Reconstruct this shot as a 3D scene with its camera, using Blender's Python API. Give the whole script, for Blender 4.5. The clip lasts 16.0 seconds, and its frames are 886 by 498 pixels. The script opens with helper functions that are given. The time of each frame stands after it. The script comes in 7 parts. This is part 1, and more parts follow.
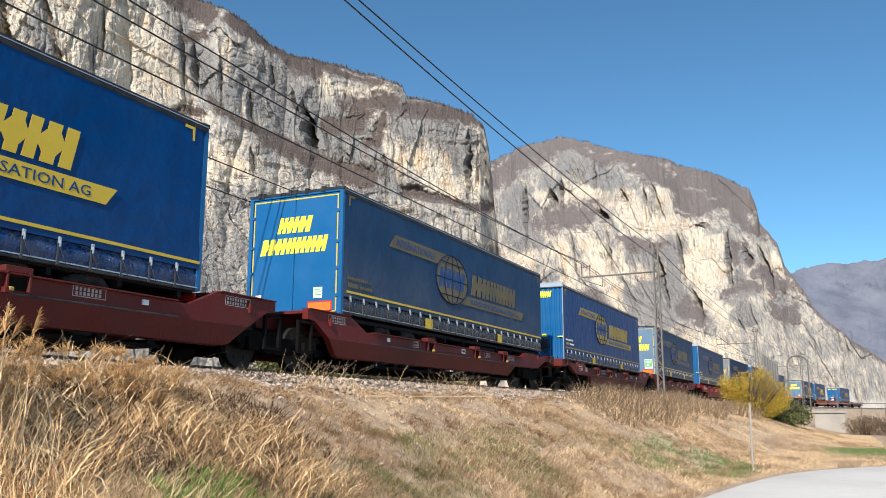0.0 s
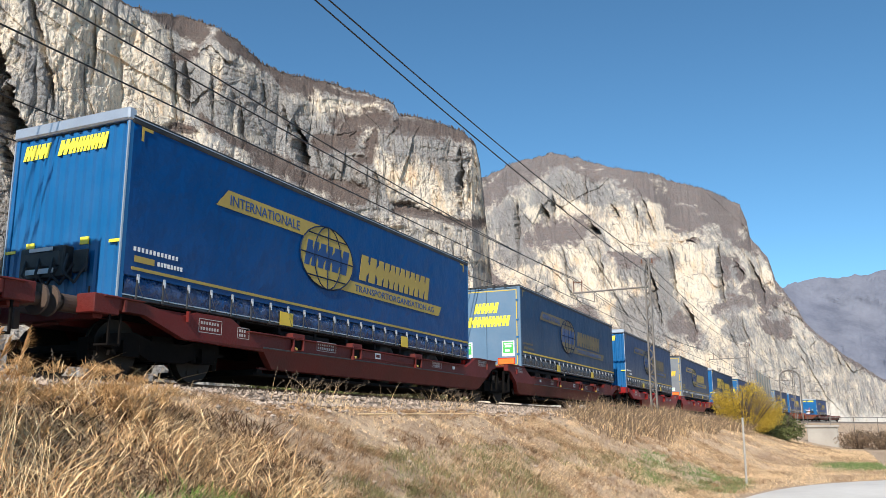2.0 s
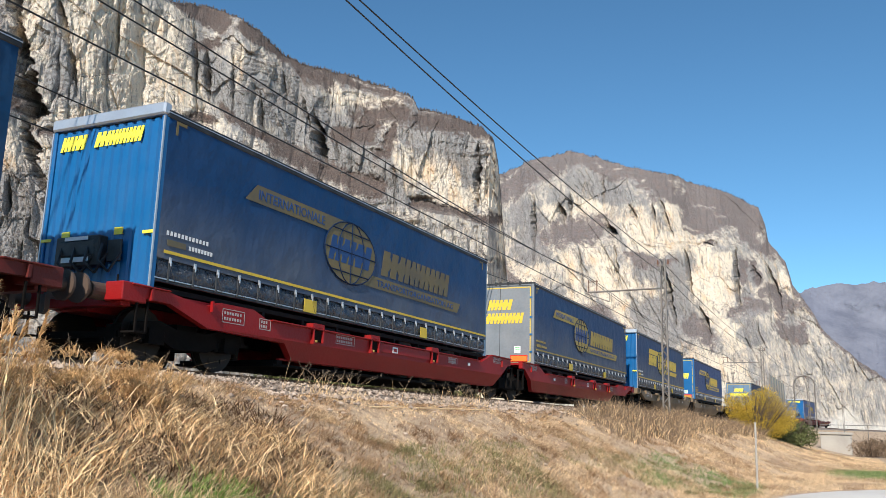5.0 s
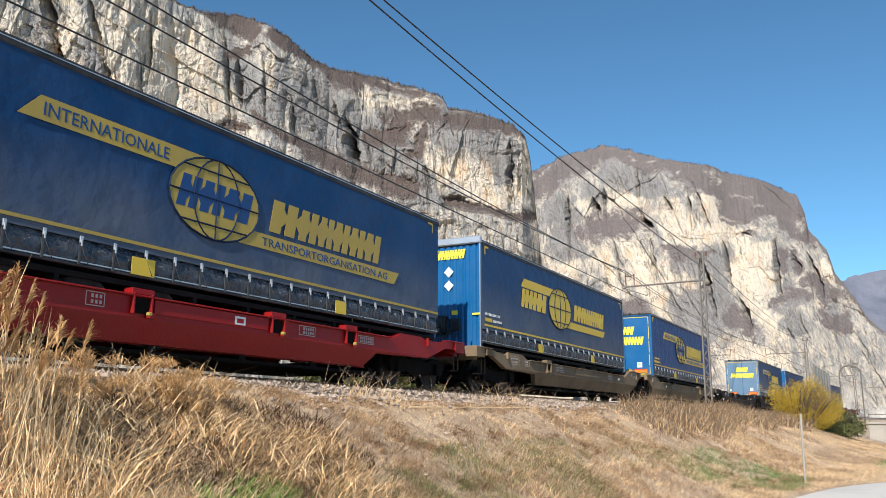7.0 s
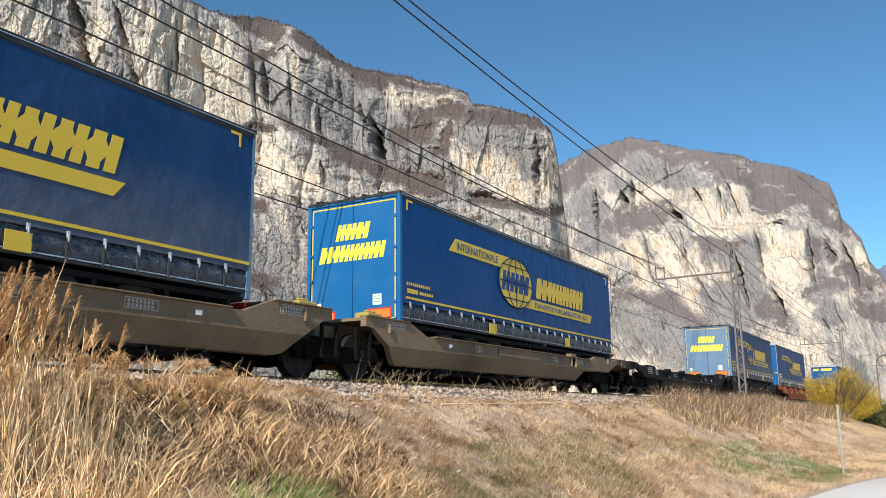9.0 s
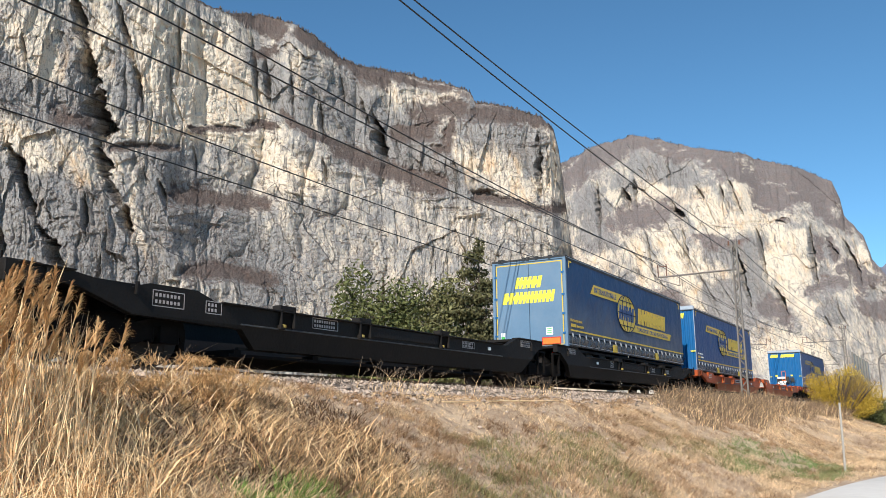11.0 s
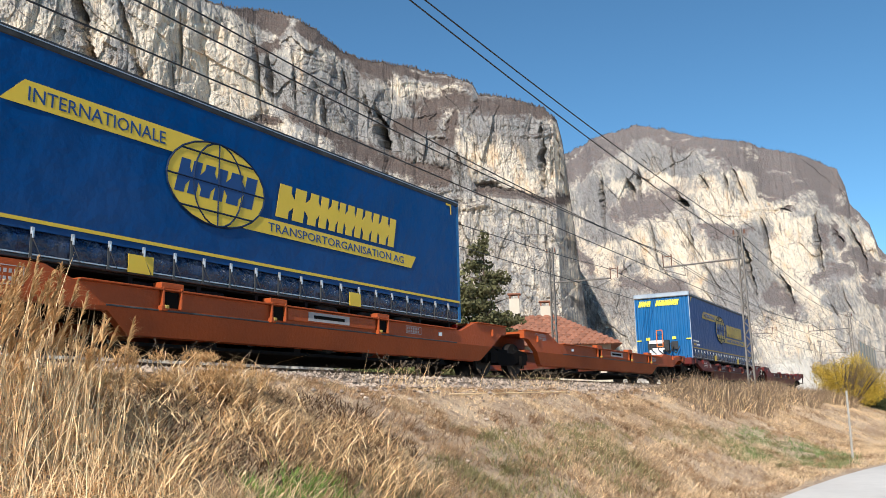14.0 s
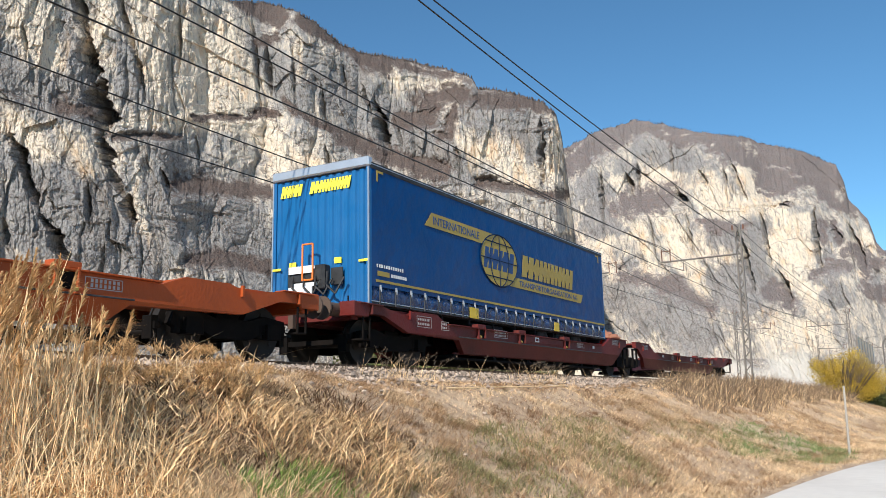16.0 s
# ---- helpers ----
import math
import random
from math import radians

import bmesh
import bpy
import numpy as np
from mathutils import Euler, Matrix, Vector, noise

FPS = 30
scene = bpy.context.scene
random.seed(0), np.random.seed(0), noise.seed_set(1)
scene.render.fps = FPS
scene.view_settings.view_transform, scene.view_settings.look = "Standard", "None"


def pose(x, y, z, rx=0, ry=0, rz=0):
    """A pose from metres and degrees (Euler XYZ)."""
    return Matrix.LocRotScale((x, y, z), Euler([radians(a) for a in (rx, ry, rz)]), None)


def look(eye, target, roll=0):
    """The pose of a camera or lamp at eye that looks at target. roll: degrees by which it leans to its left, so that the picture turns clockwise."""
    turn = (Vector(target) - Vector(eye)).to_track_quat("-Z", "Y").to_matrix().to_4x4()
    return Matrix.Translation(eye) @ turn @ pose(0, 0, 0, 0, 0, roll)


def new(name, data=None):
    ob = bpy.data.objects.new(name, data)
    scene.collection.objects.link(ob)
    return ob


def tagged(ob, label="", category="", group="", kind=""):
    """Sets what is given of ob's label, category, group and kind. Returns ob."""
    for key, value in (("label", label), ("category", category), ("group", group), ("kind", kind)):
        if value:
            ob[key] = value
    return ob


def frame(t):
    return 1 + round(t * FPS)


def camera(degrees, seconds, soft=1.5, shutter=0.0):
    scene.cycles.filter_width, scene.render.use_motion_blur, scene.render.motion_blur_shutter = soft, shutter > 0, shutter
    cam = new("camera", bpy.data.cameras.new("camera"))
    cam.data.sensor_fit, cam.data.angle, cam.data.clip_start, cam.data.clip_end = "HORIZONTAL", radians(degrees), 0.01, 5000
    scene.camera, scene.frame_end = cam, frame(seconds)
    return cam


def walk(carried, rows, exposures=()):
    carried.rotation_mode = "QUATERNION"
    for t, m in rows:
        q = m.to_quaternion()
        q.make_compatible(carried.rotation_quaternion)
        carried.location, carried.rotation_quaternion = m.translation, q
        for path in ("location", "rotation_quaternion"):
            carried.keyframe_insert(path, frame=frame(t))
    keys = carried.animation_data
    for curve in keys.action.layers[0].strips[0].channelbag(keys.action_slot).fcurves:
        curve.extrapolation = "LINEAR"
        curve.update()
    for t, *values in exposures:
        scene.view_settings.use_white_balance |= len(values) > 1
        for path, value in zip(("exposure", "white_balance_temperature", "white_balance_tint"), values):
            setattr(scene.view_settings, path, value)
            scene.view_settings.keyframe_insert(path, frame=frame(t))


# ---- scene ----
cam = camera(55.52, 16.0, soft=0.7)

PATH = [
    (0.0, pose(0, 0, 1.6, 100.80, -0.16, 25.09)),
    (0.5, pose(0, 0, 1.6, 100.89, -0.07, 24.82)),
    (1.0, pose(0, 0, 1.6, 100.83, -0.04, 24.78)),
    (1.5, pose(0, 0, 1.6, 101.75, 0.72, 24.77)),
    (2.0, pose(0, 0, 1.6, 101.92, 0.24, 24.61)),
    (2.5, pose(0, 0, 1.6, 101.93, -0.01, 24.50)),
    (3.0, pose(0, 0, 1.6, 101.72, -0.93, 24.28)),
    (3.5, pose(0, 0, 1.6, 101.65, -1.26, 24.39)),
    (4.0, pose(0, 0, 1.6, 101.72, -1.79, 25.17)),
    (6.3, pose(0, 0, 1.6, 101.32, -0.86, 25.82)),
    (6.5, pose(0, 0, 1.6, 101.37, -0.70, 26.37)),
    (7.0, pose(0, 0, 1.6, 101.51, -0.19, 28.01)),
    (7.5, pose(0, 0, 1.6, 101.54, 0.16, 29.40)),
    (8.0, pose(0, 0, 1.6, 101.19, 0.24, 29.55)),
    (8.5, pose(0, 0, 1.6, 101.24, 0.66, 29.62)),
    (9.0, pose(0, 0, 1.6, 101.30, 0.67, 30.12)),
    (9.2, pose(0, 0, 1.6, 101.28, 0.57, 30.46)),
    (11.5, pose(0, 0, 1.6, 101.00, 0.55, 30.14)),
    (12.0, pose(0, 0, 1.6, 100.82, 0.52, 30.06)),
    (12.5, pose(0, 0, 1.6, 100.97, 0.57, 29.90)),
    (13.0, pose(0, 0, 1.6, 100.94, 0.50, 29.80)),
    (13.5, pose(0, 0, 1.6, 100.50, 0.61, 29.85)),
    (14.0, pose(0, 0, 1.6, 100.66, 1.24, 30.69)),
    (14.5, pose(0, 0, 1.6, 100.73, 1.28, 30.76)),
    (15.0, pose(0, 0, 1.6, 100.69, 1.11, 30.70)),
    (15.5, pose(0, 0, 1.6, 100.51, 1.05, 30.61)),
    (16.0, pose(0, 0, 1.6, 100.24, 0.99, 30.56)),
]
walk(cam, PATH)

# ---- light ----
SUN_DIR = Vector((0.135, -0.80, 0.56)).normalized()
world = bpy.data.worlds.new("world")
scene.world = world
world.use_nodes = True
wn = world.node_tree
sky = wn.nodes.new("ShaderNodeTexSky")
sky.sky_type = "NISHITA"
sky.sun_disc = False
sky.sun_elevation = math.asin(SUN_DIR.z)
sky.sun_rotation = math.atan2(SUN_DIR.x, SUN_DIR.y)
sky.altitude = 300
sky.air_density, sky.dust_density, sky.ozone_density = 0.75, 0.0, 0.5
# a clear, dry sky: a little less red than the model's
clear = wn.nodes.new("ShaderNodeMix")
clear.data_type, clear.blend_type = "RGBA", "MULTIPLY"
clear.inputs[0].default_value = 1.0
clear.inputs[7].default_value = (0.81, 1.055, 1.02, 1)
wn.links.new(sky.outputs[0], clear.inputs[6])
wn.links.new(clear.outputs[2], wn.nodes["Background"].inputs[0])
wn.nodes["Background"].inputs[1].default_value = 0.098
sun = new("sun", bpy.data.lights.new("sun", "SUN"))
sun.data.energy, sun.data.angle, sun.data.color = 5.0, radians(0.6), (1.0, 0.828, 0.635)
sun.matrix_basis = look((0, 0, 80), Vector((0, 0, 80)) - SUN_DIR)
scene.view_settings.exposure = 0.36
scene.view_settings.use_white_balance = True
scene.view_settings.white_balance_temperature, scene.view_settings.white_balance_tint = 5500, 8

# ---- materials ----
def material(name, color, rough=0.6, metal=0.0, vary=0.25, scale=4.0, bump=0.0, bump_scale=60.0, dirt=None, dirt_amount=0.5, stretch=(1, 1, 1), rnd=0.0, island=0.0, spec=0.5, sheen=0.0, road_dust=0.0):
    """A plain surface with grain at two scales, optional dirt stains and bump."""
    m = bpy.data.materials.new(name)
    m.use_nodes = True
    nt = m.node_tree
    b = nt.nodes["Principled BSDF"]
    b.inputs["Roughness"].default_value = rough
    b.inputs["Metallic"].default_value = metal
    b.inputs["Specular IOR Level"].default_value = spec
    co = nt.nodes.new("ShaderNodeTexCoord")
    mp = nt.nodes.new("ShaderNodeMapping")
    mp.inputs["Scale"].default_value = stretch
    nt.links.new(co.outputs["Object"], mp.inputs[0])
    n1, n2 = nt.nodes.new("ShaderNodeTexNoise"), nt.nodes.new("ShaderNodeTexNoise")
    for n, s in ((n1, scale), (n2, scale * 9)):
        n.inputs["Scale"].default_value = s
        n.inputs["Detail"].default_value = 4
        nt.links.new(mp.outputs[0], n.inputs[0])
    mix = nt.nodes.new("ShaderNodeMix")
    mix.data_type = "RGBA"
    lo = tuple(c * (1 - vary) for c in color)
    hi = tuple(min(1, c * (1 + vary)) for c in color)
    mix.inputs[6].default_value, mix.inputs[7].default_value = (*lo, 1), (*hi, 1)
    add = nt.nodes.new("ShaderNodeMath")
    add.operation = "MULTIPLY_ADD"
    nt.links.new(n2.outputs[0], add.inputs[0])
    add.inputs[1].default_value = 0.6
    sub = nt.nodes.new("ShaderNodeMath")
    sub.operation = "MULTIPLY_ADD"
    nt.links.new(n1.outputs[0], sub.inputs[0])
    sub.inputs[1].default_value, sub.inputs[2].default_value = 1.4, -0.5
    nt.links.new(sub.outputs[0], add.inputs[2])
    nt.links.new(add.outputs[0], mix.inputs[0])
    out = mix.outputs[2]
    for amount, node, sock in ((rnd, "ShaderNodeObjectInfo", "Random"), (island, "ShaderNodeNewGeometry", "Random Per Island")):
        if amount:
            src = nt.nodes.new(node)
            ma = nt.nodes.new("ShaderNodeMapRange")
            ma.inputs[3].default_value, ma.inputs[4].default_value = 1 - amount, 1 + amount
            nt.links.new(src.outputs[sock], ma.inputs[0])
            hs = nt.nodes.new("ShaderNodeHueSaturation")
            nt.links.new(ma.outputs[0], hs.inputs["Value"])
            nt.links.new(out, hs.inputs["Color"])
            out = hs.outputs[0]
    if dirt:
        nd = nt.nodes.new("ShaderNodeTexNoise")
        nd.inputs["Scale"].default_value = scale * 0.5
        nd.inputs["Detail"].default_value = 6
        nd.inputs["Roughness"].default_value = 0.65
        nt.links.new(mp.outputs[0], nd.inputs[0])
        rp = nt.nodes.new("ShaderNodeValToRGB")
        rp.color_ramp.elements[0].position, rp.color_ramp.elements[1].position = 0.42, 0.72
        rp.color_ramp.elements[0].color = (0, 0, 0, 1)
        rp.color_ramp.elements[1].color = (dirt_amount, dirt_amount, dirt_amount, 1)
        nt.links.new(nd.outputs[0], rp.inputs[0])
        md = nt.nodes.new("ShaderNodeMix")
        md.data_type = "RGBA"
        md.inputs[7].default_value = (*dirt, 1)
        nt.links.new(rp.outputs[0], md.inputs[0])
        nt.links.new(out, md.inputs[6])
        out = md.outputs[2]
        rr = nt.nodes.new("ShaderNodeMapRange")
        rr.inputs[3].default_value, rr.inputs[4].default_value = rough, min(1, rough + 0.3)
        nt.links.new(rp.outputs[0], rr.inputs[0])
        nt.links.new(rr.outputs[0], b.inputs["Roughness"])
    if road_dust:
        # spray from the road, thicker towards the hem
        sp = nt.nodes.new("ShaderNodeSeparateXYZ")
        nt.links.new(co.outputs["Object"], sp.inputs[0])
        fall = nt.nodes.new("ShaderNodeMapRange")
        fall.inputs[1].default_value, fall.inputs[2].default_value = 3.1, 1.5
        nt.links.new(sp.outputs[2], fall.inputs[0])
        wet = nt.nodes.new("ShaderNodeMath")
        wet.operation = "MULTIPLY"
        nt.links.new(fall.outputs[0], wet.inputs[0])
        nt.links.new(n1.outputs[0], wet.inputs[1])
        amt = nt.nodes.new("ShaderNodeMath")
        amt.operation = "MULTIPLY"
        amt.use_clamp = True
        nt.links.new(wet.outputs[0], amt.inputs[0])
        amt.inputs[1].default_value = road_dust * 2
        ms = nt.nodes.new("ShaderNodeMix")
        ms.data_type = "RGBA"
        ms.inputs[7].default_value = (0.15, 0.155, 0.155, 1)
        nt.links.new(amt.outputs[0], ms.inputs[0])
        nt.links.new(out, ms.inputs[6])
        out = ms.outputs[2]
    nt.links.new(out, b.inputs["Base Color"])
    b.inputs["Sheen Weight"].default_value = sheen
    b.inputs["Sheen Roughness"].default_value = 0.4
    b.inputs["Sheen Tint"].default_value = (0.7, 0.72, 0.75, 1)
    if bump:
        nb = nt.nodes.new("ShaderNodeTexNoise")
        nb.inputs["Scale"].default_value = bump_scale
        nb.inputs["Detail"].default_value = 5
        nt.links.new(mp.outputs[0], nb.inputs[0])
        bp = nt.nodes.new("ShaderNodeBump")
        bp.inputs["Strength"].default_value = bump
        bp.inputs["Distance"].default_value = 1.5 / bump_scale
        nt.links.new(nb.outputs[0], bp.inputs["Height"])
        nt.links.new(bp.outputs[0], b.inputs["Normal"])
    return m


DUST = (0.24, 0.23, 0.21)
M = {}
for key, args in {
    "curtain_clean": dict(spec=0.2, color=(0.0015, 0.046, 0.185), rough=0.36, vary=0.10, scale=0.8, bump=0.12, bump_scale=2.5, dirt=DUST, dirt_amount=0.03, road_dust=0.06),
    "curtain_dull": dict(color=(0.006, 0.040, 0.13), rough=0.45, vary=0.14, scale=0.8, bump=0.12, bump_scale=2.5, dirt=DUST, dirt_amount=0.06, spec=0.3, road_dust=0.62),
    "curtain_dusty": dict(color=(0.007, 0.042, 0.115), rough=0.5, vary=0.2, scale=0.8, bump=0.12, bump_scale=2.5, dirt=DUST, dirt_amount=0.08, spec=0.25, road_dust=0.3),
    "panel_blue": dict(color=(0.012, 0.115, 0.31), rough=0.35, vary=0.08, scale=1.5, dirt=DUST, dirt_amount=0.10),
    "panel_grimy": dict(color=(0.19, 0.21, 0.23), rough=0.6, vary=0.25, scale=1.5, dirt=(0.20, 0.18, 0.15), dirt_amount=0.5),
    "panel_dusty": dict(color=(0.125, 0.21, 0.315), rough=0.45, vary=0.1, scale=1.5, dirt=DUST, dirt_amount=0.25),
    "skirt_navy": dict(color=(0.006, 0.022, 0.07), rough=0.25, vary=0.2, scale=3, bump=0.5, bump_scale=5, dirt=DUST, dirt_amount=0.2),
    "skirt_blue": dict(color=(0.008, 0.042, 0.15), rough=0.25, vary=0.2, scale=3, bump=0.5, bump_scale=5, dirt=DUST, dirt_amount=0.25),
    "skirt_grey": dict(color=(0.035, 0.045, 0.065), rough=0.22, vary=0.3, scale=3, bump=0.5, bump_scale=5, dirt=DUST, dirt_amount=0.2),
    "yellow": dict(color=(0.70, 0.50, 0.03), rough=0.45, vary=0.1, scale=1.5, dirt=(0.2, 0.17, 0.1), dirt_amount=0.15),
    "yellow_faded": dict(color=(0.17, 0.13, 0.045), rough=0.5, vary=0.25, scale=1.2, dirt=(0.035, 0.055, 0.09), dirt_amount=0.6),
    "yellow_dull": dict(color=(0.42, 0.31, 0.05), rough=0.5, vary=0.15, scale=1.2, dirt=(0.10, 0.10, 0.09), dirt_amount=0.35),
    "yellow_bright": dict(color=(0.85, 0.74, 0.05), rough=0.45, vary=0.06, scale=2),
    "blue_print": dict(color=(0.012, 0.05, 0.18), rough=0.45, vary=0.1, scale=2),
    "print_navy": dict(color=(0.006, 0.018, 0.055), rough=0.6, vary=0.1, scale=2, spec=0.2),
    "silver": dict(color=(0.55, 0.57, 0.60), rough=0.35, metal=0.6, vary=0.15, scale=3, dirt=DUST, dirt_amount=0.3),
    "strap": dict(color=(0.028, 0.031, 0.038), rough=0.45, vary=0.3, scale=4, metal=0.3, dirt=DUST, dirt_amount=0.4),
    "white": dict(color=(0.75, 0.76, 0.76), rough=0.5, vary=0.08, scale=5),
    "stencil": dict(color=(0.42, 0.38, 0.36), rough=0.6, vary=0.3, scale=6),
    "green_label": dict(color=(0.10, 0.50, 0.10), rough=0.5, vary=0.08, scale=6),
    "orange": dict(color=(0.85, 0.20, 0.02), rough=0.4, vary=0.08, scale=5),
    "red_lamp": dict(color=(0.55, 0.03, 0.02), rough=0.25, vary=0.05, scale=5),
    "black": dict(color=(0.012, 0.012, 0.013), rough=0.55, vary=0.3, scale=5, dirt=DUST, dirt_amount=0.15),
    "rubber": dict(color=(0.018, 0.018, 0.018), rough=0.85, vary=0.2, scale=8, dirt=(0.12, 0.1, 0.08), dirt_amount=0.4),
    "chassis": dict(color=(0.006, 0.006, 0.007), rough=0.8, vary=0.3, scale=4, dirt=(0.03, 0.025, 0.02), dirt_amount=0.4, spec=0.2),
    "wagon_brown": dict(spec=0.25, color=(0.135, 0.015, 0.012), rough=0.5, vary=0.2, scale=1.5, bump=0.15, bump_scale=20, dirt=(0.05, 0.035, 0.028), dirt_amount=0.6),
    "wagon_red": dict(spec=0.25, color=(0.28, 0.007, 0.008), rough=0.42, vary=0.12, scale=1.5, bump=0.1, bump_scale=20, dirt=(0.08, 0.04, 0.03), dirt_amount=0.3),
    "wagon_olive": dict(spec=0.25, color=(0.24, 0.175, 0.105), rough=0.65, vary=0.2, scale=1.5, bump=0.2, bump_scale=20, dirt=(0.05, 0.035, 0.025), dirt_amount=0.6),
    "wagon_black": dict(spec=0.2, color=(0.010, 0.009, 0.0085), rough=0.65, vary=0.25, scale=1.5, bump=0.2, bump_scale=20, dirt=(0.035, 0.028, 0.022), dirt_amount=0.4),
    "wagon_orange": dict(spec=0.25, color=(0.41, 0.080, 0.014), rough=0.5, vary=0.15, scale=1.5, bump=0.15, bump_scale=20, dirt=(0.12, 0.045, 0.025), dirt_amount=0.5),
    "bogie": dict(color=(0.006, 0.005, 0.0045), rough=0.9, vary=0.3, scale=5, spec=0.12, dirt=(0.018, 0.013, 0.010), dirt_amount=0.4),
    "buffer_steel": dict(color=(0.11, 0.075, 0.055), rough=0.6, vary=0.25, scale=4, metal=0.2, dirt=(0.05, 0.04, 0.032), dirt_amount=0.6),
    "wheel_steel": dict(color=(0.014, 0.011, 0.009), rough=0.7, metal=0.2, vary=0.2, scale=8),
    "rail_steel": dict(color=(0.32, 0.30, 0.28), rough=0.3, metal=0.8, vary=0.1, scale=5),
    "rail_rust": dict(color=(0.13, 0.07, 0.04), rough=0.85, vary=0.25, scale=8),
    "concrete": dict(color=(0.42, 0.39, 0.34), rough=0.9, vary=0.15, scale=2, bump=0.3, bump_scale=30, dirt=(0.16, 0.14, 0.12), dirt_amount=0.5),
    "ballast_ground": dict(color=(0.30, 0.24, 0.185), rough=0.95, vary=0.35, scale=6, bump=1.0, bump_scale=18, dirt=(0.12, 0.09, 0.07), dirt_amount=0.5),
    "stone": dict(color=(0.37, 0.295, 0.23), rough=0.9, vary=0.15, scale=10, island=0.55),
    "mast_steel": dict(color=(0.19, 0.175, 0.155), rough=0.6, metal=0.3, vary=0.2, scale=3, dirt=(0.12, 0.07, 0.04), dirt_amount=0.4),
    "wire": dict(color=(0.035, 0.033, 0.032), rough=0.5, metal=0.4, vary=0.2, scale=3),
    "insulator": dict(color=(0.16, 0.08, 0.05), rough=0.2, vary=0.1, scale=6),
    "asphalt": dict(color=(0.76, 0.72, 0.65), rough=0.95, vary=0.10, scale=0.6, bump=0.3, bump_scale=60, dirt=(0.33, 0.30, 0.26), dirt_amount=0.4),
    "bark": dict(color=(0.12, 0.09, 0.065), rough=0.95, vary=0.3, scale=10, bump=0.6, bump_scale=30),
    "twig": dict(color=(0.21, 0.145, 0.09), rough=0.9, vary=0.2, scale=6, island=0.4),
    "straw": dict(color=(0.83, 0.575, 0.30), rough=0.8, vary=0.15, scale=3, island=0.45, spec=0.3),
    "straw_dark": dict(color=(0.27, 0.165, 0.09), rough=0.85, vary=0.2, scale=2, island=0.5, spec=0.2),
    "rust_straw": dict(color=(0.40, 0.26, 0.145), rough=0.85, vary=0.2, scale=2, island=0.5, spec=0.2),
    # near-black brown that carries the shade between the stalks of the heap
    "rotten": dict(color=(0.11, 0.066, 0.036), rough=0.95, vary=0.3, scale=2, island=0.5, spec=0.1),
    "straw_mat": dict(color=(0.66, 0.485, 0.295), rough=0.9, vary=0.2, scale=1.2, island=0.5, spec=0.2),
    "straw_pale": dict(color=(0.86, 0.645, 0.37), rough=0.75, vary=0.12, scale=3, island=0.35, spec=0.3),
    "plume": dict(color=(0.52, 0.33, 0.15), rough=0.9, vary=0.2, scale=8, island=0.35, spec=0.2),
    "seed_head": dict(color=(0.10, 0.075, 0.05), rough=0.9, vary=0.2, scale=8, island=0.4),
    "grass_green": dict(color=(0.16, 0.22, 0.07), rough=0.7, vary=0.2, scale=2, island=0.45, spec=0.3),
    "grass_fresh": dict(color=(0.20, 0.31, 0.055), rough=0.65, vary=0.2, scale=2, island=0.4, spec=0.3),
    "grass_olive": dict(color=(0.23, 0.205, 0.085), rough=0.75, vary=0.2, scale=2, island=0.45, spec=0.3),
    "leaf_olive": dict(color=(0.145, 0.14, 0.055), rough=0.65, vary=0.25, scale=2, island=0.5, spec=0.3),
    "leaf_yellow": dict(color=(0.47, 0.325, 0.03), rough=0.7, vary=0.3, scale=1.2, island=0.55, spec=0.3),
    "leaf_green": dict(color=(0.105, 0.115, 0.036), rough=0.65, vary=0.25, scale=2, island=0.45, spec=0.3),
    "leaf_conifer": dict(color=(0.105, 0.10, 0.042), rough=0.7, vary=0.25, scale=2, island=0.4, spec=0.3),
    "rim_wood": dict(color=(0.07, 0.055, 0.04), rough=0.9, vary=0.3, scale=0.1, island=0.4),
    "roof_tile": dict(color=(0.30, 0.13, 0.075), rough=0.9, vary=0.25, scale=3, rnd=0.2),
    "plaster": dict(color=(0.62, 0.55, 0.44), rough=0.9, vary=0.1, scale=1.5, dirt=(0.3, 0.26, 0.2), dirt_amount=0.4),
    "glass_green": dict(color=(0.22, 0.33, 0.30), rough=0.2, vary=0.1, scale=1.0, spec=0.7),
}.items():
    M[key] = material(key, **args)

# ---- mesh helpers ----
def part(name, bm, mat, parent=None, label="", smooth=False):
    """Links a bmesh as one mesh object, under a thing if one is given."""
    me = bpy.data.meshes.new(name)
    bm.to_mesh(me)
    bm.free()
    if smooth:
        me.polygons.foreach_set("use_smooth", [True] * len(me.polygons))
    me.materials.append(M[mat] if isinstance(mat, str) else mat)
    ob = new(name, me)
    ob.parent = parent
    return tagged(ob, label)


def again(ob, parent, loc, rz=0.0, name=None):
    """Another object on the same mesh."""
    o = new(name or ob.name.split(".")[0], ob.data)
    o.parent = parent
    o.location = loc
    o.rotation_euler = (0, 0, rz)
    return o


def grid_mesh(name, verts, nu, nv, mat, smooth=True):
    """A sheet from a (nu, nv, 3) array of places."""
    me = bpy.data.meshes.new(name)
    i = np.arange(nu * nv).reshape(nu, nv)
    faces = np.stack([i[:-1, :-1], i[1:, :-1], i[1:, 1:], i[:-1, 1:]], -1).reshape(-1, 4)
    return fast_mesh(name, verts.reshape(-1, 3), faces, mat, smooth)


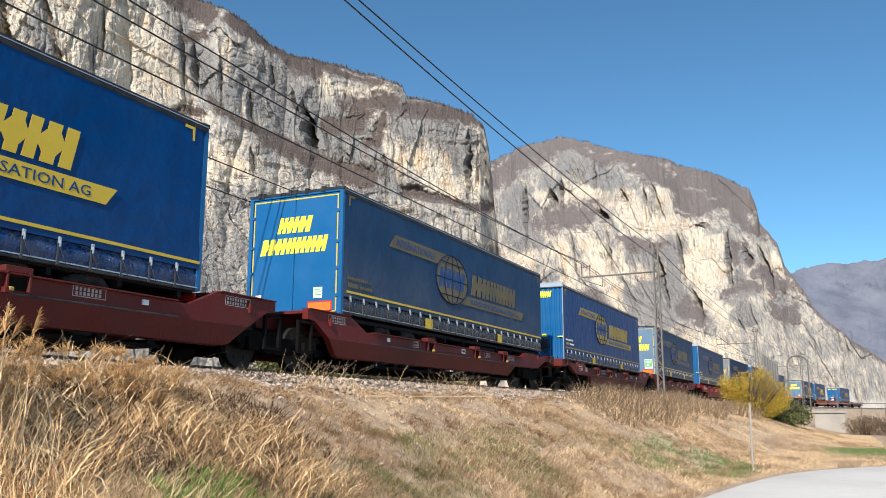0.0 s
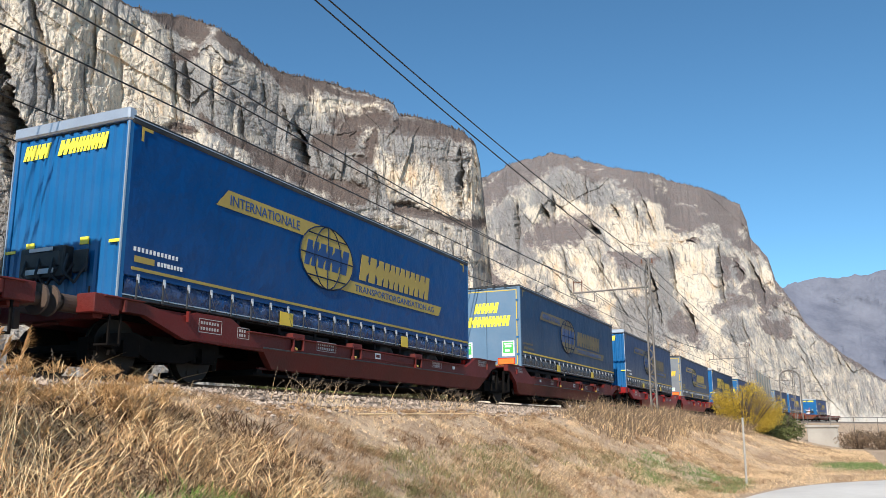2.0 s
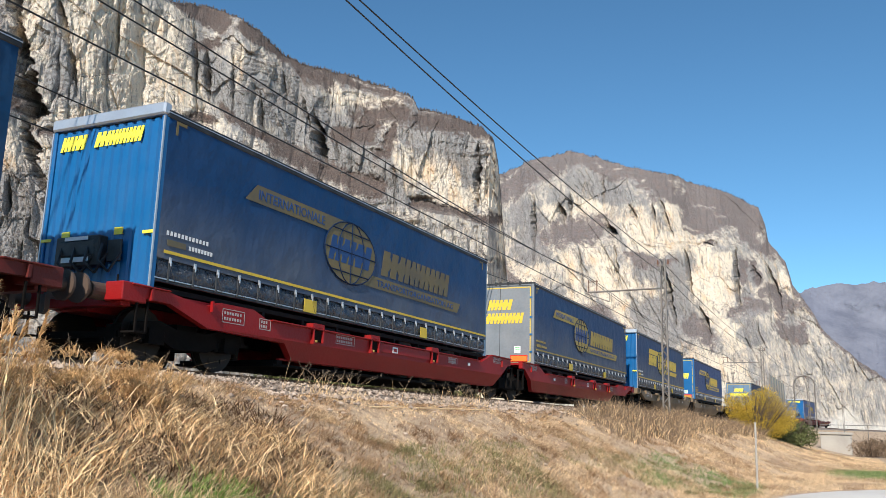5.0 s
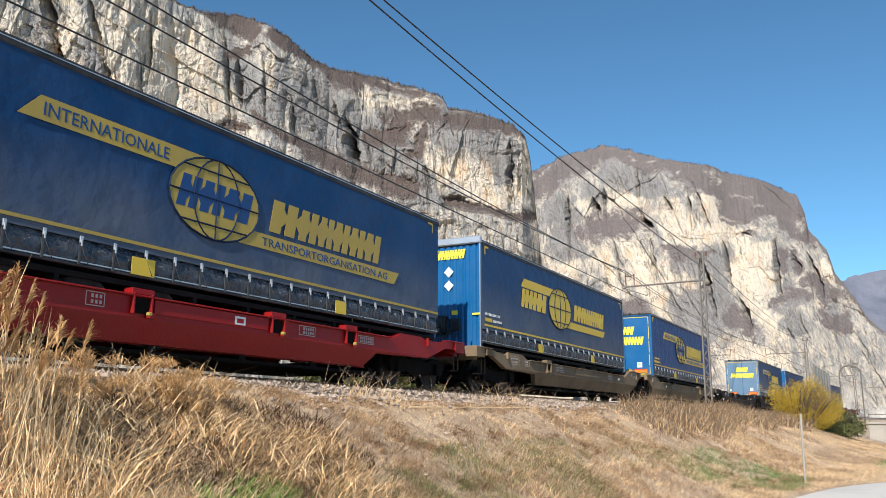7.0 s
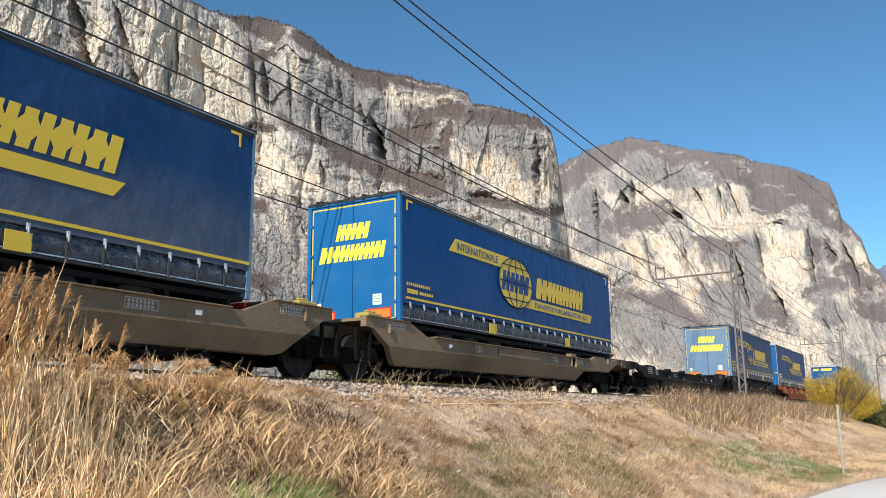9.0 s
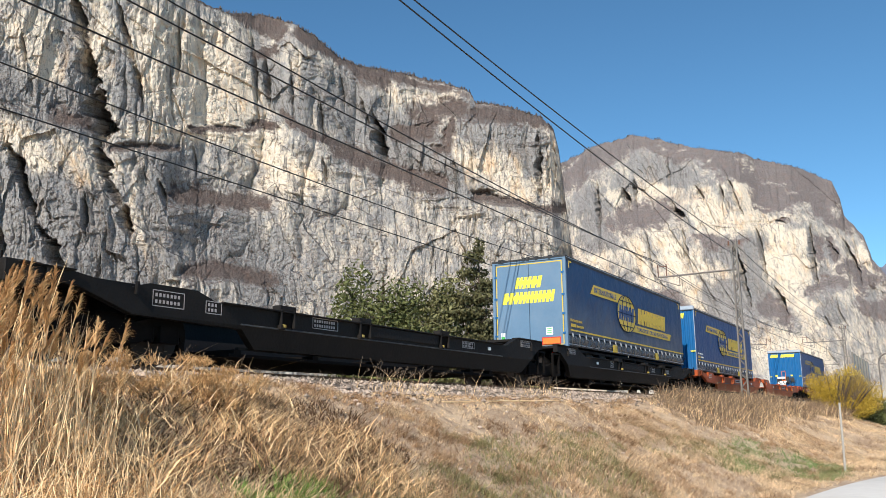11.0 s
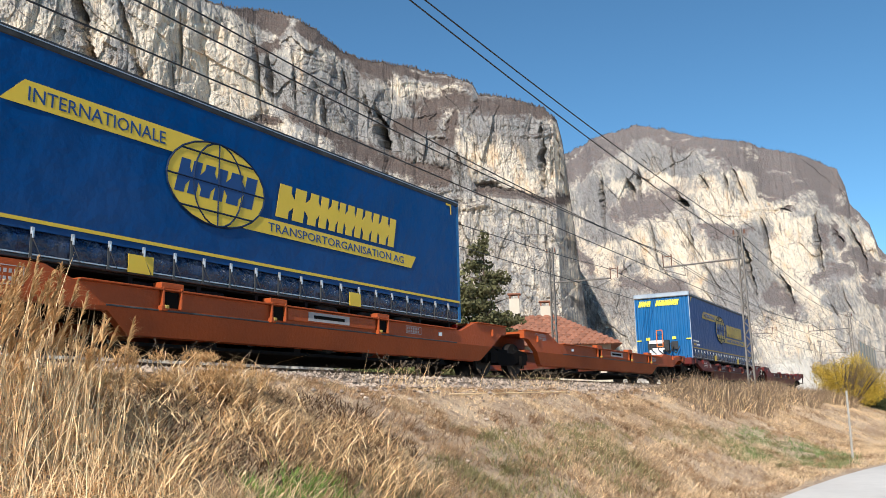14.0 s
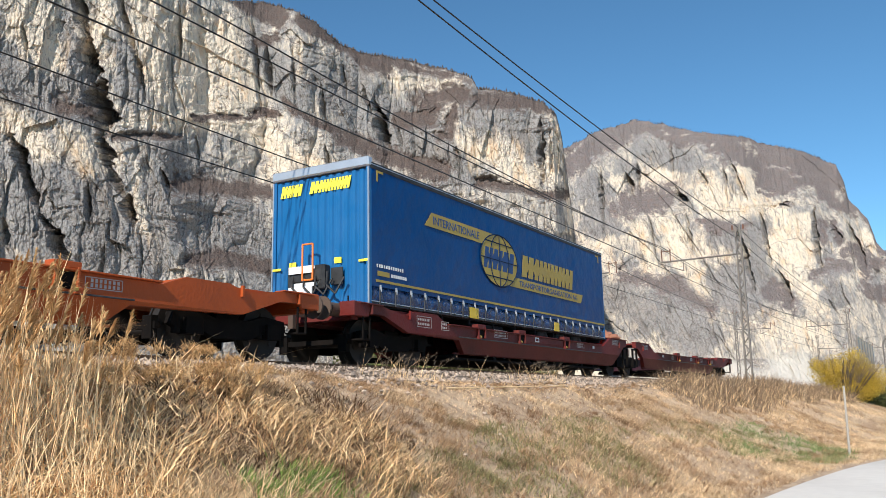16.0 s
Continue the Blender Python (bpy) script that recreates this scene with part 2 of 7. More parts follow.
def fast_mesh(name, verts, faces, mat, smooth=False, parent=None):
    me = bpy.data.meshes.new(name)
    verts, faces = np.asarray(verts, np.float32), np.asarray(faces, np.int32)
    me.vertices.add(len(verts))
    me.vertices.foreach_set("co", verts.ravel())
    k = faces.shape[1]
    me.loops.add(faces.size)
    me.loops.foreach_set("vertex_index", faces.ravel())
    me.polygons.add(len(faces))
    me.polygons.foreach_set("loop_start", np.arange(len(faces), dtype=np.int32) * k)
    me.update(calc_edges=True)
    me.polygons.foreach_set("use_smooth", np.full(len(faces), smooth))
    me.materials.append(M[mat] if isinstance(mat, str) else mat)
    ob = new(name, me)
    ob.parent = parent
    return ob


def box(bm, x0, x1, y0, y1, z0, z1, bevel=0.0):
    r = bmesh.ops.create_cube(bm, size=1, matrix=Matrix.Translation(((x0 + x1) / 2, (y0 + y1) / 2, (z0 + z1) / 2)) @ Matrix.Diagonal((x1 - x0, y1 - y0, z1 - z0, 1)))
    if bevel:
        es = list({e for v in r["verts"] for e in v.link_edges})
        bmesh.ops.bevel(bm, geom=es, offset=bevel, segments=1, affect="EDGES")
    return bm


def boxes(*specs, bevel=0.0):
    bm = bmesh.new()
    for s in specs:
        box(bm, *s, bevel=bevel)
    return bm


def prism(bm, outline, axis, lo, hi):
    """An outline of (a, b) pairs drawn out along an axis: x takes (y, z), y takes (x, z), z takes (x, y)."""
    def at(a, b, c):
        return {"x": (c, a, b), "y": (a, c, b), "z": (a, b, c)}[axis]
    low = [bm.verts.new(at(a, b, lo)) for a, b in outline]
    high = [bm.verts.new(at(a, b, hi)) for a, b in outline]
    n = len(outline)
    bm.faces.new(low)
    bm.faces.new(high[::-1])
    for i in range(n):
        bm.faces.new((low[i], high[i], high[(i + 1) % n], low[(i + 1) % n]))
    bmesh.ops.recalc_face_normals(bm, faces=bm.faces)
    return bm


def rod(bm, a, b, r0, r1=None, sides=8):
    a, b = Vector(a), Vector(b)
    d = b - a
    m = Matrix.Translation((a + b) / 2) @ d.to_track_quat("Z", "Y").to_matrix().to_4x4()
    bmesh.ops.create_cone(bm, cap_ends=True, segments=sides, radius1=r0, radius2=r0 if r1 is None else r1, depth=d.length, matrix=m)
    return bm


def rods(*specs, sides=8):
    bm = bmesh.new()
    for s in specs:
        rod(bm, *s, sides=sides)
    return bm


def hashed(ix, iy, seed):
    h = (ix.astype(np.int64) * 374761393 + iy.astype(np.int64) * 668265263 + seed * 974634777) & 0x7FFFFFFF
    h = ((h ^ (h >> 13)) * 1274126177) & 0x7FFFFFFF
    return ((h ^ (h >> 16)) & 0xFFFF) / 32767.5 - 1


def vnoise(x, y, seed=0):
    """Smooth noise from -1 to 1 on arrays."""
    x, y = np.broadcast_arrays(np.asarray(x, float), np.asarray(y, float))
    ix, iy = np.floor(x), np.floor(y)
    fx, fy = x - ix, y - iy
    fx, fy = fx * fx * (3 - 2 * fx), fy * fy * (3 - 2 * fy)
    a, b = hashed(ix, iy, seed), hashed(ix + 1, iy, seed)
    c, d = hashed(ix, iy + 1, seed), hashed(ix + 1, iy + 1, seed)
    return (a * (1 - fx) + b * fx) * (1 - fy) + (c * (1 - fx) + d * fx) * fy


def fbm(x, y, octaves=4, seed=0, gain=0.5):
    s, a = 0.0, 1.0
    for i in range(octaves):
        s = s + a * vnoise(np.asarray(x) * 2 ** i, np.asarray(y) * 2 ** i, seed + i * 7)
        a *= gain
    return s


def step(a, b, x):
    t = np.clip((x - a) / (b - a), 0, 1)
    return t * t * (3 - 2 * t)

# ---- ground, road, railway line ----
TRACK_X, RAIL_Z, CURVE_Y, CURVE_R = -10.98, 2.35, 62.0, 1080.0


def line_at(s):
    """Place and heading of the line's near track, s metres along it."""
    if s <= CURVE_Y:
        return TRACK_X, s, 0.0
    a = (s - CURVE_Y) / CURVE_R
    return TRACK_X + CURVE_R * (1 - math.cos(a)), CURVE_Y + CURVE_R * math.sin(a), a


def line_x(y):
    """The near track's x at a given y, on arrays."""
    k = np.clip(y - CURVE_Y, 0, 420)
    far = np.clip(y - CURVE_Y - 420, 0, None)
    return TRACK_X + k * k / (2 * CURVE_R) + far * 0.39


def ground_z(x, y):
    """Height of the ground: the line's bank, the verge and the valley floor."""
    x, y = np.broadcast_arrays(np.asarray(x, float), np.asarray(y, float))
    d = x - line_x(y)
    near = 1.92 - 1.80 * step(3.3, 8.4 + 3.4 * step(28, 46, y), d) - 0.10 * np.clip((d - 2.9) / 2, 0, 1)
    off = 1.92 - 1.1 * step(7.5, 13, -d)
    z = np.where(d > -2, near, off)
    rough = np.clip((d - 2.8) / 1.5, 0, 1) * np.clip((9.5 - d) / 2, 0, 1)
    z = z + rough * (0.10 * fbm(x * 0.7, y * 0.7, 3, 3) + 0.03 * fbm(x * 3, y * 3, 2, 9))
    z = z + 0.22 * np.exp(-((d - 4.2) / 1.2) ** 2 - ((y - 5.5) / 4.0) ** 2)
    edge = x - road_edge(y)
    z = np.where(edge > -1.2, z * np.clip(-edge / 1.2, 0, 1) - 0.03 * np.clip((edge + 0.3) / 0.5, 0, 1), z)
    return z


ROAD_Y = np.array([-60, 0, 10, 17, 21, 24.3, 26.6, 28.5, 30, 31.5, 33, 35, 38, 41, 50, 55])
ROAD_X = np.array([-4.0, -3.3, -3.0, -2.5, -2.05, -1.4, -0.4, 1.0, 2.8, 5.0, 8.5, 14, 25, 40, 90, 120])


def road_edge(y):
    """The x of the road's bank-side edge; past its bend it lies far out."""
    return np.interp(y, ROAD_Y, ROAD_X, right=4000)


def bank_ground():
    xs = np.unique(np.concatenate([np.linspace(-5000, -200, 14), np.linspace(-200, -26, 16), np.linspace(-26, 6, 180), np.linspace(6, 60, 40), np.linspace(60, 5000, 24)]))
    ys = np.unique(np.concatenate([np.linspace(-4000, -60, 12), np.linspace(-60, 2, 30), np.linspace(2, 60, 260), np.linspace(60, 260, 120), np.linspace(260, 5000, 30)]))
    X, Y = np.meshgrid(xs, ys, indexing="ij")
    V = np.stack([X, Y, ground_z(X, Y)], -1)
    ob = grid_mesh("ground", V, len(xs), len(ys), M["ground"])
    tagged(ob, "dry grass bank with green patches beside a railway line", "ground", kind="structure")


def ground_material():
    m = bpy.data.materials.new("ground")
    m.use_nodes = True
    nt = m.node_tree
    b = nt.nodes["Principled BSDF"]
    b.inputs["Roughness"].default_value = 0.95
    co = nt.nodes.new("ShaderNodeTexCoord")

    def noise_node(s, d=5):
        n = nt.nodes.new("ShaderNodeTexNoise")
        n.inputs["Scale"].default_value, n.inputs["Detail"].default_value = s, d
        nt.links.new(co.outputs["Object"], n.inputs[0])
        return n.outputs[0]

    def blend(fac, a, c, lo=0.4, hi=0.6):
        r = nt.nodes.new("ShaderNodeMapRange")
        r.inputs[1].default_value, r.inputs[2].default_value = lo, hi
        nt.links.new(fac, r.inputs[0])
        mx = nt.nodes.new("ShaderNodeMix")
        mx.data_type = "RGBA"
        nt.links.new(r.outputs[0], mx.inputs[0])
        for sock, val in ((6, a), (7, c)):
            if isinstance(val, tuple):
                mx.inputs[sock].default_value = (*val, 1)
            else:
                nt.links.new(val, mx.inputs[sock])
        return mx.outputs[2]
    c = blend(noise_node(1.2), (0.44, 0.315, 0.20), (0.62, 0.47, 0.31))
    c = blend(noise_node(7), c, (0.24, 0.155, 0.10), 0.5, 0.72)
    c = blend(noise_node(45, 3), c, (0.68, 0.54, 0.37), 0.52, 0.72)
    c = blend(noise_node(90, 3), c, (0.17, 0.105, 0.06), 0.55, 0.72)
    nt.links.new(c, b.inputs["Base Color"])
    bp = nt.nodes.new("ShaderNodeBump")
    bp.inputs["Strength"].default_value, bp.inputs["Distance"].default_value = 0.9, 0.05
    nt.links.new(noise_node(22), bp.inputs["Height"])
    nt.links.new(bp.outputs[0], b.inputs["Normal"])
    M["ground"] = m


def road():
    """A pale road that bends away from the bank, with a slab's thickness."""
    edge = [Vector((x, y)) for x, y in zip(ROAD_X, ROAD_Y)]
    pts = []
    for a, b in zip(edge, edge[1:]):
        k = max(2, int((b - a).length / 1.0))
        pts += [a.lerp(b, i / k) for i in range(k)]
    pts.append(edge[-1])
    for _ in range(3):
        pts = [pts[0]] + [(p + q * 2 + r) / 4 for p, q, r in zip(pts, pts[1:], pts[2:])] + [pts[-1]]
    rows = []
    for i, p in enumerate(pts):
        d = (pts[min(i + 1, len(pts) - 1)] - pts[max(i - 1, 0)]).normalized()
        n = Vector((d.y, -d.x))
        rows.append([(p.x, p.y, -0.15), (p.x, p.y, 0.0)] + [(p.x + n.x * w, p.y + n.y * w, 0.025 + 0.03 * math.sin(math.pi * w / 6)) for w in (0.08, 1.5, 3, 4.5, 5.9)] + [(p.x + n.x * 6, p.y + n.y * 6, -0.15)])
    V = np.array(rows)
    ob = grid_mesh("road", V, V.shape[0], V.shape[1], "asphalt")
    tagged(ob, "pale sunlit asphalt road bending away from the bank", "road", kind="structure")


ground_material()
bank_ground()
road()


def track_bed():
    """The stone bed under both tracks."""
    ss = np.concatenate([np.arange(-260, -60, 10.0), np.arange(-60, 70, 0.35), np.arange(70, 420, 3.0)])
    prof = [(-7.6, 1.75), (-6.4, 2.1), (-5.6, 2.2), (-4, 2.2), (-2.4, 2.2), (-2, 2.14), (-1.5, 2.19), (-0.7, 2.19), (0, 2.18), (0.7, 2.19), (1.3, 2.2), (1.9, 2.19), (2.3, 2.10), (2.7, 1.97), (3.1, 1.84), (3.4, 1.7)]
    V = np.zeros((len(ss), len(prof), 3))
    for i, s in enumerate(ss):
        x, y, a = line_at(s)
        for j, (d, z) in enumerate(prof):
            V[i, j] = x + d * math.cos(a), y - d * math.sin(a), z
    V[..., 2] += 0.025 * fbm(V[..., 0] * 4, V[..., 1] * 4, 2, 5)
    ob = grid_mesh("track_bed", V, len(ss), len(prof), "ballast_ground")
    tagged(ob, "grey-brown crushed stone bed under the railway tracks", "ballast", kind="structure")


def ballast_stones():
    rng = np.random.default_rng(4)
    n = 15000
    s = 4 + 46 * rng.random(n) ** 1.2
    d = np.where(rng.random(n) < 0.9, rng.uniform(0.9, 3.5, n), 3.3 + np.abs(rng.normal(0, 0.55, n)))
    z = np.interp(d, [0.9, 1.9, 2.3, 2.7, 3.1, 3.7], [2.19, 2.2, 2.12, 1.99, 1.88, 1.86])
    z = np.where(d > 3.3, ground_z(TRACK_X + d, s) + 0.03, z)
    size = rng.uniform(0.02, 0.055, n)
    base = np.array([(1, 0, 0), (-0.8, 0.2, 0), (0, 1, 0.1), (0.1, -0.9, 0), (0, 0, 0.75), (0.1, 0, -0.7)])
    tri = np.array([(0, 2, 4), (2, 1, 4), (1, 3, 4), (3, 0, 4), (2, 0, 5), (1, 2, 5), (3, 1, 5), (0, 3, 5)])
    ang = rng.uniform(0, 6.28, n)
    P = base[None] * size[:, None, None] * rng.uniform(0.6, 1.4, (n, 6, 3))
    c, si = np.cos(ang)[:, None], np.sin(ang)[:, None]
    V = np.stack([P[..., 0] * c - P[..., 1] * si + (TRACK_X + d)[:, None], P[..., 0] * si + P[..., 1] * c + s[:, None], P[..., 2] + (z + 0.01)[:, None]], -1)
    F = tri[None] + 6 * np.arange(n)[:, None, None]
    ob = fast_mesh("ballast_stones", V.reshape(-1, 3), F.reshape(-1, 3), "stone")
    tagged(ob, "loose pale crushed stones on the track shoulder", "ballast", kind="stuff")


def railway_track(offset):
    thing = new("railway_track")
    tagged(thing, "steel rails on concrete sleepers in crushed stone", "railway track", group="tracks of the line", kind="structure")
    prof = [(-0.07, 0), (0.07, 0), (0.07, 0.02), (0.012, 0.04), (0.012, 0.125), (0.036, 0.135), (0.036, 0.165), (-0.036, 0.165), (-0.036, 0.135), (-0.012, 0.125), (-0.012, 0.04), (-0.07, 0.02)]
    ss = np.concatenate([[-260, -60], np.arange(0, 62, 20), np.arange(62, 420, 6.0)])
    for g in (-0.753, 0.753):
        V = np.zeros((len(ss), len(prof) + 1, 3))
        for i, s in enumerate(ss):
            x, y, a = line_at(s)
            for j in range(len(prof) + 1):
                u, w = prof[j % len(prof)]
                d = offset + g + u
                V[i, j] = x + d * math.cos(a), y - d * math.sin(a), RAIL_Z - 0.165 + w
        ob = grid_mesh("rail", V, len(ss), len(prof) + 1, "rail_rust", smooth=False)
        ob.data.materials.append(M["rail_steel"])
        idx = np.zeros(len(ob.data.polygons), np.int32)
        idx[np.arange(len(idx)) % len(prof) == 6] = 1
        ob.data.polygons.foreach_set("material_index", idx)
        ob.parent = thing
    first = None
    for k in range(150):
        x, y, a = line_at(-8 + k * 0.6)
        if first is None:
            bm = boxes((-1.25, 1.25, -0.13, 0.13, -0.2, 0), bevel=0.02)
            for g in (-0.753, 0.753):
                for e in (-0.11, 0.11):
                    box(bm, g + e - 0.04, g + e + 0.04, -0.06, 0.06, 0, 0.05)
            first = part("sleeper", bm, "concrete", thing)
            o = first
        else:
            o = again(first, thing, (0, 0, 0))
        o.location = (x + offset * math.cos(a), y - offset * math.sin(a), RAIL_Z - 0.165)
        o.rotation_euler = (0, 0, -a)


track_bed()
ballast_stones()
railway_track(0.0)
railway_track(-4.0)

# ---- mountains ----
def rock_material(name, cream, grey, brown, cell, lift=0.0, turf=0.80):
    """Limestone: grey walls with cream faces, thin run-off streaks, dead scrub on whatever lies back."""
    m = bpy.data.materials.new(name)
    m.use_nodes = True
    nt = m.node_tree
    L = nt.links
    b = nt.nodes["Principled BSDF"]
    b.inputs["Roughness"].default_value = 0.95
    b.inputs["Specular IOR Level"].default_value = 0.15
    co = nt.nodes.new("ShaderNodeTexCoord")

    def noise_node(scale, stretch=(1, 1, 1), detail=5, rough=0.55):
        mp = nt.nodes.new("ShaderNodeMapping")
        mp.inputs["Scale"].default_value = stretch
        L.new(co.outputs["Object"], mp.inputs[0])
        n = nt.nodes.new("ShaderNodeTexNoise")
        n.inputs["Scale"].default_value, n.inputs["Detail"].default_value, n.inputs["Roughness"].default_value = scale / cell, detail, rough
        L.new(mp.outputs[0], n.inputs[0])
        return n.outputs[0]

    def math_node(op, a, c, d=None, clamp=False):
        n = nt.nodes.new("ShaderNodeMath")
        n.operation, n.use_clamp = op, clamp
        for sock, val in enumerate((a, c, d)):
            if val is None:
                continue
            if isinstance(val, (int, float)):
                n.inputs[sock].default_value = val
            else:
                L.new(val, n.inputs[sock])
        return n.outputs[0]

    def ramp(fac, lo, hi):
        r = nt.nodes.new("ShaderNodeMapRange")
        r.inputs[1].default_value, r.inputs[2].default_value = lo, hi
        L.new(fac, r.inputs[0])
        return r.outputs[0]

    def blend(fac, a, c):
        mx = nt.nodes.new("ShaderNodeMix")
        mx.data_type = "RGBA"
        L.new(fac, mx.inputs[0])
        for sock, val in ((6, a), (7, c)):
            if isinstance(val, tuple):
                mx.inputs[sock].default_value = (*val, 1)
            else:
                L.new(val, mx.inputs[sock])
        return mx.outputs[2]

    def grown(name):
        at = nt.nodes.new("ShaderNodeAttribute")
        at.attribute_name = name
        return at.outputs["Fac"]

    pale, dark, woods, scree = grown("pale"), grown("dark"), grown("woods"), grown("scree")
    large = noise_node(3.0, (1, 1, 0.6), 4, 0.5)
    mid = noise_node(11, (1, 1, 0.45), 7, 0.68)
    fine = noise_node(46, (1, 1, 0.5), 5, 0.7)
    f = math_node("MULTIPLY_ADD", mid, 2.2, math_node("MULTIPLY_ADD", fine, 0.9, math_node("MULTIPLY", large, 0.9)))
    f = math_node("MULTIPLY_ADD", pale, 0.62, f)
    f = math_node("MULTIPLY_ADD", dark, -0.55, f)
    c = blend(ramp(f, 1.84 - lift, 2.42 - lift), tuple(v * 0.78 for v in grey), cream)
    # pale weathered lips and chips
    chips = ramp(noise_node(30, (1, 1, 0.8), 6, 0.75), 0.56, 0.64)
    c = blend(math_node("MULTIPLY", chips, 0.4), c, tuple(v * 1.05 for v in cream))
    # iron stains on the fresh faces
    rust = math_node("MULTIPLY", ramp(noise_node(7, (1, 1, 0.35), 6, 0.65), 0.52, 0.68), math_node("MULTIPLY_ADD", pale, 0.5, 0.12))
    c = blend(rust, c, (cream[0] * 0.98, cream[1] * 0.76, cream[2] * 0.52))
    # dark run-off streaks, thin and upright
    run = ramp(noise_node(26, (1, 1, 0.045), 6, 0.7), 0.535, 0.60)
    run = math_node("MULTIPLY", run, ramp(noise_node(4.5, (1, 1, 0.5), 4, 0.6), 0.40, 0.56))
    c = blend(math_node("MULTIPLY", run, 0.8), c, tuple(g * 0.40 for g in grey))
    # lichen and dry tufts in cracks, in patches
    tuft = math_node("MULTIPLY", ramp(noise_node(60, (1, 1, 0.8), 5, 0.8), 0.51, 0.57), ramp(math_node("MULTIPLY_ADD", dark, 0.25, noise_node(6, (1, 1, 0.7), 5, 0.65)), 0.44, 0.66))
    c = blend(math_node("MULTIPLY", tuft, 0.75), c, tuple(v * 0.8 for v in brown))
    c = blend(scree, c, (0.68, 0.64, 0.57))
    geo = nt.nodes.new("ShaderNodeNewGeometry")
    sep = nt.nodes.new("ShaderNodeSeparateXYZ")
    L.new(geo.outputs["Normal"], sep.inputs[0])
    flat = ramp(math_node("MULTIPLY_ADD", noise_node(9, (1, 1, 1), 5, 0.7), 0.55, sep.outputs[2]), turf, turf + 0.14)
    grove = ramp(math_node("MULTIPLY_ADD", noise_node(16, (1, 1, 0.7), 8, 0.82), 2.6, woods), 1.58, 2.0)
    veg = math_node("SUBTRACT", math_node("MAXIMUM", math_node("MULTIPLY", flat, 0.8), grove), scree, None, True)
    bush = blend(ramp(noise_node(70, (1, 1, 0.8), 4, 0.7), 0.40, 0.62), tuple(v * 0.6 for v in brown), tuple(v * 1.6 for v in brown))
    bush = blend(math_node("MULTIPLY", ramp(noise_node(16, (1, 1, 1), 4, 0.6), 0.5, 0.7), 0.5), bush, (brown[0] * 1.3, brown[1] * 1.0, brown[2] * 0.85))
    c = blend(veg, c, bush)
    L.new(c, b.inputs["Base Color"])
    last = None
    for scale, stretch, strength, dist in ((9, (1, 1, 0.35), 0.5, cell / 16), (34, (1, 1, 0.5), 1.0, cell / 36), (110, (1, 1, 0.6), 0.7, cell / 110)):
        bp = nt.nodes.new("ShaderNodeBump")
        bp.inputs["Strength"].default_value, bp.inputs["Distance"].default_value = strength, dist
        L.new(noise_node(scale, stretch, 8, 0.68), bp.inputs["Height"])
        if last:
            L.new(last, bp.inputs["Normal"])
        last = bp.outputs[0]
    L.new(last, b.inputs["Normal"])
    return m


def slabs_of_rock(u, h, seed):
    """Flat faces that meet at sharp edges: each cell of an uneven net is a plane of its own tilt. Cells are one unit wide."""
    iu, ih = np.floor(u), np.floor(h)
    best = np.full(u.shape, 9.0)
    out = np.zeros(u.shape)
    for a in (-1, 0, 1):
        for c in (-1, 0, 1):
            ku, kh = iu + a, ih + c
            du = u - ku - 0.5 - 0.45 * hashed(ku, kh, seed)
            dh = h - kh - 0.5 - 0.45 * hashed(ku, kh, seed + 1)
            dist = du * du + dh * dh
            val = 0.7 * hashed(ku, kh, seed + 2) + 0.9 * hashed(ku, kh, seed + 3) * du + 0.5 * hashed(ku, kh, seed + 4) * dh
            near = dist < best
            best, out = np.where(near, dist, best), np.where(near, val, out)
    return out


def along(A, E, a0, e0, a1, e1):
    """Share of the way along a line on the wall, and the distance from it in degrees, as seen from the valley."""
    k = math.cos(math.radians((e0 + e1) / 2))
    dx, dy = (a1 - a0) * k, e1 - e0
    n = dx * dx + dy * dy + 1e-9
    f = np.clip(((A - a0) * k * dx + (E - e0) * dy) / n, 0, 1)
    return f, np.hypot((A - a0) * k - f * dx, E - e0 - f * dy)


def spread(f, k=25):
    """A field evened out along the wall."""
    for _ in range(2):
        pad = np.concatenate([np.repeat(f[:1], k + 1, 0), f, np.repeat(f[-1:], k, 0)])
        c = np.cumsum(pad, 0)
        f = (c[2 * k + 1:] - c[:-2 * k - 1]) / (2 * k + 1)
    return f


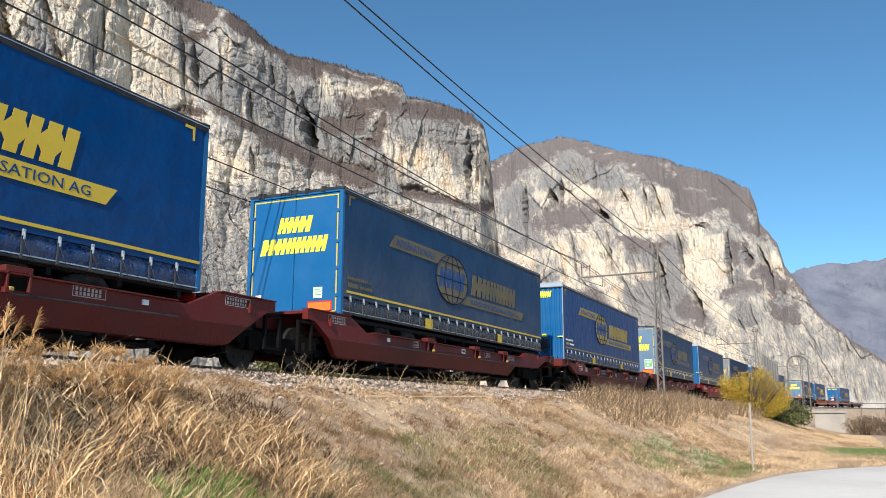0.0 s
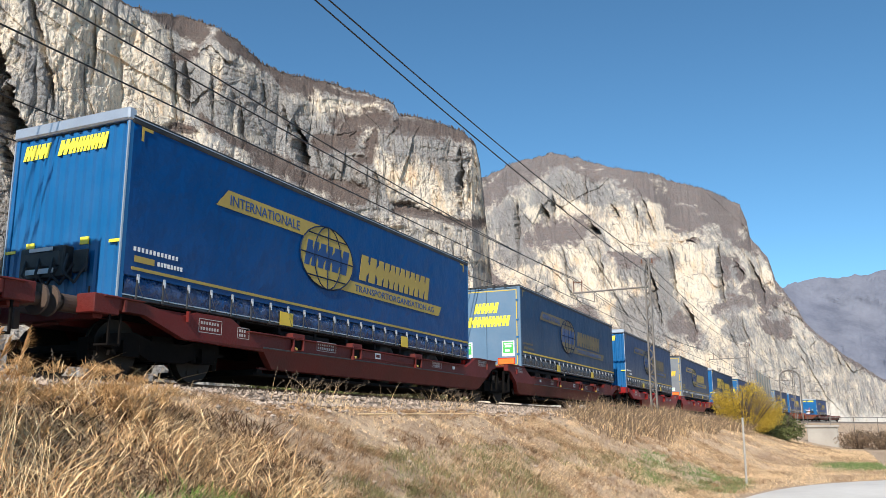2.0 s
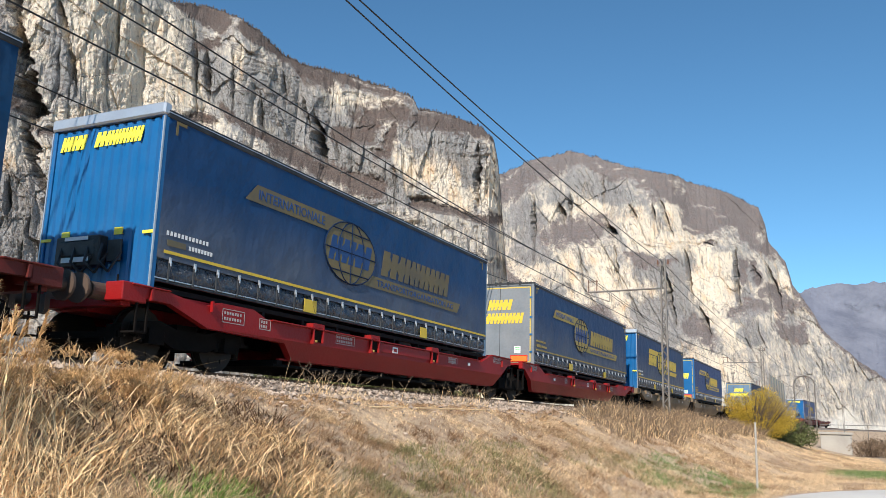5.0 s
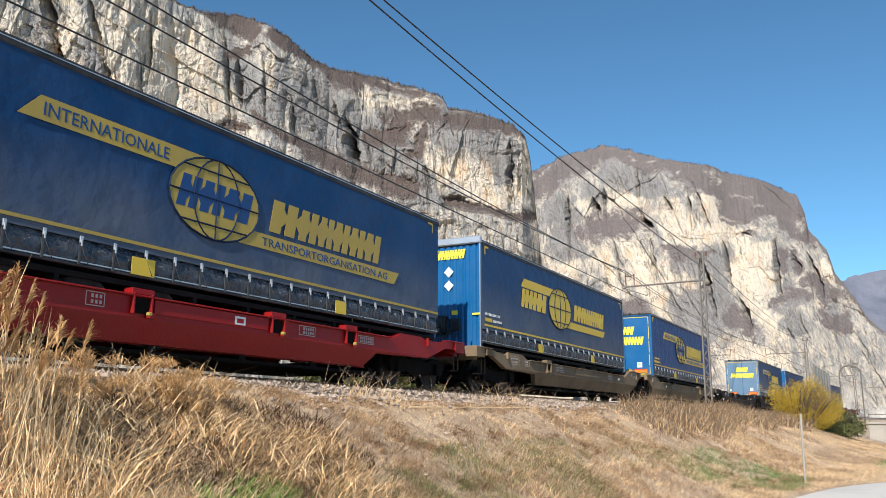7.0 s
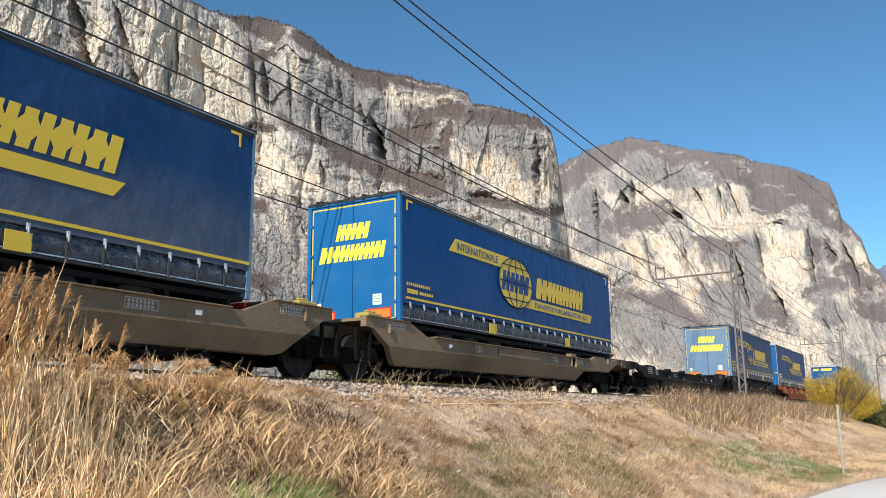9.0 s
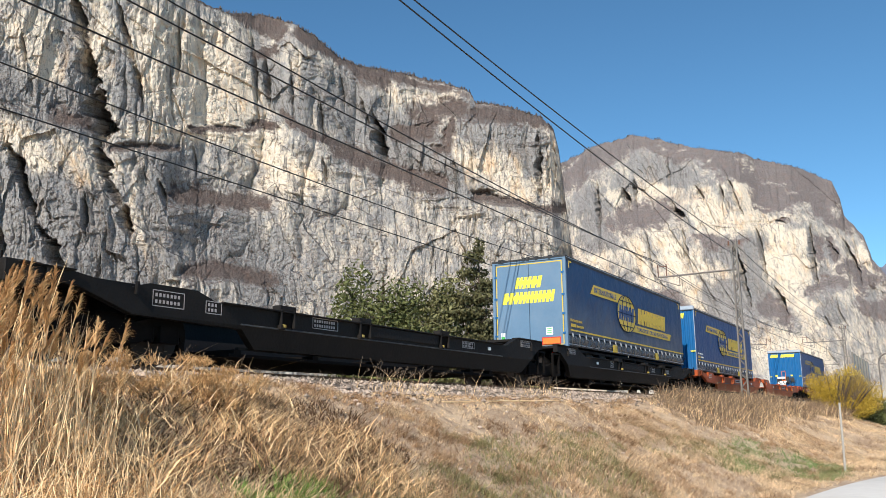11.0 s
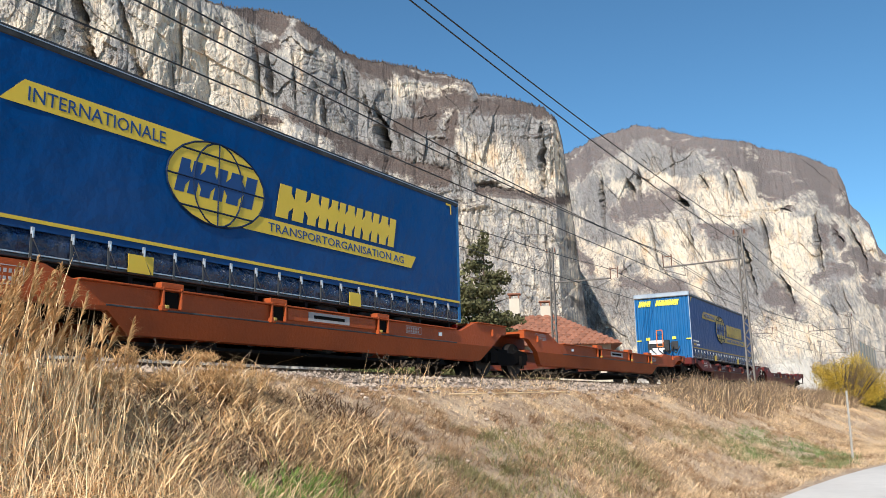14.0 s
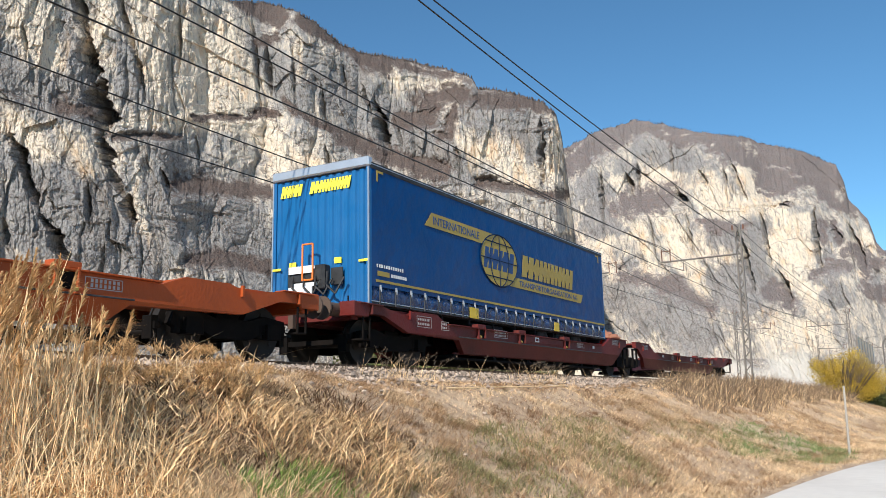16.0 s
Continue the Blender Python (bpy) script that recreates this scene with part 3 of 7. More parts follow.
def massif(name, label, mat, az, m, rad, skyline, clefts, woods, dark, pale, seed, scree=0.0, talus=0.06, lean=0.16, shear=0.0, rough=1.0, relief=0.0, cap=0.4, banks=()):
    """A rock wall round the valley. rad: (azimuth, metres) of its foot; skyline: (azimuth, elevation) of its rim.
    clefts, woods, dark, pale: strokes on the wall, (azimuth, elevation) of both ends and half the width, in degrees;
    cap: degrees of scrub along the rim; banks: (azimuth, elevation) lines where thin beds crop out."""
    a = np.asarray(az, float)
    n = len(a)
    A, Vv = np.meshgrid(a, np.linspace(0, 1, m), indexing="ij")
    r0 = np.interp(a, *zip(*rad))[:, None]
    el = np.interp(a, *zip(*skyline))
    el = el + 0.07 * fbm(a * 2.2, a * 0, 4, seed + 50, 0.6)
    E = el[:, None] * Vv
    top = r0 * np.tan(np.radians(el))[:, None]
    U, Hh = np.radians(A) * r0, Vv * top
    blur = fbm(U / 46, Hh / 34, 5, seed + 60, 0.62)
    ragged = fbm(U / 40, Hh / 60, 5, seed + 64, 0.62)

    def strokes(rows, wobble):
        g = np.zeros_like(A)
        for a0, e0, a1, e1, w in rows:
            k = wobble * min(0.6, 0.35 + 0.45 * w)
            f, dist = along(A + k * ragged, E + 0.7 * k * blur, a0, e0, a1, e1)
            g = np.maximum(g, np.clip(1.35 - 0.8 * dist / w, 0, 1))
        return g
    depth = (el[:, None] - E) / (cap * (0.7 + 0.6 * vnoise(A * 0.25, A * 0, seed + 4)))
    rim = np.clip(1.2 - depth, 0, 1)
    grown = np.maximum(strokes(woods, 1.0), np.clip(1.3 - depth + 0.5 * blur, 0, 1))
    # scrub grows where the wall lies back
    back = lean * Hh + 1.2 * np.clip(talus - Vv, 0, None) * -top
    back = back + spread(np.cumsum(np.maximum(strokes(woods, 0.0), 0.8 * rim) * top / m, 1)) * 1.2
    wu = U + shear * Hh + 7 * fbm(U / 95, Hh / 160, 3, seed + 21) + 1.6 * fbm(U / 13, Hh / 17, 2, seed + 22)
    wh = Hh + 10 * fbm(U / 80, Hh / 70, 3, seed + 23)
    d = 24 * rough * fbm(U / 230, Hh / 420, 2, seed)
    for wl, tall, amp in ((120, 2.2, 17), (46, 3.2, 10), (19, 3.4, 6), (8, 3.0, 3.0), (3.6, 2.0, 1.4)):
        mask = 0.35 + 0.65 * step(-0.35, 0.45, vnoise(U / (wl * 2.1), Hh / (wl * 2.6), seed + int(wl) + 5))
        d = d + amp * rough * mask * slabs_of_rock(wu / wl, wh / (wl * tall), seed + int(wl))
    crag = 3.4 * np.abs(vnoise(wu / 15, Hh / 100, seed + 45)) + 2.2 * np.abs(vnoise(wu / 7, Hh / 50, seed + 46)) + 1.5 * np.abs(vnoise(wu / 3.3, Hh / 11, seed + 47)) - 0.9 * vnoise(U / 2.1, Hh / 2.6, seed + 48)
    d = d - rough * crag + 9 * rough * grown * fbm(U / 55, Hh / 90, 3, seed + 49)
    # open joints between the columns
    for wl, amp, st in ((34, 12, 0.16), (13, 7, 0.2), (6, 3, 0.25)):
        r = 1 - np.abs(vnoise(wu / wl, Hh * st / wl, seed + int(wl) + 90))
        d = d + amp * rough * r ** 7 * step(-0.2, 0.5, vnoise(U / (wl * 3), Hh / (wl * 4), seed + int(wl) + 91))
    beds = np.zeros_like(A)
    for line, w in banks:
        beds = np.maximum(beds, np.clip(1.3 - np.abs(E - np.interp(A, *zip(*line))) / w + 0.4 * blur, 0, 1))
    d = d + rough * (0.25 + 2.2 * beds) * (1.6 * vnoise(U / 120, wh / 7.5, seed + 31) + 1.0 * vnoise(U / 70, wh / 3.4, seed + 32))
    d = d + grown * rough * (1.6 * vnoise(U / 3.4, Hh / 3.0, seed + 41) + 1.1 * vnoise(U / 1.8, Hh / 1.9, seed + 42))
    # recesses turned from the morning side: a flank that runs inwards and a sharp return
    for i, (a0, e0, a1, e1, w) in enumerate(clefts):
        a0, e0, a1, e1 = a0 - 0.18 * (a1 - a0), e0 - 0.18 * (e1 - e0), a1 + 0.18 * (a1 - a0), e1 + 0.18 * (e1 - e0)
        g = (E + 0.7 * w * blur - e1) / (e0 - e1 + 1e-6)
        mid = a0 + (a1 - a0) * (1 - np.clip(g, 0, 1))
        wide = w * np.clip(1.25 * np.clip(1 - np.abs(2 * g - 1) ** 1.7, 0, 1) * (1 + 0.3 * fbm(Hh / 26, U / 90, 3, seed + i, 0.6)), 0.0, 1.5) + 1e-4
        s = ((A - mid) * math.cos(math.radians(e0)) + 0.3 * w * ragged + 0.3 * w * fbm(Hh / 12, A * 0, 4, seed + i + 3, 0.7)) / wide
        d = d + np.where((np.abs(s) < 1) & (g > 0) & (g < 1), (s + 1) / 2, 0) * 2.3 * 2 * np.radians(wide) * r0
    soft = np.clip((1 - Vv) / 0.03, 0.2, 1) * np.clip(Vv / 0.05, 0.2, 1)
    R = r0 + back + relief * fbm(U / 620 + Hh / 900, Hh / 520, 5, seed + 70, 0.5) + d * soft * (1 - 0.55 * grown)
    Z = R * np.tan(np.radians(E))
    sa, ca = np.sin(np.radians(A)), np.cos(np.radians(A))
    P = np.stack([R * sa, R * ca, Z + 1.0 - 3 * (Vv == 0)], -1)
    tail = []
    for k in range(1, 9):
        rr = R[:, -1] + 45 * k ** 1.5
        tail.append(np.stack([rr * sa[:, 0], rr * ca[:, 0], Z[:, -1] * (1 - 0.004 * k ** 2.2)], -1))
    P = np.concatenate([P, np.stack(tail, 1)], 1)
    ob = grid_mesh(name, P, n, m + 8, mat, smooth=False)
    lower = (1 - step(0.4, 1.0, Vv / scree + 0.8 * fbm(U / 70, Hh / 120, 3, seed + 61))) * 0.9 if scree else np.zeros_like(A)
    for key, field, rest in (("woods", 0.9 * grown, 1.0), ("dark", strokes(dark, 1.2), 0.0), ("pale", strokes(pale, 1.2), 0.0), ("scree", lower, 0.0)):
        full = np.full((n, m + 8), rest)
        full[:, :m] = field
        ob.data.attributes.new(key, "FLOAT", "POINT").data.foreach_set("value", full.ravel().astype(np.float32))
    tagged(ob, label, "mountain", kind="structure")
    return P[:, m - 1]


ROCK_NEAR = rock_material("rock_near", (0.79, 0.70, 0.57), (0.43, 0.42, 0.408), (0.118, 0.096, 0.086), 130.0)
# the far woods' brown is lifted towards grey to carry the distance haze
ROCK_FAR = rock_material("rock_far", (0.77, 0.68, 0.55), (0.44, 0.426, 0.412), (0.185, 0.162, 0.155), 170.0, lift=0.03, turf=0.88)
# distance haze is mixed into this ridge's blue-grey base colour and paler patches
ROCK_HAZED = material("rock_distant", (0.15, 0.16, 0.205), rough=0.95, vary=0.3, scale=0.006, dirt=(0.225, 0.23, 0.26), dirt_amount=0.7, spec=0.1)

# strokes on the near wall: azimuth and elevation of both ends, half width
WOODS_NEAR = [(-44.6, 26.4, -42, 25.7, 0.76), (-40.4, 25.2, -37.6, 23.6, 0.42), (-37.6, 23.5, -33.6, 22.9, 0.51), (-36, 22.7, -33.8, 22.4, 0.51), (-33.4, 22.9, -29.5, 22.1, 0.26), (-31.8, 20.5, -28.3, 20.7, 0.74), (-32.8, 19, -31, 19.8, 0.53), (-27.5, 20.4, -22.9, 19.8, 0.52), (-30.4, 18.2, -29.6, 19.6, 0.38), (-41.7, 19.8, -37.6, 18, 0.33), (-37.6, 17.8, -33.6, 16.4, 0.64), (-33.6, 16.1, -30.6, 15.6, 0.49), (-28.1, 14.6, -21.8, 14, 0.34), (-56.1, 18.7, -54.3, 18.6, 0.37), (-52.8, 17, -48.2, 17.2, 0.18), (-47.6, 18.7, -42.3, 19, 0.18), (-48.5, 14.4, -42.2, 14.2, 0.44), (-46.9, 10.1, -42.1, 9.1, 0.66), (-43.6, 23.7, -42.2, 24.3, 0.35)]
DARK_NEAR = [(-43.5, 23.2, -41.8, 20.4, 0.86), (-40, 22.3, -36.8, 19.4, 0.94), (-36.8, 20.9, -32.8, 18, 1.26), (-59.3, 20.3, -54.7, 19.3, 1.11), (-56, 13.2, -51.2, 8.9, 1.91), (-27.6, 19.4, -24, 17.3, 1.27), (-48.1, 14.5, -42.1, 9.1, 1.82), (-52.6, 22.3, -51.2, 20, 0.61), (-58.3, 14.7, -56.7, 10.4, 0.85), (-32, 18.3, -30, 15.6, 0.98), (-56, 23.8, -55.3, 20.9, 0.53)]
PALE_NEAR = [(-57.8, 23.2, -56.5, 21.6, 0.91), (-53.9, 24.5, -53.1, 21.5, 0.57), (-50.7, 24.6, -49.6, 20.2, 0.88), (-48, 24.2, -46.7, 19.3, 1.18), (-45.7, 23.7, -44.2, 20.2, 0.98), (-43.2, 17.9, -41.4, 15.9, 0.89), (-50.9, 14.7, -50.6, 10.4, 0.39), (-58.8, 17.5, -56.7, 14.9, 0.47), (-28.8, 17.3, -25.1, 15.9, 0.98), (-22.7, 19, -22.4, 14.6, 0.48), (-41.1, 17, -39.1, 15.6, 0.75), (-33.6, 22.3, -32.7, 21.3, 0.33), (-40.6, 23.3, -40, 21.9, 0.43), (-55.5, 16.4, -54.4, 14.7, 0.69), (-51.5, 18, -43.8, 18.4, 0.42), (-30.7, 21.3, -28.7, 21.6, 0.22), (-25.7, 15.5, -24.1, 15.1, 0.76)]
CLEFTS_WEST = [(-58.6, 16.5, -57.4, 13.8, 0.44), (-58.5, 11.3, -58.2, 9.6, 0.2), (-58.3, 23.1, -57.9, 21.2, 0.13), (-57.5, 14.1, -56.7, 12.4, 0.31), (-56.3, 11.6, -54.8, 8.7, 0.49), (-55.4, 25.6, -54.5, 23, 0.36), (-54.6, 23, -53.8, 20, 0.44), (-53.9, 13.7, -53.6, 11.6, 0.18), (-53.6, 20.1, -53.1, 17.5, 0.69), (-53.6, 17.5, -52.7, 14.9, 0.56), (-52.7, 25.7, -51.4, 22.1, 0.23), (-52.5, 14.9, -51.8, 13.2, 0.28), (-51.5, 13.2, -51, 11.6, 0.36), (-51.3, 22.3, -50.7, 19.5, 0.21), (-49.4, 15.1, -48.8, 13.5, 0.18)]
CLEFTS_EAST = [(-49.2, 23, -49, 21.3, 0.06), (-48.9, 20.9, -47.9, 18.7, 0.06), (-48.7, 25.3, -48.6, 21.5, 0.14), (-47.3, 17.5, -47, 15.7, 0.09), (-43.7, 24.7, -43.1, 19.4, 0.14), (-42.8, 23.6, -42.4, 20.5, 0.21), (-40.9, 23.3, -40.7, 19.7, 0.13), (-38.9, 21.2, -38.6, 18.1, 0.15), (-38.5, 17.1, -38.3, 15.4, 0.13), (-37.4, 22.7, -37.1, 20.5, 0.11), (-36, 21.3, -35.4, 19.4, 0.15), (-35, 19.8, -34.3, 17, 0.41), (-33.6, 18.9, -33.2, 17.2, 0.15), (-29.4, 17.1, -29.1, 15.5, 0.17), (-23.4, 18.4, -23.4, 14.5, 0.21)]
rim_near = massif(
    "mountain_near", "tall pale limestone cliff with dark clefts and a wooded rim", ROCK_NEAR,
    np.concatenate([np.linspace(-72, -62.4, 60), np.linspace(-62.3, -20.8, 1000)]), 430,
    [(-72, 980), (-55, 1020), (-45, 1080), (-34, 1230), (-26, 1240), (-22.5, 1270), (-20.8, 1420)],
    [(-72, 25.5), (-60, 26.6), (-52, 27.4), (-49.4, 27.1), (-45.6, 26.25), (-42.4, 26.2), (-40.8, 25.8), (-39.2, 25.15), (-37.6, 24.0), (-36.0, 23.4), (-34.0, 23.15), (-31.9, 22.75), (-29.5, 22.2), (-28.1, 21.75), (-27.7, 21.0), (-26.7, 20.9), (-24.7, 20.45), (-23.1, 19.85), (-22.2, 19.0), (-21.9, 17.6), (-21.6, 14.5), (-21.3, 11), (-20.8, 5)],
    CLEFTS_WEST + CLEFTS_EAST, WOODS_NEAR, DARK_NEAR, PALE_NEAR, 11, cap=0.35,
    banks=[([(-72, 18.4), (-54, 18.9), (-49, 18.8), (-43, 19.0), (-40, 18.4), (-37, 17.2), (-20, 10)], 0.55), ([(-72, 29), (-35, 22.6), (-33.5, 22.0), (-32.4, 21.6), (-29, 21.3), (-28, 21.3), (-27, 29)], 0.5), ([(-72, 3), (-29, 19), (-26, 18.6), (-23, 18.3), (-20, 18)], 0.6)])

# strokes on the far massif
WOODS_FAR = [(-21.5, 15.3, -19.4, 16.9, 0.9), (-19.4, 16.9, -17, 17.7, 0.74), (-17, 17.8, -14, 17.1, 0.4), (-14.1, 16.9, -9.9, 16.1, 0.47), (-11.7, 15.9, -9.2, 14.6, 0.72), (-9.1, 15.4, -4.6, 13.7, 0.53), (-8.7, 13.8, -4.6, 12.8, 0.78), (-6.3, 12.4, -3.5, 11.2, 0.46), (-18.2, 12.4, -15.1, 13, 0.75), (-12.6, 11.1, -10.5, 10.7, 0.26), (-6.4, 7.5, -4.5, 7.6, 0.42), (-4.1, 8.4, -2.9, 7.6, 0.45), (-18.3, 8.2, -14.7, 7.3, 0.45), (-15.3, 7, -12.7, 5.8, 0.44), (-8.2, 11.9, -7.3, 11.9, 0.14), (-9.5, 6.9, -7.9, 5.6, 0.43), (-5, 10.5, -4.7, 9.2, 0.35), (-21.6, 10.8, -20.1, 9, 0.53), (-9.2, 12.8, -7.3, 12.8, 0.18), (-3.3, 6.7, -2.6, 5.9, 0.48)]
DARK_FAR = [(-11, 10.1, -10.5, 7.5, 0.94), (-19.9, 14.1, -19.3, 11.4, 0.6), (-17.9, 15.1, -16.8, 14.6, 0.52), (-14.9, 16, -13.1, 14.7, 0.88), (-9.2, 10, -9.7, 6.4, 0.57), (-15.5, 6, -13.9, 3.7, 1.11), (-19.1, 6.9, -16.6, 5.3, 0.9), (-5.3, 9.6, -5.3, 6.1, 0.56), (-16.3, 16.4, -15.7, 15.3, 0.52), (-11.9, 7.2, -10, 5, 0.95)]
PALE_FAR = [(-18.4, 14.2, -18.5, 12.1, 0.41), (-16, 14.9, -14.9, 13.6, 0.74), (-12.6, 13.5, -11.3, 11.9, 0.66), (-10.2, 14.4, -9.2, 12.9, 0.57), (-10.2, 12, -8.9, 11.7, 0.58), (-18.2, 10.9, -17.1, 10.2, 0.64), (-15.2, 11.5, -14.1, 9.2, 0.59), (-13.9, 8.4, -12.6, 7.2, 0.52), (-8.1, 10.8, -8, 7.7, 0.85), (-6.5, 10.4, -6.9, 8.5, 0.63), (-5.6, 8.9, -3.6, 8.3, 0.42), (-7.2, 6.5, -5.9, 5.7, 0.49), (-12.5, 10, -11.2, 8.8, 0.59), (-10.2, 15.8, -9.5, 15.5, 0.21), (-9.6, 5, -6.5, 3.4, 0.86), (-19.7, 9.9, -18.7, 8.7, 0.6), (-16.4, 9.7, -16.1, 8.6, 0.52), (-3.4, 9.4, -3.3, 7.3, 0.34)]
CLEFTS_FAR = [(-12.8, 14.4, -12.5, 13.5, 0.22), (-14.4, 13.4, -13.9, 12.3, 0.33), (-17.7, 14.6, -17.3, 13.2, 0.22), (-16.9, 15.2, -16.8, 13.3, 0.15), (-8.1, 12, -7.5, 11.7, 0.18), (-5.1, 10.3, -4.8, 9.2, 0.24), (-14.6, 17, -14.6, 13.7, 0.09), (-11, 15.2, -10.1, 12.6, 0.14), (-19.4, 15.2, -19.4, 11.4, 0.15), (-9.3, 11.4, -8.9, 8.5, 0.14), (-6.1, 11.1, -6, 7.9, 0.18), (-10.9, 10.8, -10.1, 7.1, 0.18), (-8.4, 7.7, -7.9, 5.6, 0.18), (-4.2, 10.2, -3.5, 7.7, 0.17), (-13.9, 11.8, -13.7, 9.2, 0.11), (-16.3, 11.6, -16, 9.3, 0.11), (-11.3, 14.5, -11.3, 13, 0.11)]
rim_far = massif(
    "mountain_far", "sunlit cream and grey limestone massif with brown woods on top", ROCK_FAR,
    np.concatenate([np.linspace(-24, -22, 12), np.linspace(-21.95, 4, 720), np.linspace(4.1, 9, 50)]), 400,
    [(-24, 1900), (-18, 1820), (-10, 1850), (-4, 1980), (0, 2150), (9, 2700)],
    [(-24, 15.5), (-21.8, 16.7), (-20.9, 17.1), (-19.7, 17.6), (-18.5, 17.9), (-17.0, 18.25), (-15.8, 18.0), (-14.3, 17.6), (-12.5, 17.0), (-10.1, 16.5), (-8.7, 15.9), (-7.05, 15.35), (-5.8, 14.75), (-4.55, 13.95), (-4.2, 12.9), (-4.05, 11.8), (-3.1, 10.6), (-2.75, 9.05), (-1.8, 7.55), (-1.24, 6.3), (-0.05, 5.0), (1.1, 3.95), (2.5, 2.9), (5, 1.4), (9, 0.3)],
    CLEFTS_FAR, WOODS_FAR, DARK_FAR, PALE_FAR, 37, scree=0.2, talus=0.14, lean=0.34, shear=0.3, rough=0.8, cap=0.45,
    banks=[([(-24, 12), (-10, 11.9), (-4, 11.7), (9, 11)], 0.2)])
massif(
    "mountain_distant", "hazy blue-grey wooded mountain ridge far down the valley", ROCK_HAZED, np.linspace(-8, 40, 420), 140,
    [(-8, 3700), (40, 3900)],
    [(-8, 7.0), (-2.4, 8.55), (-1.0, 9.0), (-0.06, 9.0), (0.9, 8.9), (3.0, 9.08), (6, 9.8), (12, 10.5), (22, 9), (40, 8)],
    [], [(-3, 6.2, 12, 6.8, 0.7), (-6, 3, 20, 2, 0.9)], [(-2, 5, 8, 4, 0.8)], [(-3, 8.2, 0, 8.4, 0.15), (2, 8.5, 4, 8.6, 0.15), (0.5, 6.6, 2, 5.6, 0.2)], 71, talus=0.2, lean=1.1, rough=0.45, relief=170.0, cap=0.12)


def rim_trees(rim, az0, az1, count, seed, size):
    """Small pines along a rim, joined."""
    rng = np.random.default_rng(seed)
    ring = np.array([(math.cos(k * 2.094), math.sin(k * 2.094)) for k in range(3)])
    verts, faces = [], []
    az = np.degrees(np.arctan2(rim[:, 0], rim[:, 1]))
    pick = rng.choice(np.where((az > az0) & (az < az1))[0], count)
    for i in pick:
        x, y, z = rim[i] * (1 + rng.uniform(-0.004, 0.02))
        h = size * rng.uniform(0.5, 1.3)
        w = h * rng.uniform(0.25, 0.5)
        for lo, hi, ww in ((-0.3, 0.65, 1.0), (0.3, 1.0, 0.7)):
            k = len(verts)
            verts += [(x + w * ww * c, y + w * ww * s, rim[i][2] + h * lo) for c, s in ring] + [(x, y, rim[i][2] + h * hi)]
            faces += [(k, k + 1, k + 3), (k + 1, k + 2, k + 3), (k + 2, k, k + 3)]
    ob = fast_mesh("rim_woods", verts, faces, "rim_wood")
    tagged(ob, "small dark brown trees along the mountain rim", "woods", kind="stuff")


rim_trees(rim_near, -46, -22.3, 1600, 5, 3.0)
rim_trees(rim_far, -21.7, -4.5, 1300, 6, 2.8)

# ---- overhead line ----
def lattice_mast(x, y, base, top, arm_to=None, arm_z=None):
    thing = new("catenary_mast")
    thing.location = (x, y, base)
    h = top - base
    tagged(thing, "slim grey steel lattice mast beside the railway track", "mast", group="masts of the overhead line")
    for s in (-1, 1):
        bm = bmesh.new()
        prism(bm, [(s * 0.14 - 0.035, 0), (s * 0.14 + 0.035, 0), (s * 0.10 + 0.03, h), (s * 0.10 - 0.03, h)], "y", -0.07, 0.07)
        part("channel", bm, "mast_steel", thing)
    n = int(h / 0.30)
    bm = bmesh.new()
    for k in range(n):
        z0, z1 = k * h / n, (k + 1) * h / n
        w0, w1 = 0.13 - 0.04 * z0 / h, 0.13 - 0.04 * z1 / h
        s = 1 if k % 2 else -1
        for yy in (-0.06, 0.06):
            rod(bm, (-s * w0, yy, z0), (s * w1, yy, z1), 0.02, sides=5)
    tagged(part("lacing", bm, "mast_steel", thing), kind="stuff")
    part("foundation", boxes((-0.45, 0.45, -0.4, 0.4, -0.8, 0.12), bevel=0.03), "concrete", thing)
    part("top_bracket", boxes((-0.28, 0.28, -0.04, 0.04, h - 0.35, h - 0.27)), "mast_steel", thing)
    for s in (-0.24, 0.24):
        part("insulator", rods(((s, 0, h - 0.27), (s, 0, h - 0.05), 0.05, 0.03)), "insulator", thing)
    if arm_to is not None:
        az = arm_z - base
        dx = arm_to - x
        part("cantilever_arm", rods(((0, 0, az), (dx, 0, az - 0.06), 0.04)), "mast_steel", thing)
        sgn = -1 if dx < 0 else 1
        part("steady_arm", rods(((dx + sgn * 0.15, 0, az - 0.1), (dx - sgn * 1.0, 0, az - 0.55), 0.02), ((dx - sgn * 1.0, 0, az - 0.08), (dx - sgn * 1.0, 0, az - 0.57), 0.018)), "mast_steel", thing)
        part("messenger_clamp", rods(((dx, 0, az - 0.1), (dx, 0, az + 0.55), 0.025), ((dx + 0.4, 0, az - 0.1), (dx + 0.4, 0, az + 0.55), 0.025), ((dx - 0.05, 0, az + 0.45), (dx + 0.45, 0, az + 0.45), 0.02)), "insulator", thing)
    return thing


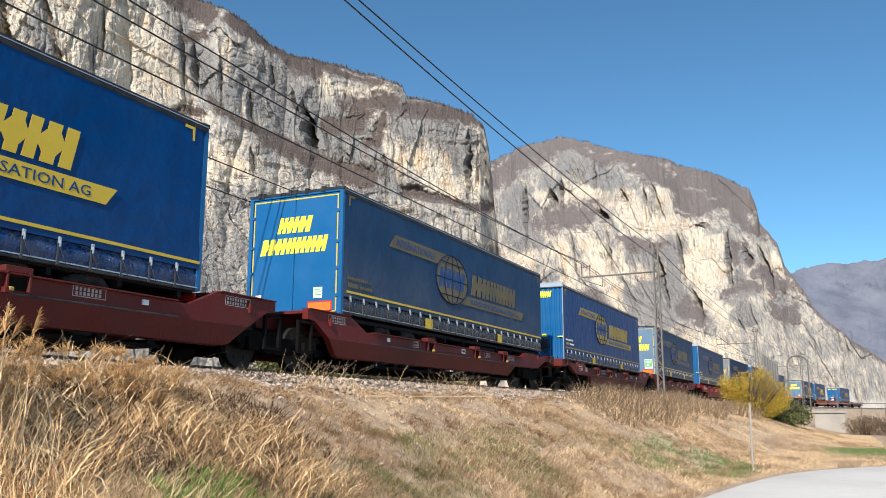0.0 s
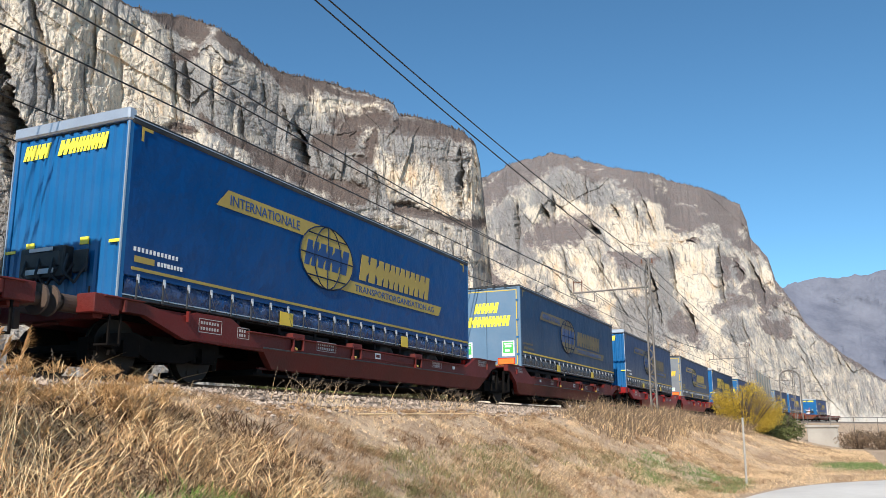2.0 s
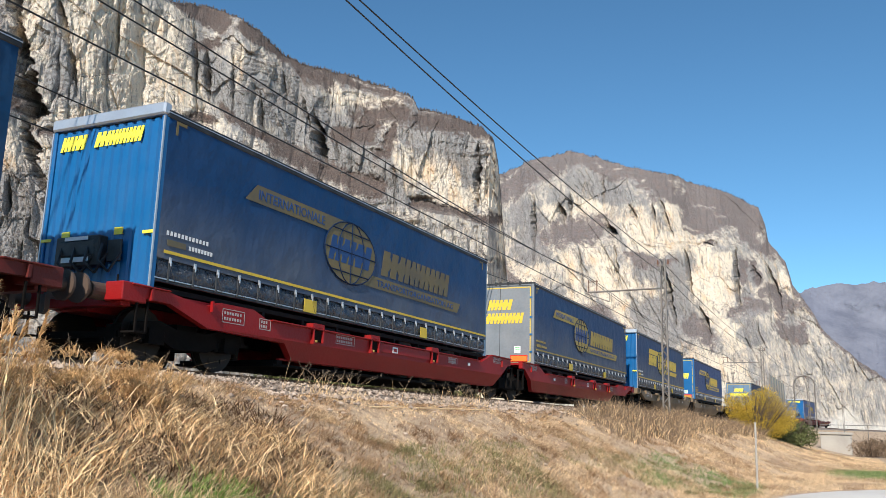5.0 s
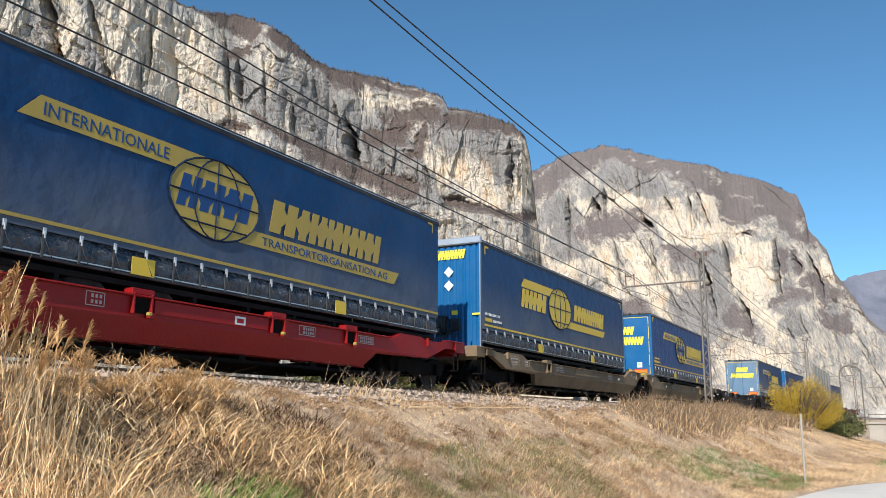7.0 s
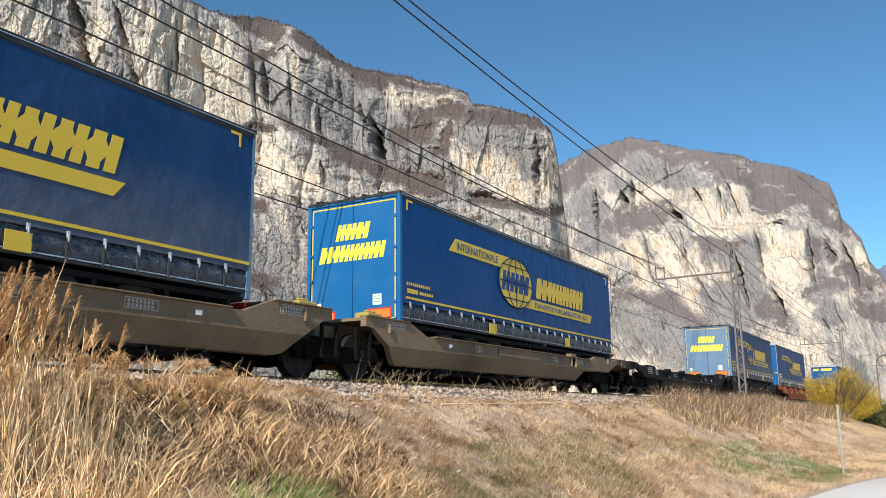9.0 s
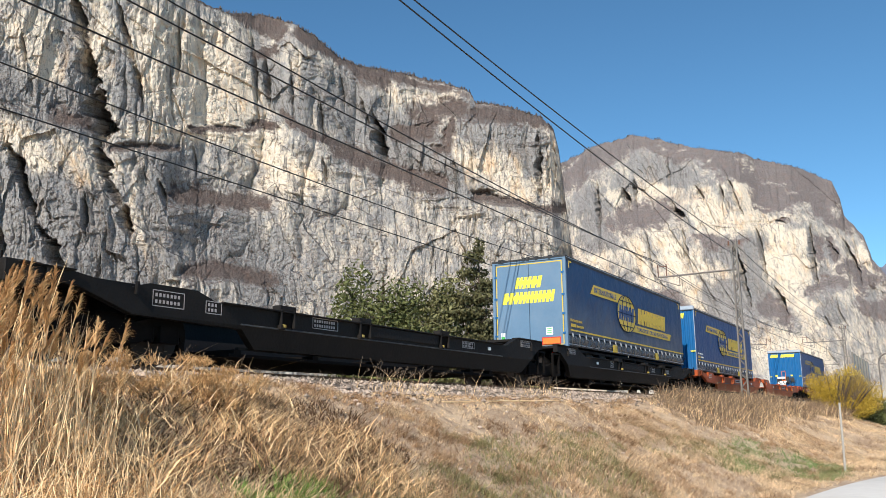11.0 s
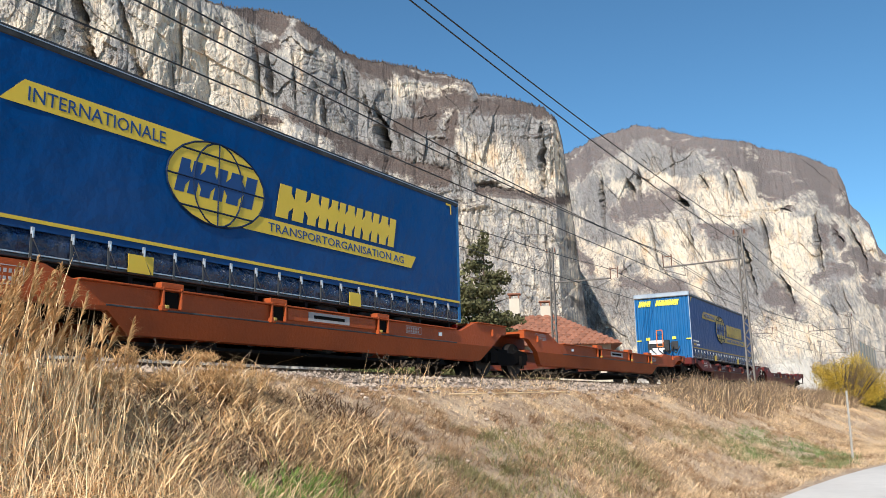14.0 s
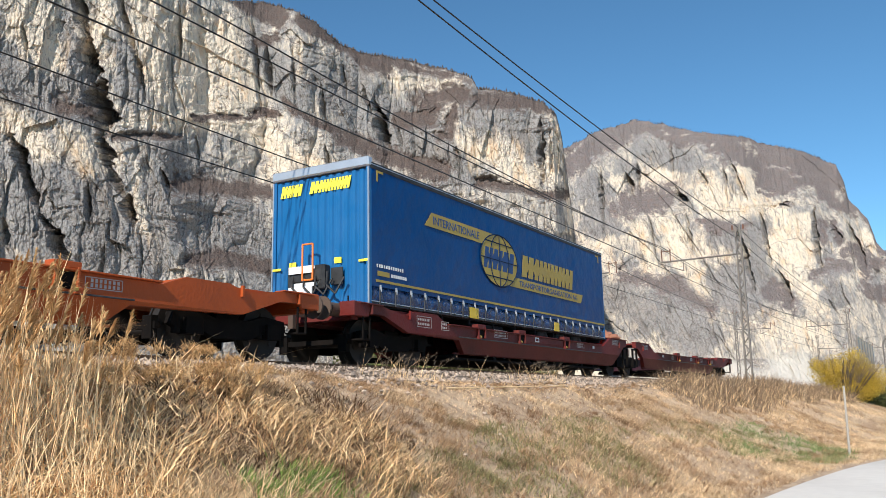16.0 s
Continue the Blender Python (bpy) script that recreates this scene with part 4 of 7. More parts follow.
def wire(label, points, r=0.016):
    """A wire through points, drawn as a thin tube; points are joined by smooth arcs."""
    cu = bpy.data.curves.new("overhead_wire", "CURVE")
    cu.dimensions = "3D"
    cu.bevel_depth, cu.bevel_resolution = r, 1
    cu.materials.append(M["wire"])
    sp = cu.splines.new("POLY")
    ys = np.array([p[1] for p in points], float)
    fine = np.linspace(ys[0], ys[-1], 90)
    k = np.array(points, float)
    sp.points.add(len(fine) - 1)
    X = np.interp(fine, ys, k[:, 0])
    Z = np.interp(fine, ys, k[:, 2])
    for q, y in enumerate(fine):
        sp.points[q].co = (X[q], y, Z[q], 1)
    tagged(new("overhead_wire", cu), label, "wire", group="wires of the overhead line")


def sagging(x, supports, sag, n=14):
    """Places along a wire that hangs between supports of (y, z), offset x from the track."""
    pts = []
    for (y0, z0), (y1, z1) in zip(supports, supports[1:]):
        for i in range(n):
            f = i / n
            y = y0 + (y1 - y0) * f
            pts.append((float(line_x(np.array(y))) + x, y, z0 + (z1 - z0) * f - 4 * sag * f * (1 - f)))
    pts.append((float(line_x(np.array(supports[-1][0]))) + x, supports[-1][0], supports[-1][1]))
    return pts


MAST_Y = (-7.2, 39.6, 86.4, 133.2, 180.0)
for y in MAST_Y:
    tx = float(line_x(np.array(y)))
    lattice_mast(tx + 3.48, y, 1.75, 9.4, tx - 0.1, 8.0)
for y in (-3.6, 43.2, 90.0, 136.8):
    tx = float(line_x(np.array(y)))
    lattice_mast(tx - 7.4, y, 1.6, 10.3, tx - 4.0, 8.3)

CONTACT = "dark copper contact wire above the track"
CARRY = "sagging dark messenger wire above the track"
FEED = "dark feeder wire between the mast tops"
wire(CONTACT, sagging(0.0, [(y, 7.62) for y in MAST_Y], 0.02))
wire(CARRY, sagging(0.05, [(-7.2, 9.0), (39.6, 8.62), (86.4, 8.7), (133.2, 8.7), (180, 8.7)], 0.55))
wire(CARRY, sagging(-0.1, [(-7.2, 9.91), (39.6, 8.62), (86.4, 8.9), (133.2, 8.9), (180, 8.9)], 0.65))
SECOND_Y = (-3.6, 43.2, 90.0, 136.8)
wire(CONTACT, sagging(-4.02, [(y, 7.47) for y in SECOND_Y], 0.02))
wire(CARRY, sagging(-4.02, [(y, 8.75) for y in SECOND_Y], 0.50))
wire(FEED, sagging(3.50, [(-7.2, 9.75), (39.6, 8.65), (86.4, 9.1), (133.2, 9.1), (180, 9.1)], 0.58), 0.015)
wire(FEED, sagging(3.50, [(-7.2, 9.62), (39.6, 9.22), (86.4, 9.45), (133.2, 9.45), (180, 9.45)], 0.50), 0.015)

# ---- the train ----
def lettering(body, mat, place, width, height):
    """A line of raised letters, fitted to a width and height; place takes letter space to the thing's space."""
    cu = bpy.data.curves.new("lettering", "FONT")
    cu.body, cu.extrude, cu.resolution_u = body, 0.004, 2
    ob = bpy.data.objects.new("lettering", cu)
    scene.collection.objects.link(ob)
    me = bpy.data.meshes.new_from_object(ob)
    bpy.data.objects.remove(ob)
    co = np.array([v.co for v in me.vertices])
    lo, hi = co.min(0), co.max(0)
    me.transform(place @ Matrix.Diagonal((width / (hi[0] - lo[0]), height / (hi[1] - lo[1]), 1, 1)) @ Matrix.Translation((-lo[0], -lo[1], 0)))
    me.materials.clear()
    me.materials.append(M[mat])
    return me


def slabs(bm, y0, y1, z0, z1, widths, slant, x0, x1, face="side"):
    """A word mark as one plain slanted comb: two strokes for each sign, joined by a band."""
    total, y, strokes = sum(widths), y0, []
    for w in widths:
        full = (y1 - y0) * w / total
        strokes += [(y + full * 0.03, y + full * 0.40), (y + full * 0.53, y + full * 0.88)]
        y += full
    h = z1 - z0
    up, down = [], []
    for k, (a, b) in enumerate(strokes):
        m = z0 + h * (0.62 if k % 2 else 0.80)
        n = z0 + h * (0.40 if k % 2 else 0.22)
        up += [(a, m), (a, z1), (b, z1), (b, m)]
        down += [(a, n), (a, z0), (b, z0), (b, n)]
    out = [(p + slant * (q - z0) / h, q) for p, q in up[1:-1] + down[1:-1][::-1]]
    prism(bm, out, "x" if face == "side" else "y", x0, x1)
    return bm


TEXT_MESH = {}


def side_print(thing, variant, yellow):
    """The banner, the globe and the word mark on a curtain."""
    X0, X1, X2 = 1.2905, 1.2945, 1.298
    o = -6.8

    def plate(name, outline, mat, x0, x1, label=""):
        return part(name, prism(bmesh.new(), [(a + o, b) for a, b in outline], "x", x0, x1), mat, thing, label)

    plain = variant == "plain"
    gy, gz = (6.11, 2.9) if plain else (5.78, 2.82)
    ry, rz = 1.06, 0.68
    if plain:
        plate("banner", [(2.77, 3.21), (5.3, 3.21), (5.55, 3.48), (3.02, 3.48)], yellow, X0, X1)
        plate("lower_strip", [(6.4, 2.34), (10.78, 2.34), (10.98, 2.57), (6.6, 2.57)], yellow, X0, X1)
        part("word_mark", slabs(bmesh.new(), 2.75 + o, 4.85 + o, 2.6, 3.17, (1, 1.1, 1.4), 0.13, X0, X1), yellow, thing)
        part("word_mark", slabs(bmesh.new(), 7.45 + o, 10.85 + o, 2.66, 3.22, (1.5, 1.1, 0.9, 1, 1, 1.1), 0.12, X0, X1), yellow, thing)
    else:
        plate("banner", [(2.08, 3.14), (5.4, 3.14), (5.6, 3.48), (2.4, 3.48)], yellow, X0, X1)
        plate("lower_strip", [(6.35, 2.22), (11.45, 2.22), (11.65, 2.49), (6.45, 2.49)], yellow, X0, X1)
        part("word_mark", slabs(bmesh.new(), 7.1 + o, 10.85 + o, 2.57, 3.18, (1.5, 1.1, 0.9, 1, 1, 1.1), 0.12, X0, X1), yellow, thing)
        part("word_mark", slabs(bmesh.new(), 4.86 + o, 6.62 + o, 2.56, 3.10, (1, 1.1, 1.4), 0.13, X1 + 0.003, X2 + 0.003), "blue_print", thing)
        for key, body, a, b, w, h in (("upper", "INTERNATIONALE", 2.46, 3.215, 2.22, 0.19), ("lower", "TRANSPORTORGANISATION AG", 6.95, 2.28, 4.2, 0.15)):
            if key not in TEXT_MESH:
                TEXT_MESH[key] = lettering(body, "blue_print", Matrix(((0, 0, 1, X1 + 0.002), (1, 0, 0, a + o), (0, 1, 0, b), (0, 0, 0, 1))), w, h)
            ob = tagged(new("lettering", TEXT_MESH[key]), kind="stuff")
            ob.parent = thing
    ring = [(gy + ry * math.cos(k * math.pi / 18), gz + rz * math.sin(k * math.pi / 18)) for k in range(36)]
    plate("globe", ring, yellow, X0, X1 + 0.003)
    bm = bmesh.new()
    for f in (0.5, 1.0):
        for k in range(24):
            p, q = (k * math.pi / 12, (k + 1) * math.pi / 12)
            a = Vector((X1 + 0.002, gy + o + f * ry * math.cos(p), gz + rz * math.sin(p)))
            b = Vector((X1 + 0.002, gy + o + f * ry * math.cos(q), gz + rz * math.sin(q)))
            rod(bm, a, b, 0.017, sides=4)
    rod(bm, (X1 + 0.002, gy + o, gz - rz), (X1 + 0.002, gy + o, gz + rz), 0.017, sides=4)
    for h in (-0.45, 0.0, 0.45):
        w = ry * math.sqrt(1 - (h / rz) ** 2)
        rod(bm, (X1 + 0.002, gy + o - w, gz + h), (X1 + 0.002, gy + o + w, gz + h), 0.017, sides=4)
    part("globe_grid", bm, "print_navy", thing)


def curtain_mesh(side, seed, mat, thing, up):
    """A tarpaulin side with slight ripples and a backing."""
    ny, nz = 90, 14
    y = np.linspace(-6.74, 6.74, ny)
    z = np.linspace(1.56 + up, 4.0, nz)
    Y, Z = np.meshgrid(y, z, indexing="ij")
    hang = np.sin(np.pi * (Z - 1.56) / 2.44)
    w = 0.006 * vnoise(Y * 1.7, Z * 0.25, seed) + 0.004 * vnoise(Y * 4.3, Z * 0.3, seed + 1)
    X = side * (1.277 + w * (0.3 + hang))
    P = np.stack([X, Y, Z], -1)
    i = np.arange(ny * nz).reshape(ny, nz)
    F = np.stack([i[:-1, :-1], i[1:, :-1], i[1:, 1:], i[:-1, 1:]], -1).reshape(-1, 4)
    if side < 0:
        F = F[:, ::-1]
    back = np.array([(side * 1.23, -6.74, 1.56 + up), (side * 1.23, 6.74, 1.56 + up), (side * 1.23, 6.74, 4.0), (side * 1.23, -6.74, 4.0)])
    k = ny * nz
    c = [i[0, 0], i[-1, 0], i[-1, -1], i[0, -1]]
    rim = [(k + a, k + (a + 1) % 4, c[(a + 1) % 4], c[a]) for a in range(4)]
    ob = fast_mesh("curtain", np.concatenate([P.reshape(-1, 3), back]), np.concatenate([F, [(k + 3, k + 2, k + 1, k)], rim]), mat, smooth=True, parent=thing)
    return ob


def tyre_mesh():
    bm = bmesh.new()
    prof = [(0.27, -0.17), (0.44, -0.19), (0.49, -0.15), (0.49, 0.15), (0.44, 0.19), (0.27, 0.17)]
    rings = [[bm.verts.new((w, r * math.cos(a), r * math.sin(a))) for r, w in prof] for a in (k * math.pi / 12 for k in range(24))]
    for a, b in zip(rings, rings[1:] + rings[:1]):
        for j in range(len(prof)):
            bm.faces.new((a[j], b[j], b[(j + 1) % len(prof)], a[(j + 1) % len(prof)]))
    bmesh.ops.recalc_face_normals(bm, faces=bm.faces)
    return bm


SHARED = {}


def shared(name, key, make, mat, parent, loc, label="", smooth=False):
    """A part on a mesh that is made once."""
    if key not in SHARED:
        ob = part(name, make(), mat, parent, label, smooth)
        SHARED[key] = ob.data
    else:
        ob = new(name, SHARED[key])
        ob.parent = parent
        tagged(ob, label)
    ob.location = loc
    return ob


def buckle_make():
    bm = boxes((1.272, 1.282, -0.016, 0.016, 1.21, 1.60), (1.262, 1.29, -0.02, 0.02, 1.20, 1.25))
    rod(bm, (1.285, 0.02, 1.45), (1.295, 0.14, 1.22), 0.006, sides=4)
    return bm


def clip_make():
    return boxes((1.282, 1.308, -0.026, 0.026, 1.50, 1.595), (1.302, 1.322, -0.014, 0.014, 1.45, 1.55), bevel=0.005)


def end_front(t, yellow):
    """A ribbed bulkhead with a pale cap, hoses and a coupling box, at the thing's near end."""
    bm = bmesh.new()
    out = [(-1.2, -6.74)]
    for k in range(12):
        x = -1.2 + k * 0.2
        out += [(x + 0.02, -6.80), (x + 0.11, -6.80), (x + 0.14, -6.765), (x + 0.19, -6.765)]
    out += [(1.2, -6.80), (1.2, -6.74)]
    prism(bm, out, "z", 1.2, 4.0)
    part("front_wall", bm, "panel_blue", t)
    for s in (-1, 1):
        part("corner_post", boxes((s * 1.235 - 0.04, s * 1.235 + 0.04, -6.83, -6.72, 1.15, 4.02), bevel=0.012), "panel_blue", t)
        part("edge_strip", boxes((s * 1.268 - 0.012, s * 1.268 + 0.012, -6.85, -6.82, 1.2, 4.0)), "silver", t)
        part("side_marker", boxes((s * 1.15 - 0.12, s * 1.15 + 0.12, -6.845, -6.83, 2.05, 2.1)), "yellow_bright", t)
    part("cap", boxes((-1.29, 1.29, -6.88, -6.70, 4.02, 4.23), bevel=0.03), "silver", t)
    part("word_mark", slabs(slabs(bmesh.new(), -1.1, -0.5, 3.64, 3.9, (1, 1.1, 1.4), 0.06, -6.812, -6.803, "end"), -0.3, 0.78, 3.64, 3.9, (1.5, 1.1, 0.9, 1, 1, 1.1), 0.06, -6.812, -6.803, "end"), "yellow_bright", t)
    for x in (-0.72, 0.48):
        part("marker_plate", boxes((x - 0.09, x + 0.09, -6.82, -6.803, 2.08, 2.2)), "yellow_bright", t)
    part("coupling_box", boxes((-0.7, 0.28, -7.0, -6.805, 1.55, 2.06), (-0.6, 0.2, -7.02, -6.98, 1.72, 1.98), bevel=0.02), "black", t)
    part("coupling_panel", boxes((-0.5, 0.1, -7.035, -7.02, 1.62, 1.70), (-0.46, 0.05, -7.035, -7.02, 1.98, 2.04)), "white", t)
    for k in range(4):
        x = -0.55 + k * 0.3
        bm = bmesh.new()
        for a, b in (((x, -6.99, 1.9), (x + 0.08, -7.12, 1.6)), ((x + 0.08, -7.12, 1.6), (x + 0.25, -7.05, 1.42)), ((x + 0.25, -7.05, 1.42), (x + 0.42, -6.98, 1.75))):
            rod(bm, a, b, 0.022, sides=6)
        part("air_hose", bm, "black", t)
    part("flap", boxes((0.36, 0.66, -6.9, -6.86, 1.62, 1.98), bevel=0.01), "black", t)
    part("lower_crossbeam", boxes((-1.25, 1.25, -6.84, -6.70, 1.12, 1.2)), "panel_blue", t)


def end_rear(t, stickers, doors, y=-6.8, s=-1):
    """Double doors in a frame with lamps and plates; s is -1 at the near end, 1 at the far end."""
    def b(x0, x1, d0, d1, z0, z1):
        q = sorted((y + s * d0, y + s * d1))
        return (x0, x1, q[0], q[1], z0, z1)
    for x0, x1 in ((-1.17, -0.006), (0.006, 1.17)):
        part("door", boxes(b(x0, x1, -0.05, 0.0, 1.32, 4.02), bevel=0.01), doors, t)
    part("rear_frame", boxes(b(-1.275, -1.18, -0.1, 0.02, 1.2, 4.08), b(1.18, 1.275, -0.1, 0.02, 1.2, 4.08), b(-1.18, 1.18, -0.1, 0.02, 4.03, 4.08), b(-1.18, 1.18, -0.1, 0.02, 1.2, 1.31), bevel=0.008), doors, t)
    part("outline_tape", boxes(b(-1.15, -1.12, 0.0, 0.004, 1.36, 3.98), b(1.12, 1.15, 0.0, 0.004, 1.36, 3.98), b(-1.12, 1.12, 0.0, 0.004, 3.95, 3.98), b(0.05, 1.12, 0.0, 0.004, 1.34, 1.365)), "yellow", t)
    part("rear_bumper", boxes(b(-1.2, 1.2, -0.14, -0.02, 0.92, 1.02)), "chassis", t)
    part("roof_edge", boxes(b(-1.28, 1.28, -0.15, 0.03, 4.08, 4.14)), "black", t)
    for x in (-1.0, -0.9, -0.15, 0.0, 0.3, 0.75):
        part("roof_clip", boxes(b(x - 0.04, x + 0.04, -0.1, 0.045, 4.06, 4.18)), "black", t)
    for x in (-1.17, 1.17):
        for z in (1.7, 2.3, 2.9, 3.6):
            part("hinge", boxes(b(x - 0.05, x + 0.05, 0.0, 0.03, z - 0.03, z + 0.03)), "panel_blue", t)
    for x in (-0.78, 0.72):
        part("reflector_plate", boxes(b(x - 0.29, x + 0.29, 0.004, 0.012, 1.38, 1.56)), "orange", t)
        part("plate_border", boxes(b(x - 0.32, x + 0.32, 0.001, 0.004, 1.35, 1.59)), "red_lamp", t)
    for x in (-0.95, 0.95):
        part("tail_lamp", boxes(b(x - 0.2, x + 0.2, 0.02, 0.05, 1.05, 1.17)), "red_lamp", t)
    if s > 0:
        return
    part("word_mark", slabs(slabs(bmesh.new(), -0.5, 0.44, 3.18, 3.55, (1, 1.1, 1.4), 0.09, y - 0.006, y - 0.0005, "end"), -0.95, 0.86, 2.70, 3.07, (1.5, 1.1, 0.9, 1, 1, 1.1), 0.08, y - 0.006, y - 0.0005, "end"), "yellow" if doors == "panel_grimy" else "yellow_bright", t)
    for x in ((-0.78, 0.80) if stickers else ()):
        part("sticker", boxes(b(x - 0.23, x + 0.23, 0.0, 0.004, 1.64, 2.18)), "white", t)
        part("sticker_print", boxes(b(x - 0.19, x + 0.19, 0.004, 0.007, 1.75, 2.14)), "green_label", t, "green printed label")
        tagged(part("sticker_text", boxes(b(x - 0.16, x + 0.16, 0.007, 0.009, 2.05, 2.1), b(x - 0.12, x + 0.12, 0.007, 0.009, 1.95, 2.02), b(x - 0.12, x + 0.05, 0.007, 0.009, 1.8, 1.88), b(x - 0.18, x + 0.18, 0.004, 0.007, 1.68, 1.71)), "white", t), kind="stuff")
    if not stickers:
        part("sticker", boxes(b(-1.02, -0.86, 0.0, 0.004, 1.55, 1.80)), "white", t)
        part("sticker", boxes(b(0.55, 0.78, 0.0, 0.004, 1.66, 1.9)), "white", t)
        tagged(part("sticker_text", boxes(b(-1.0, -0.88, 0.004, 0.006, 1.58, 1.68), b(0.58, 0.75, 0.004, 0.006, 1.72, 1.74), b(0.58, 0.75, 0.004, 0.006, 1.78, 1.80), b(0.58, 0.75, 0.004, 0.006, 1.84, 1.86)), "green_label", t), kind="stuff")


def semi_trailer(label, front, curtain, yellow, skirt, variant, seed, stickers=False):
    up = 0.12 if skirt == "skirt_grey" else 0.0
    rail_z = 1.19 + 0.9 * up
    doors = "panel_dusty" if stickers or curtain == "curtain_dull" else "panel_blue"
    if curtain == "curtain_dull" and yellow == "yellow_dull":
        doors = "panel_grimy"
    t = new("semi_trailer")
    tagged(t, label, "semi-trailer", group="trailers on the train")
    rng = random.Random(seed)
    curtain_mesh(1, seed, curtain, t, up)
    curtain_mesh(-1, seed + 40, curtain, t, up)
    part("roof", boxes((-1.24, 1.24, -6.76, 6.76, 4.02, 4.11), bevel=0.02), "silver", t)
    for s in (-1, 1):
        a, b = sorted((s * 1.235, s * 1.292))
        part("cant_rail", boxes((a, b, -6.78, 6.78, 3.99, 4.125), bevel=0.012), "black", t)
        a, b = sorted((s * 1.292, s * 1.297))
        part("rail_strip", boxes((a, b, -6.78, 6.78, 4.07, 4.085)), "silver", t)
        a, b = sorted((s * 1.20, s * 1.262))
        part("bottom_rail", boxes((a, b, -6.76, 6.76, rail_z, rail_z + 0.05), bevel=0.01), "strap", t)
        # a thin silver strip stands for the bright highlight along the bottom rail
        a, b = sorted((s * 1.225, s * 1.276))
        part("rail_edge", boxes((a, b, -6.74, 6.74, rail_z + 0.052, rail_z + 0.07)), "silver", t)
        a, b = sorted((s * 1.284, s * 1.291))
        part("hem_stripe", boxes((a, b, -6.6, 6.74, 1.65 + up, 1.70 + up)), yellow if yellow != "yellow_faded" else "yellow", t)
        # the folded lower hem of the curtain
        n = 70
        y = np.linspace(-6.7, 6.7, n)
        zs = np.array([1.56 + up, 1.50 + up, 1.42 + up, 1.33 + up * 0.9, rail_z + 0.05])
        bulge = np.array([0.0, 0.022, 0.046, 0.042, 0.004])
        Y, Q = np.meshgrid(y, np.arange(5), indexing="ij")
        X = s * (1.225 + bulge[Q] + 0.009 * vnoise(Y * 1.7, Q * 0.5, seed + 9) * (bulge[Q] > 0.01))
        P = np.stack([X, Y, zs[Q]], -1)
        i = np.arange(n * 5).reshape(n, 5)
        F = np.stack([i[:-1, :-1], i[:-1, 1:], i[1:, 1:], i[1:, :-1]], -1).reshape(-1, 4)
        fast_mesh("curtain_hem", P.reshape(-1, 3), F if s > 0 else F[:, ::-1], skirt, smooth=True, parent=t)
    y = -6.45
    while y < 6.6:
        for turn in (0, math.pi):
            o = shared("strap", "strap", buckle_make, "strap", t, (0, y, up))
            o.rotation_euler = (0, 0, turn)
            shared("buckle", "clip", clip_make, "silver", o, (0, 0, 0))
        y += 0.575
    for a, b in ((4.12, 4.56), (9.25, 9.62)):
        part("marker_flap", boxes((1.285, 1.292, a - 6.8, b - 6.8, 1.21 + up, 1.47 + up)), "yellow", t)
    for a, sgn in ((-6.58, 1), (6.45, -1)):
        part("corner_mark", boxes((1.288, 1.292, min(a, a + sgn * 0.24), max(a, a + sgn * 0.24), 3.93, 3.98), (1.288, 1.292, min(a, a + sgn * 0.05), max(a, a + sgn * 0.05), 3.74, 3.93)), yellow, t)
    # unreadable registration lines
    tagged(part("code_line", boxes(*[(1.288, 1.291, -6.58 + k * 0.085, -6.53 + k * 0.085, 1.95 + up, 2.02 + up) for k in range(12)], *[(1.288, 1.291, -6.05 + k * 0.075, -6.0 + k * 0.075, 1.79 + up, 1.86 + up) for k in range(8)]), "white" if front else yellow, t), kind="stuff")
    part("code_plate", boxes((1.288, 1.291, -6.55, -6.12, 1.78 + up, 1.88 + up)), yellow, t)
    side_print(t, variant, yellow)
    if front:
        end_front(t, yellow)
        end_rear(t, False, doors, 6.8, 1)
    else:
        end_rear(t, stickers, doors)
        part("front_wall", boxes((-1.2, 1.2, 6.72, 6.8, 1.2, 4.08), bevel=0.02), "panel_blue", t)
    # chassis, running gear and legs
    rear = 1 if front else -1
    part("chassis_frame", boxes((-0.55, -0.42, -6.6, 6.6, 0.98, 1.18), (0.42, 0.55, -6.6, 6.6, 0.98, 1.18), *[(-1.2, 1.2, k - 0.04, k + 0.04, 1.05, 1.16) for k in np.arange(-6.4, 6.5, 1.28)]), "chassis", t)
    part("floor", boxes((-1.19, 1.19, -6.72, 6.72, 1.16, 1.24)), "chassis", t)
    for k in range(3):
        yy = rear * (2.0 + 1.31 * k)
        part("axle", rods(((-0.95, yy, 0.76), (0.95, yy, 0.76), 0.07)), "chassis", t)
        for s in (-1, 1):
            w = shared("tyre", "tyre", tyre_mesh, "rubber", t, (s * 0.94, yy, 0.76), smooth=True)
            shared("rim", "rim", lambda: rods(((-0.12, 0, 0), (0.14, 0, 0), 0.28, 0.26), ((0.1, 0, 0), (0.17, 0, 0), 0.10), sides=16), "silver", t, (s * 0.94, yy, 0.76))
    for s in (-1, 1):
        part("landing_leg", boxes((s * 0.72 - 0.06, s * 0.72 + 0.06, -rear * 3.9 - 0.07, -rear * 3.9 + 0.07, 0.55, 1.16), (s * 0.72 - 0.13, s * 0.72 + 0.13, -rear * 3.9 - 0.12, -rear * 3.9 + 0.12, 0.5, 0.55)), "chassis", t)
        a, b = sorted((s * 0.95, s * 1.18))
        part("pallet_box", boxes((a, b, -rear * 1.6 - 0.9, -rear * 1.6 + 0.9, 0.72, 1.12), bevel=0.02), "chassis", t)
    return t


WAGON_LEN = 17.1


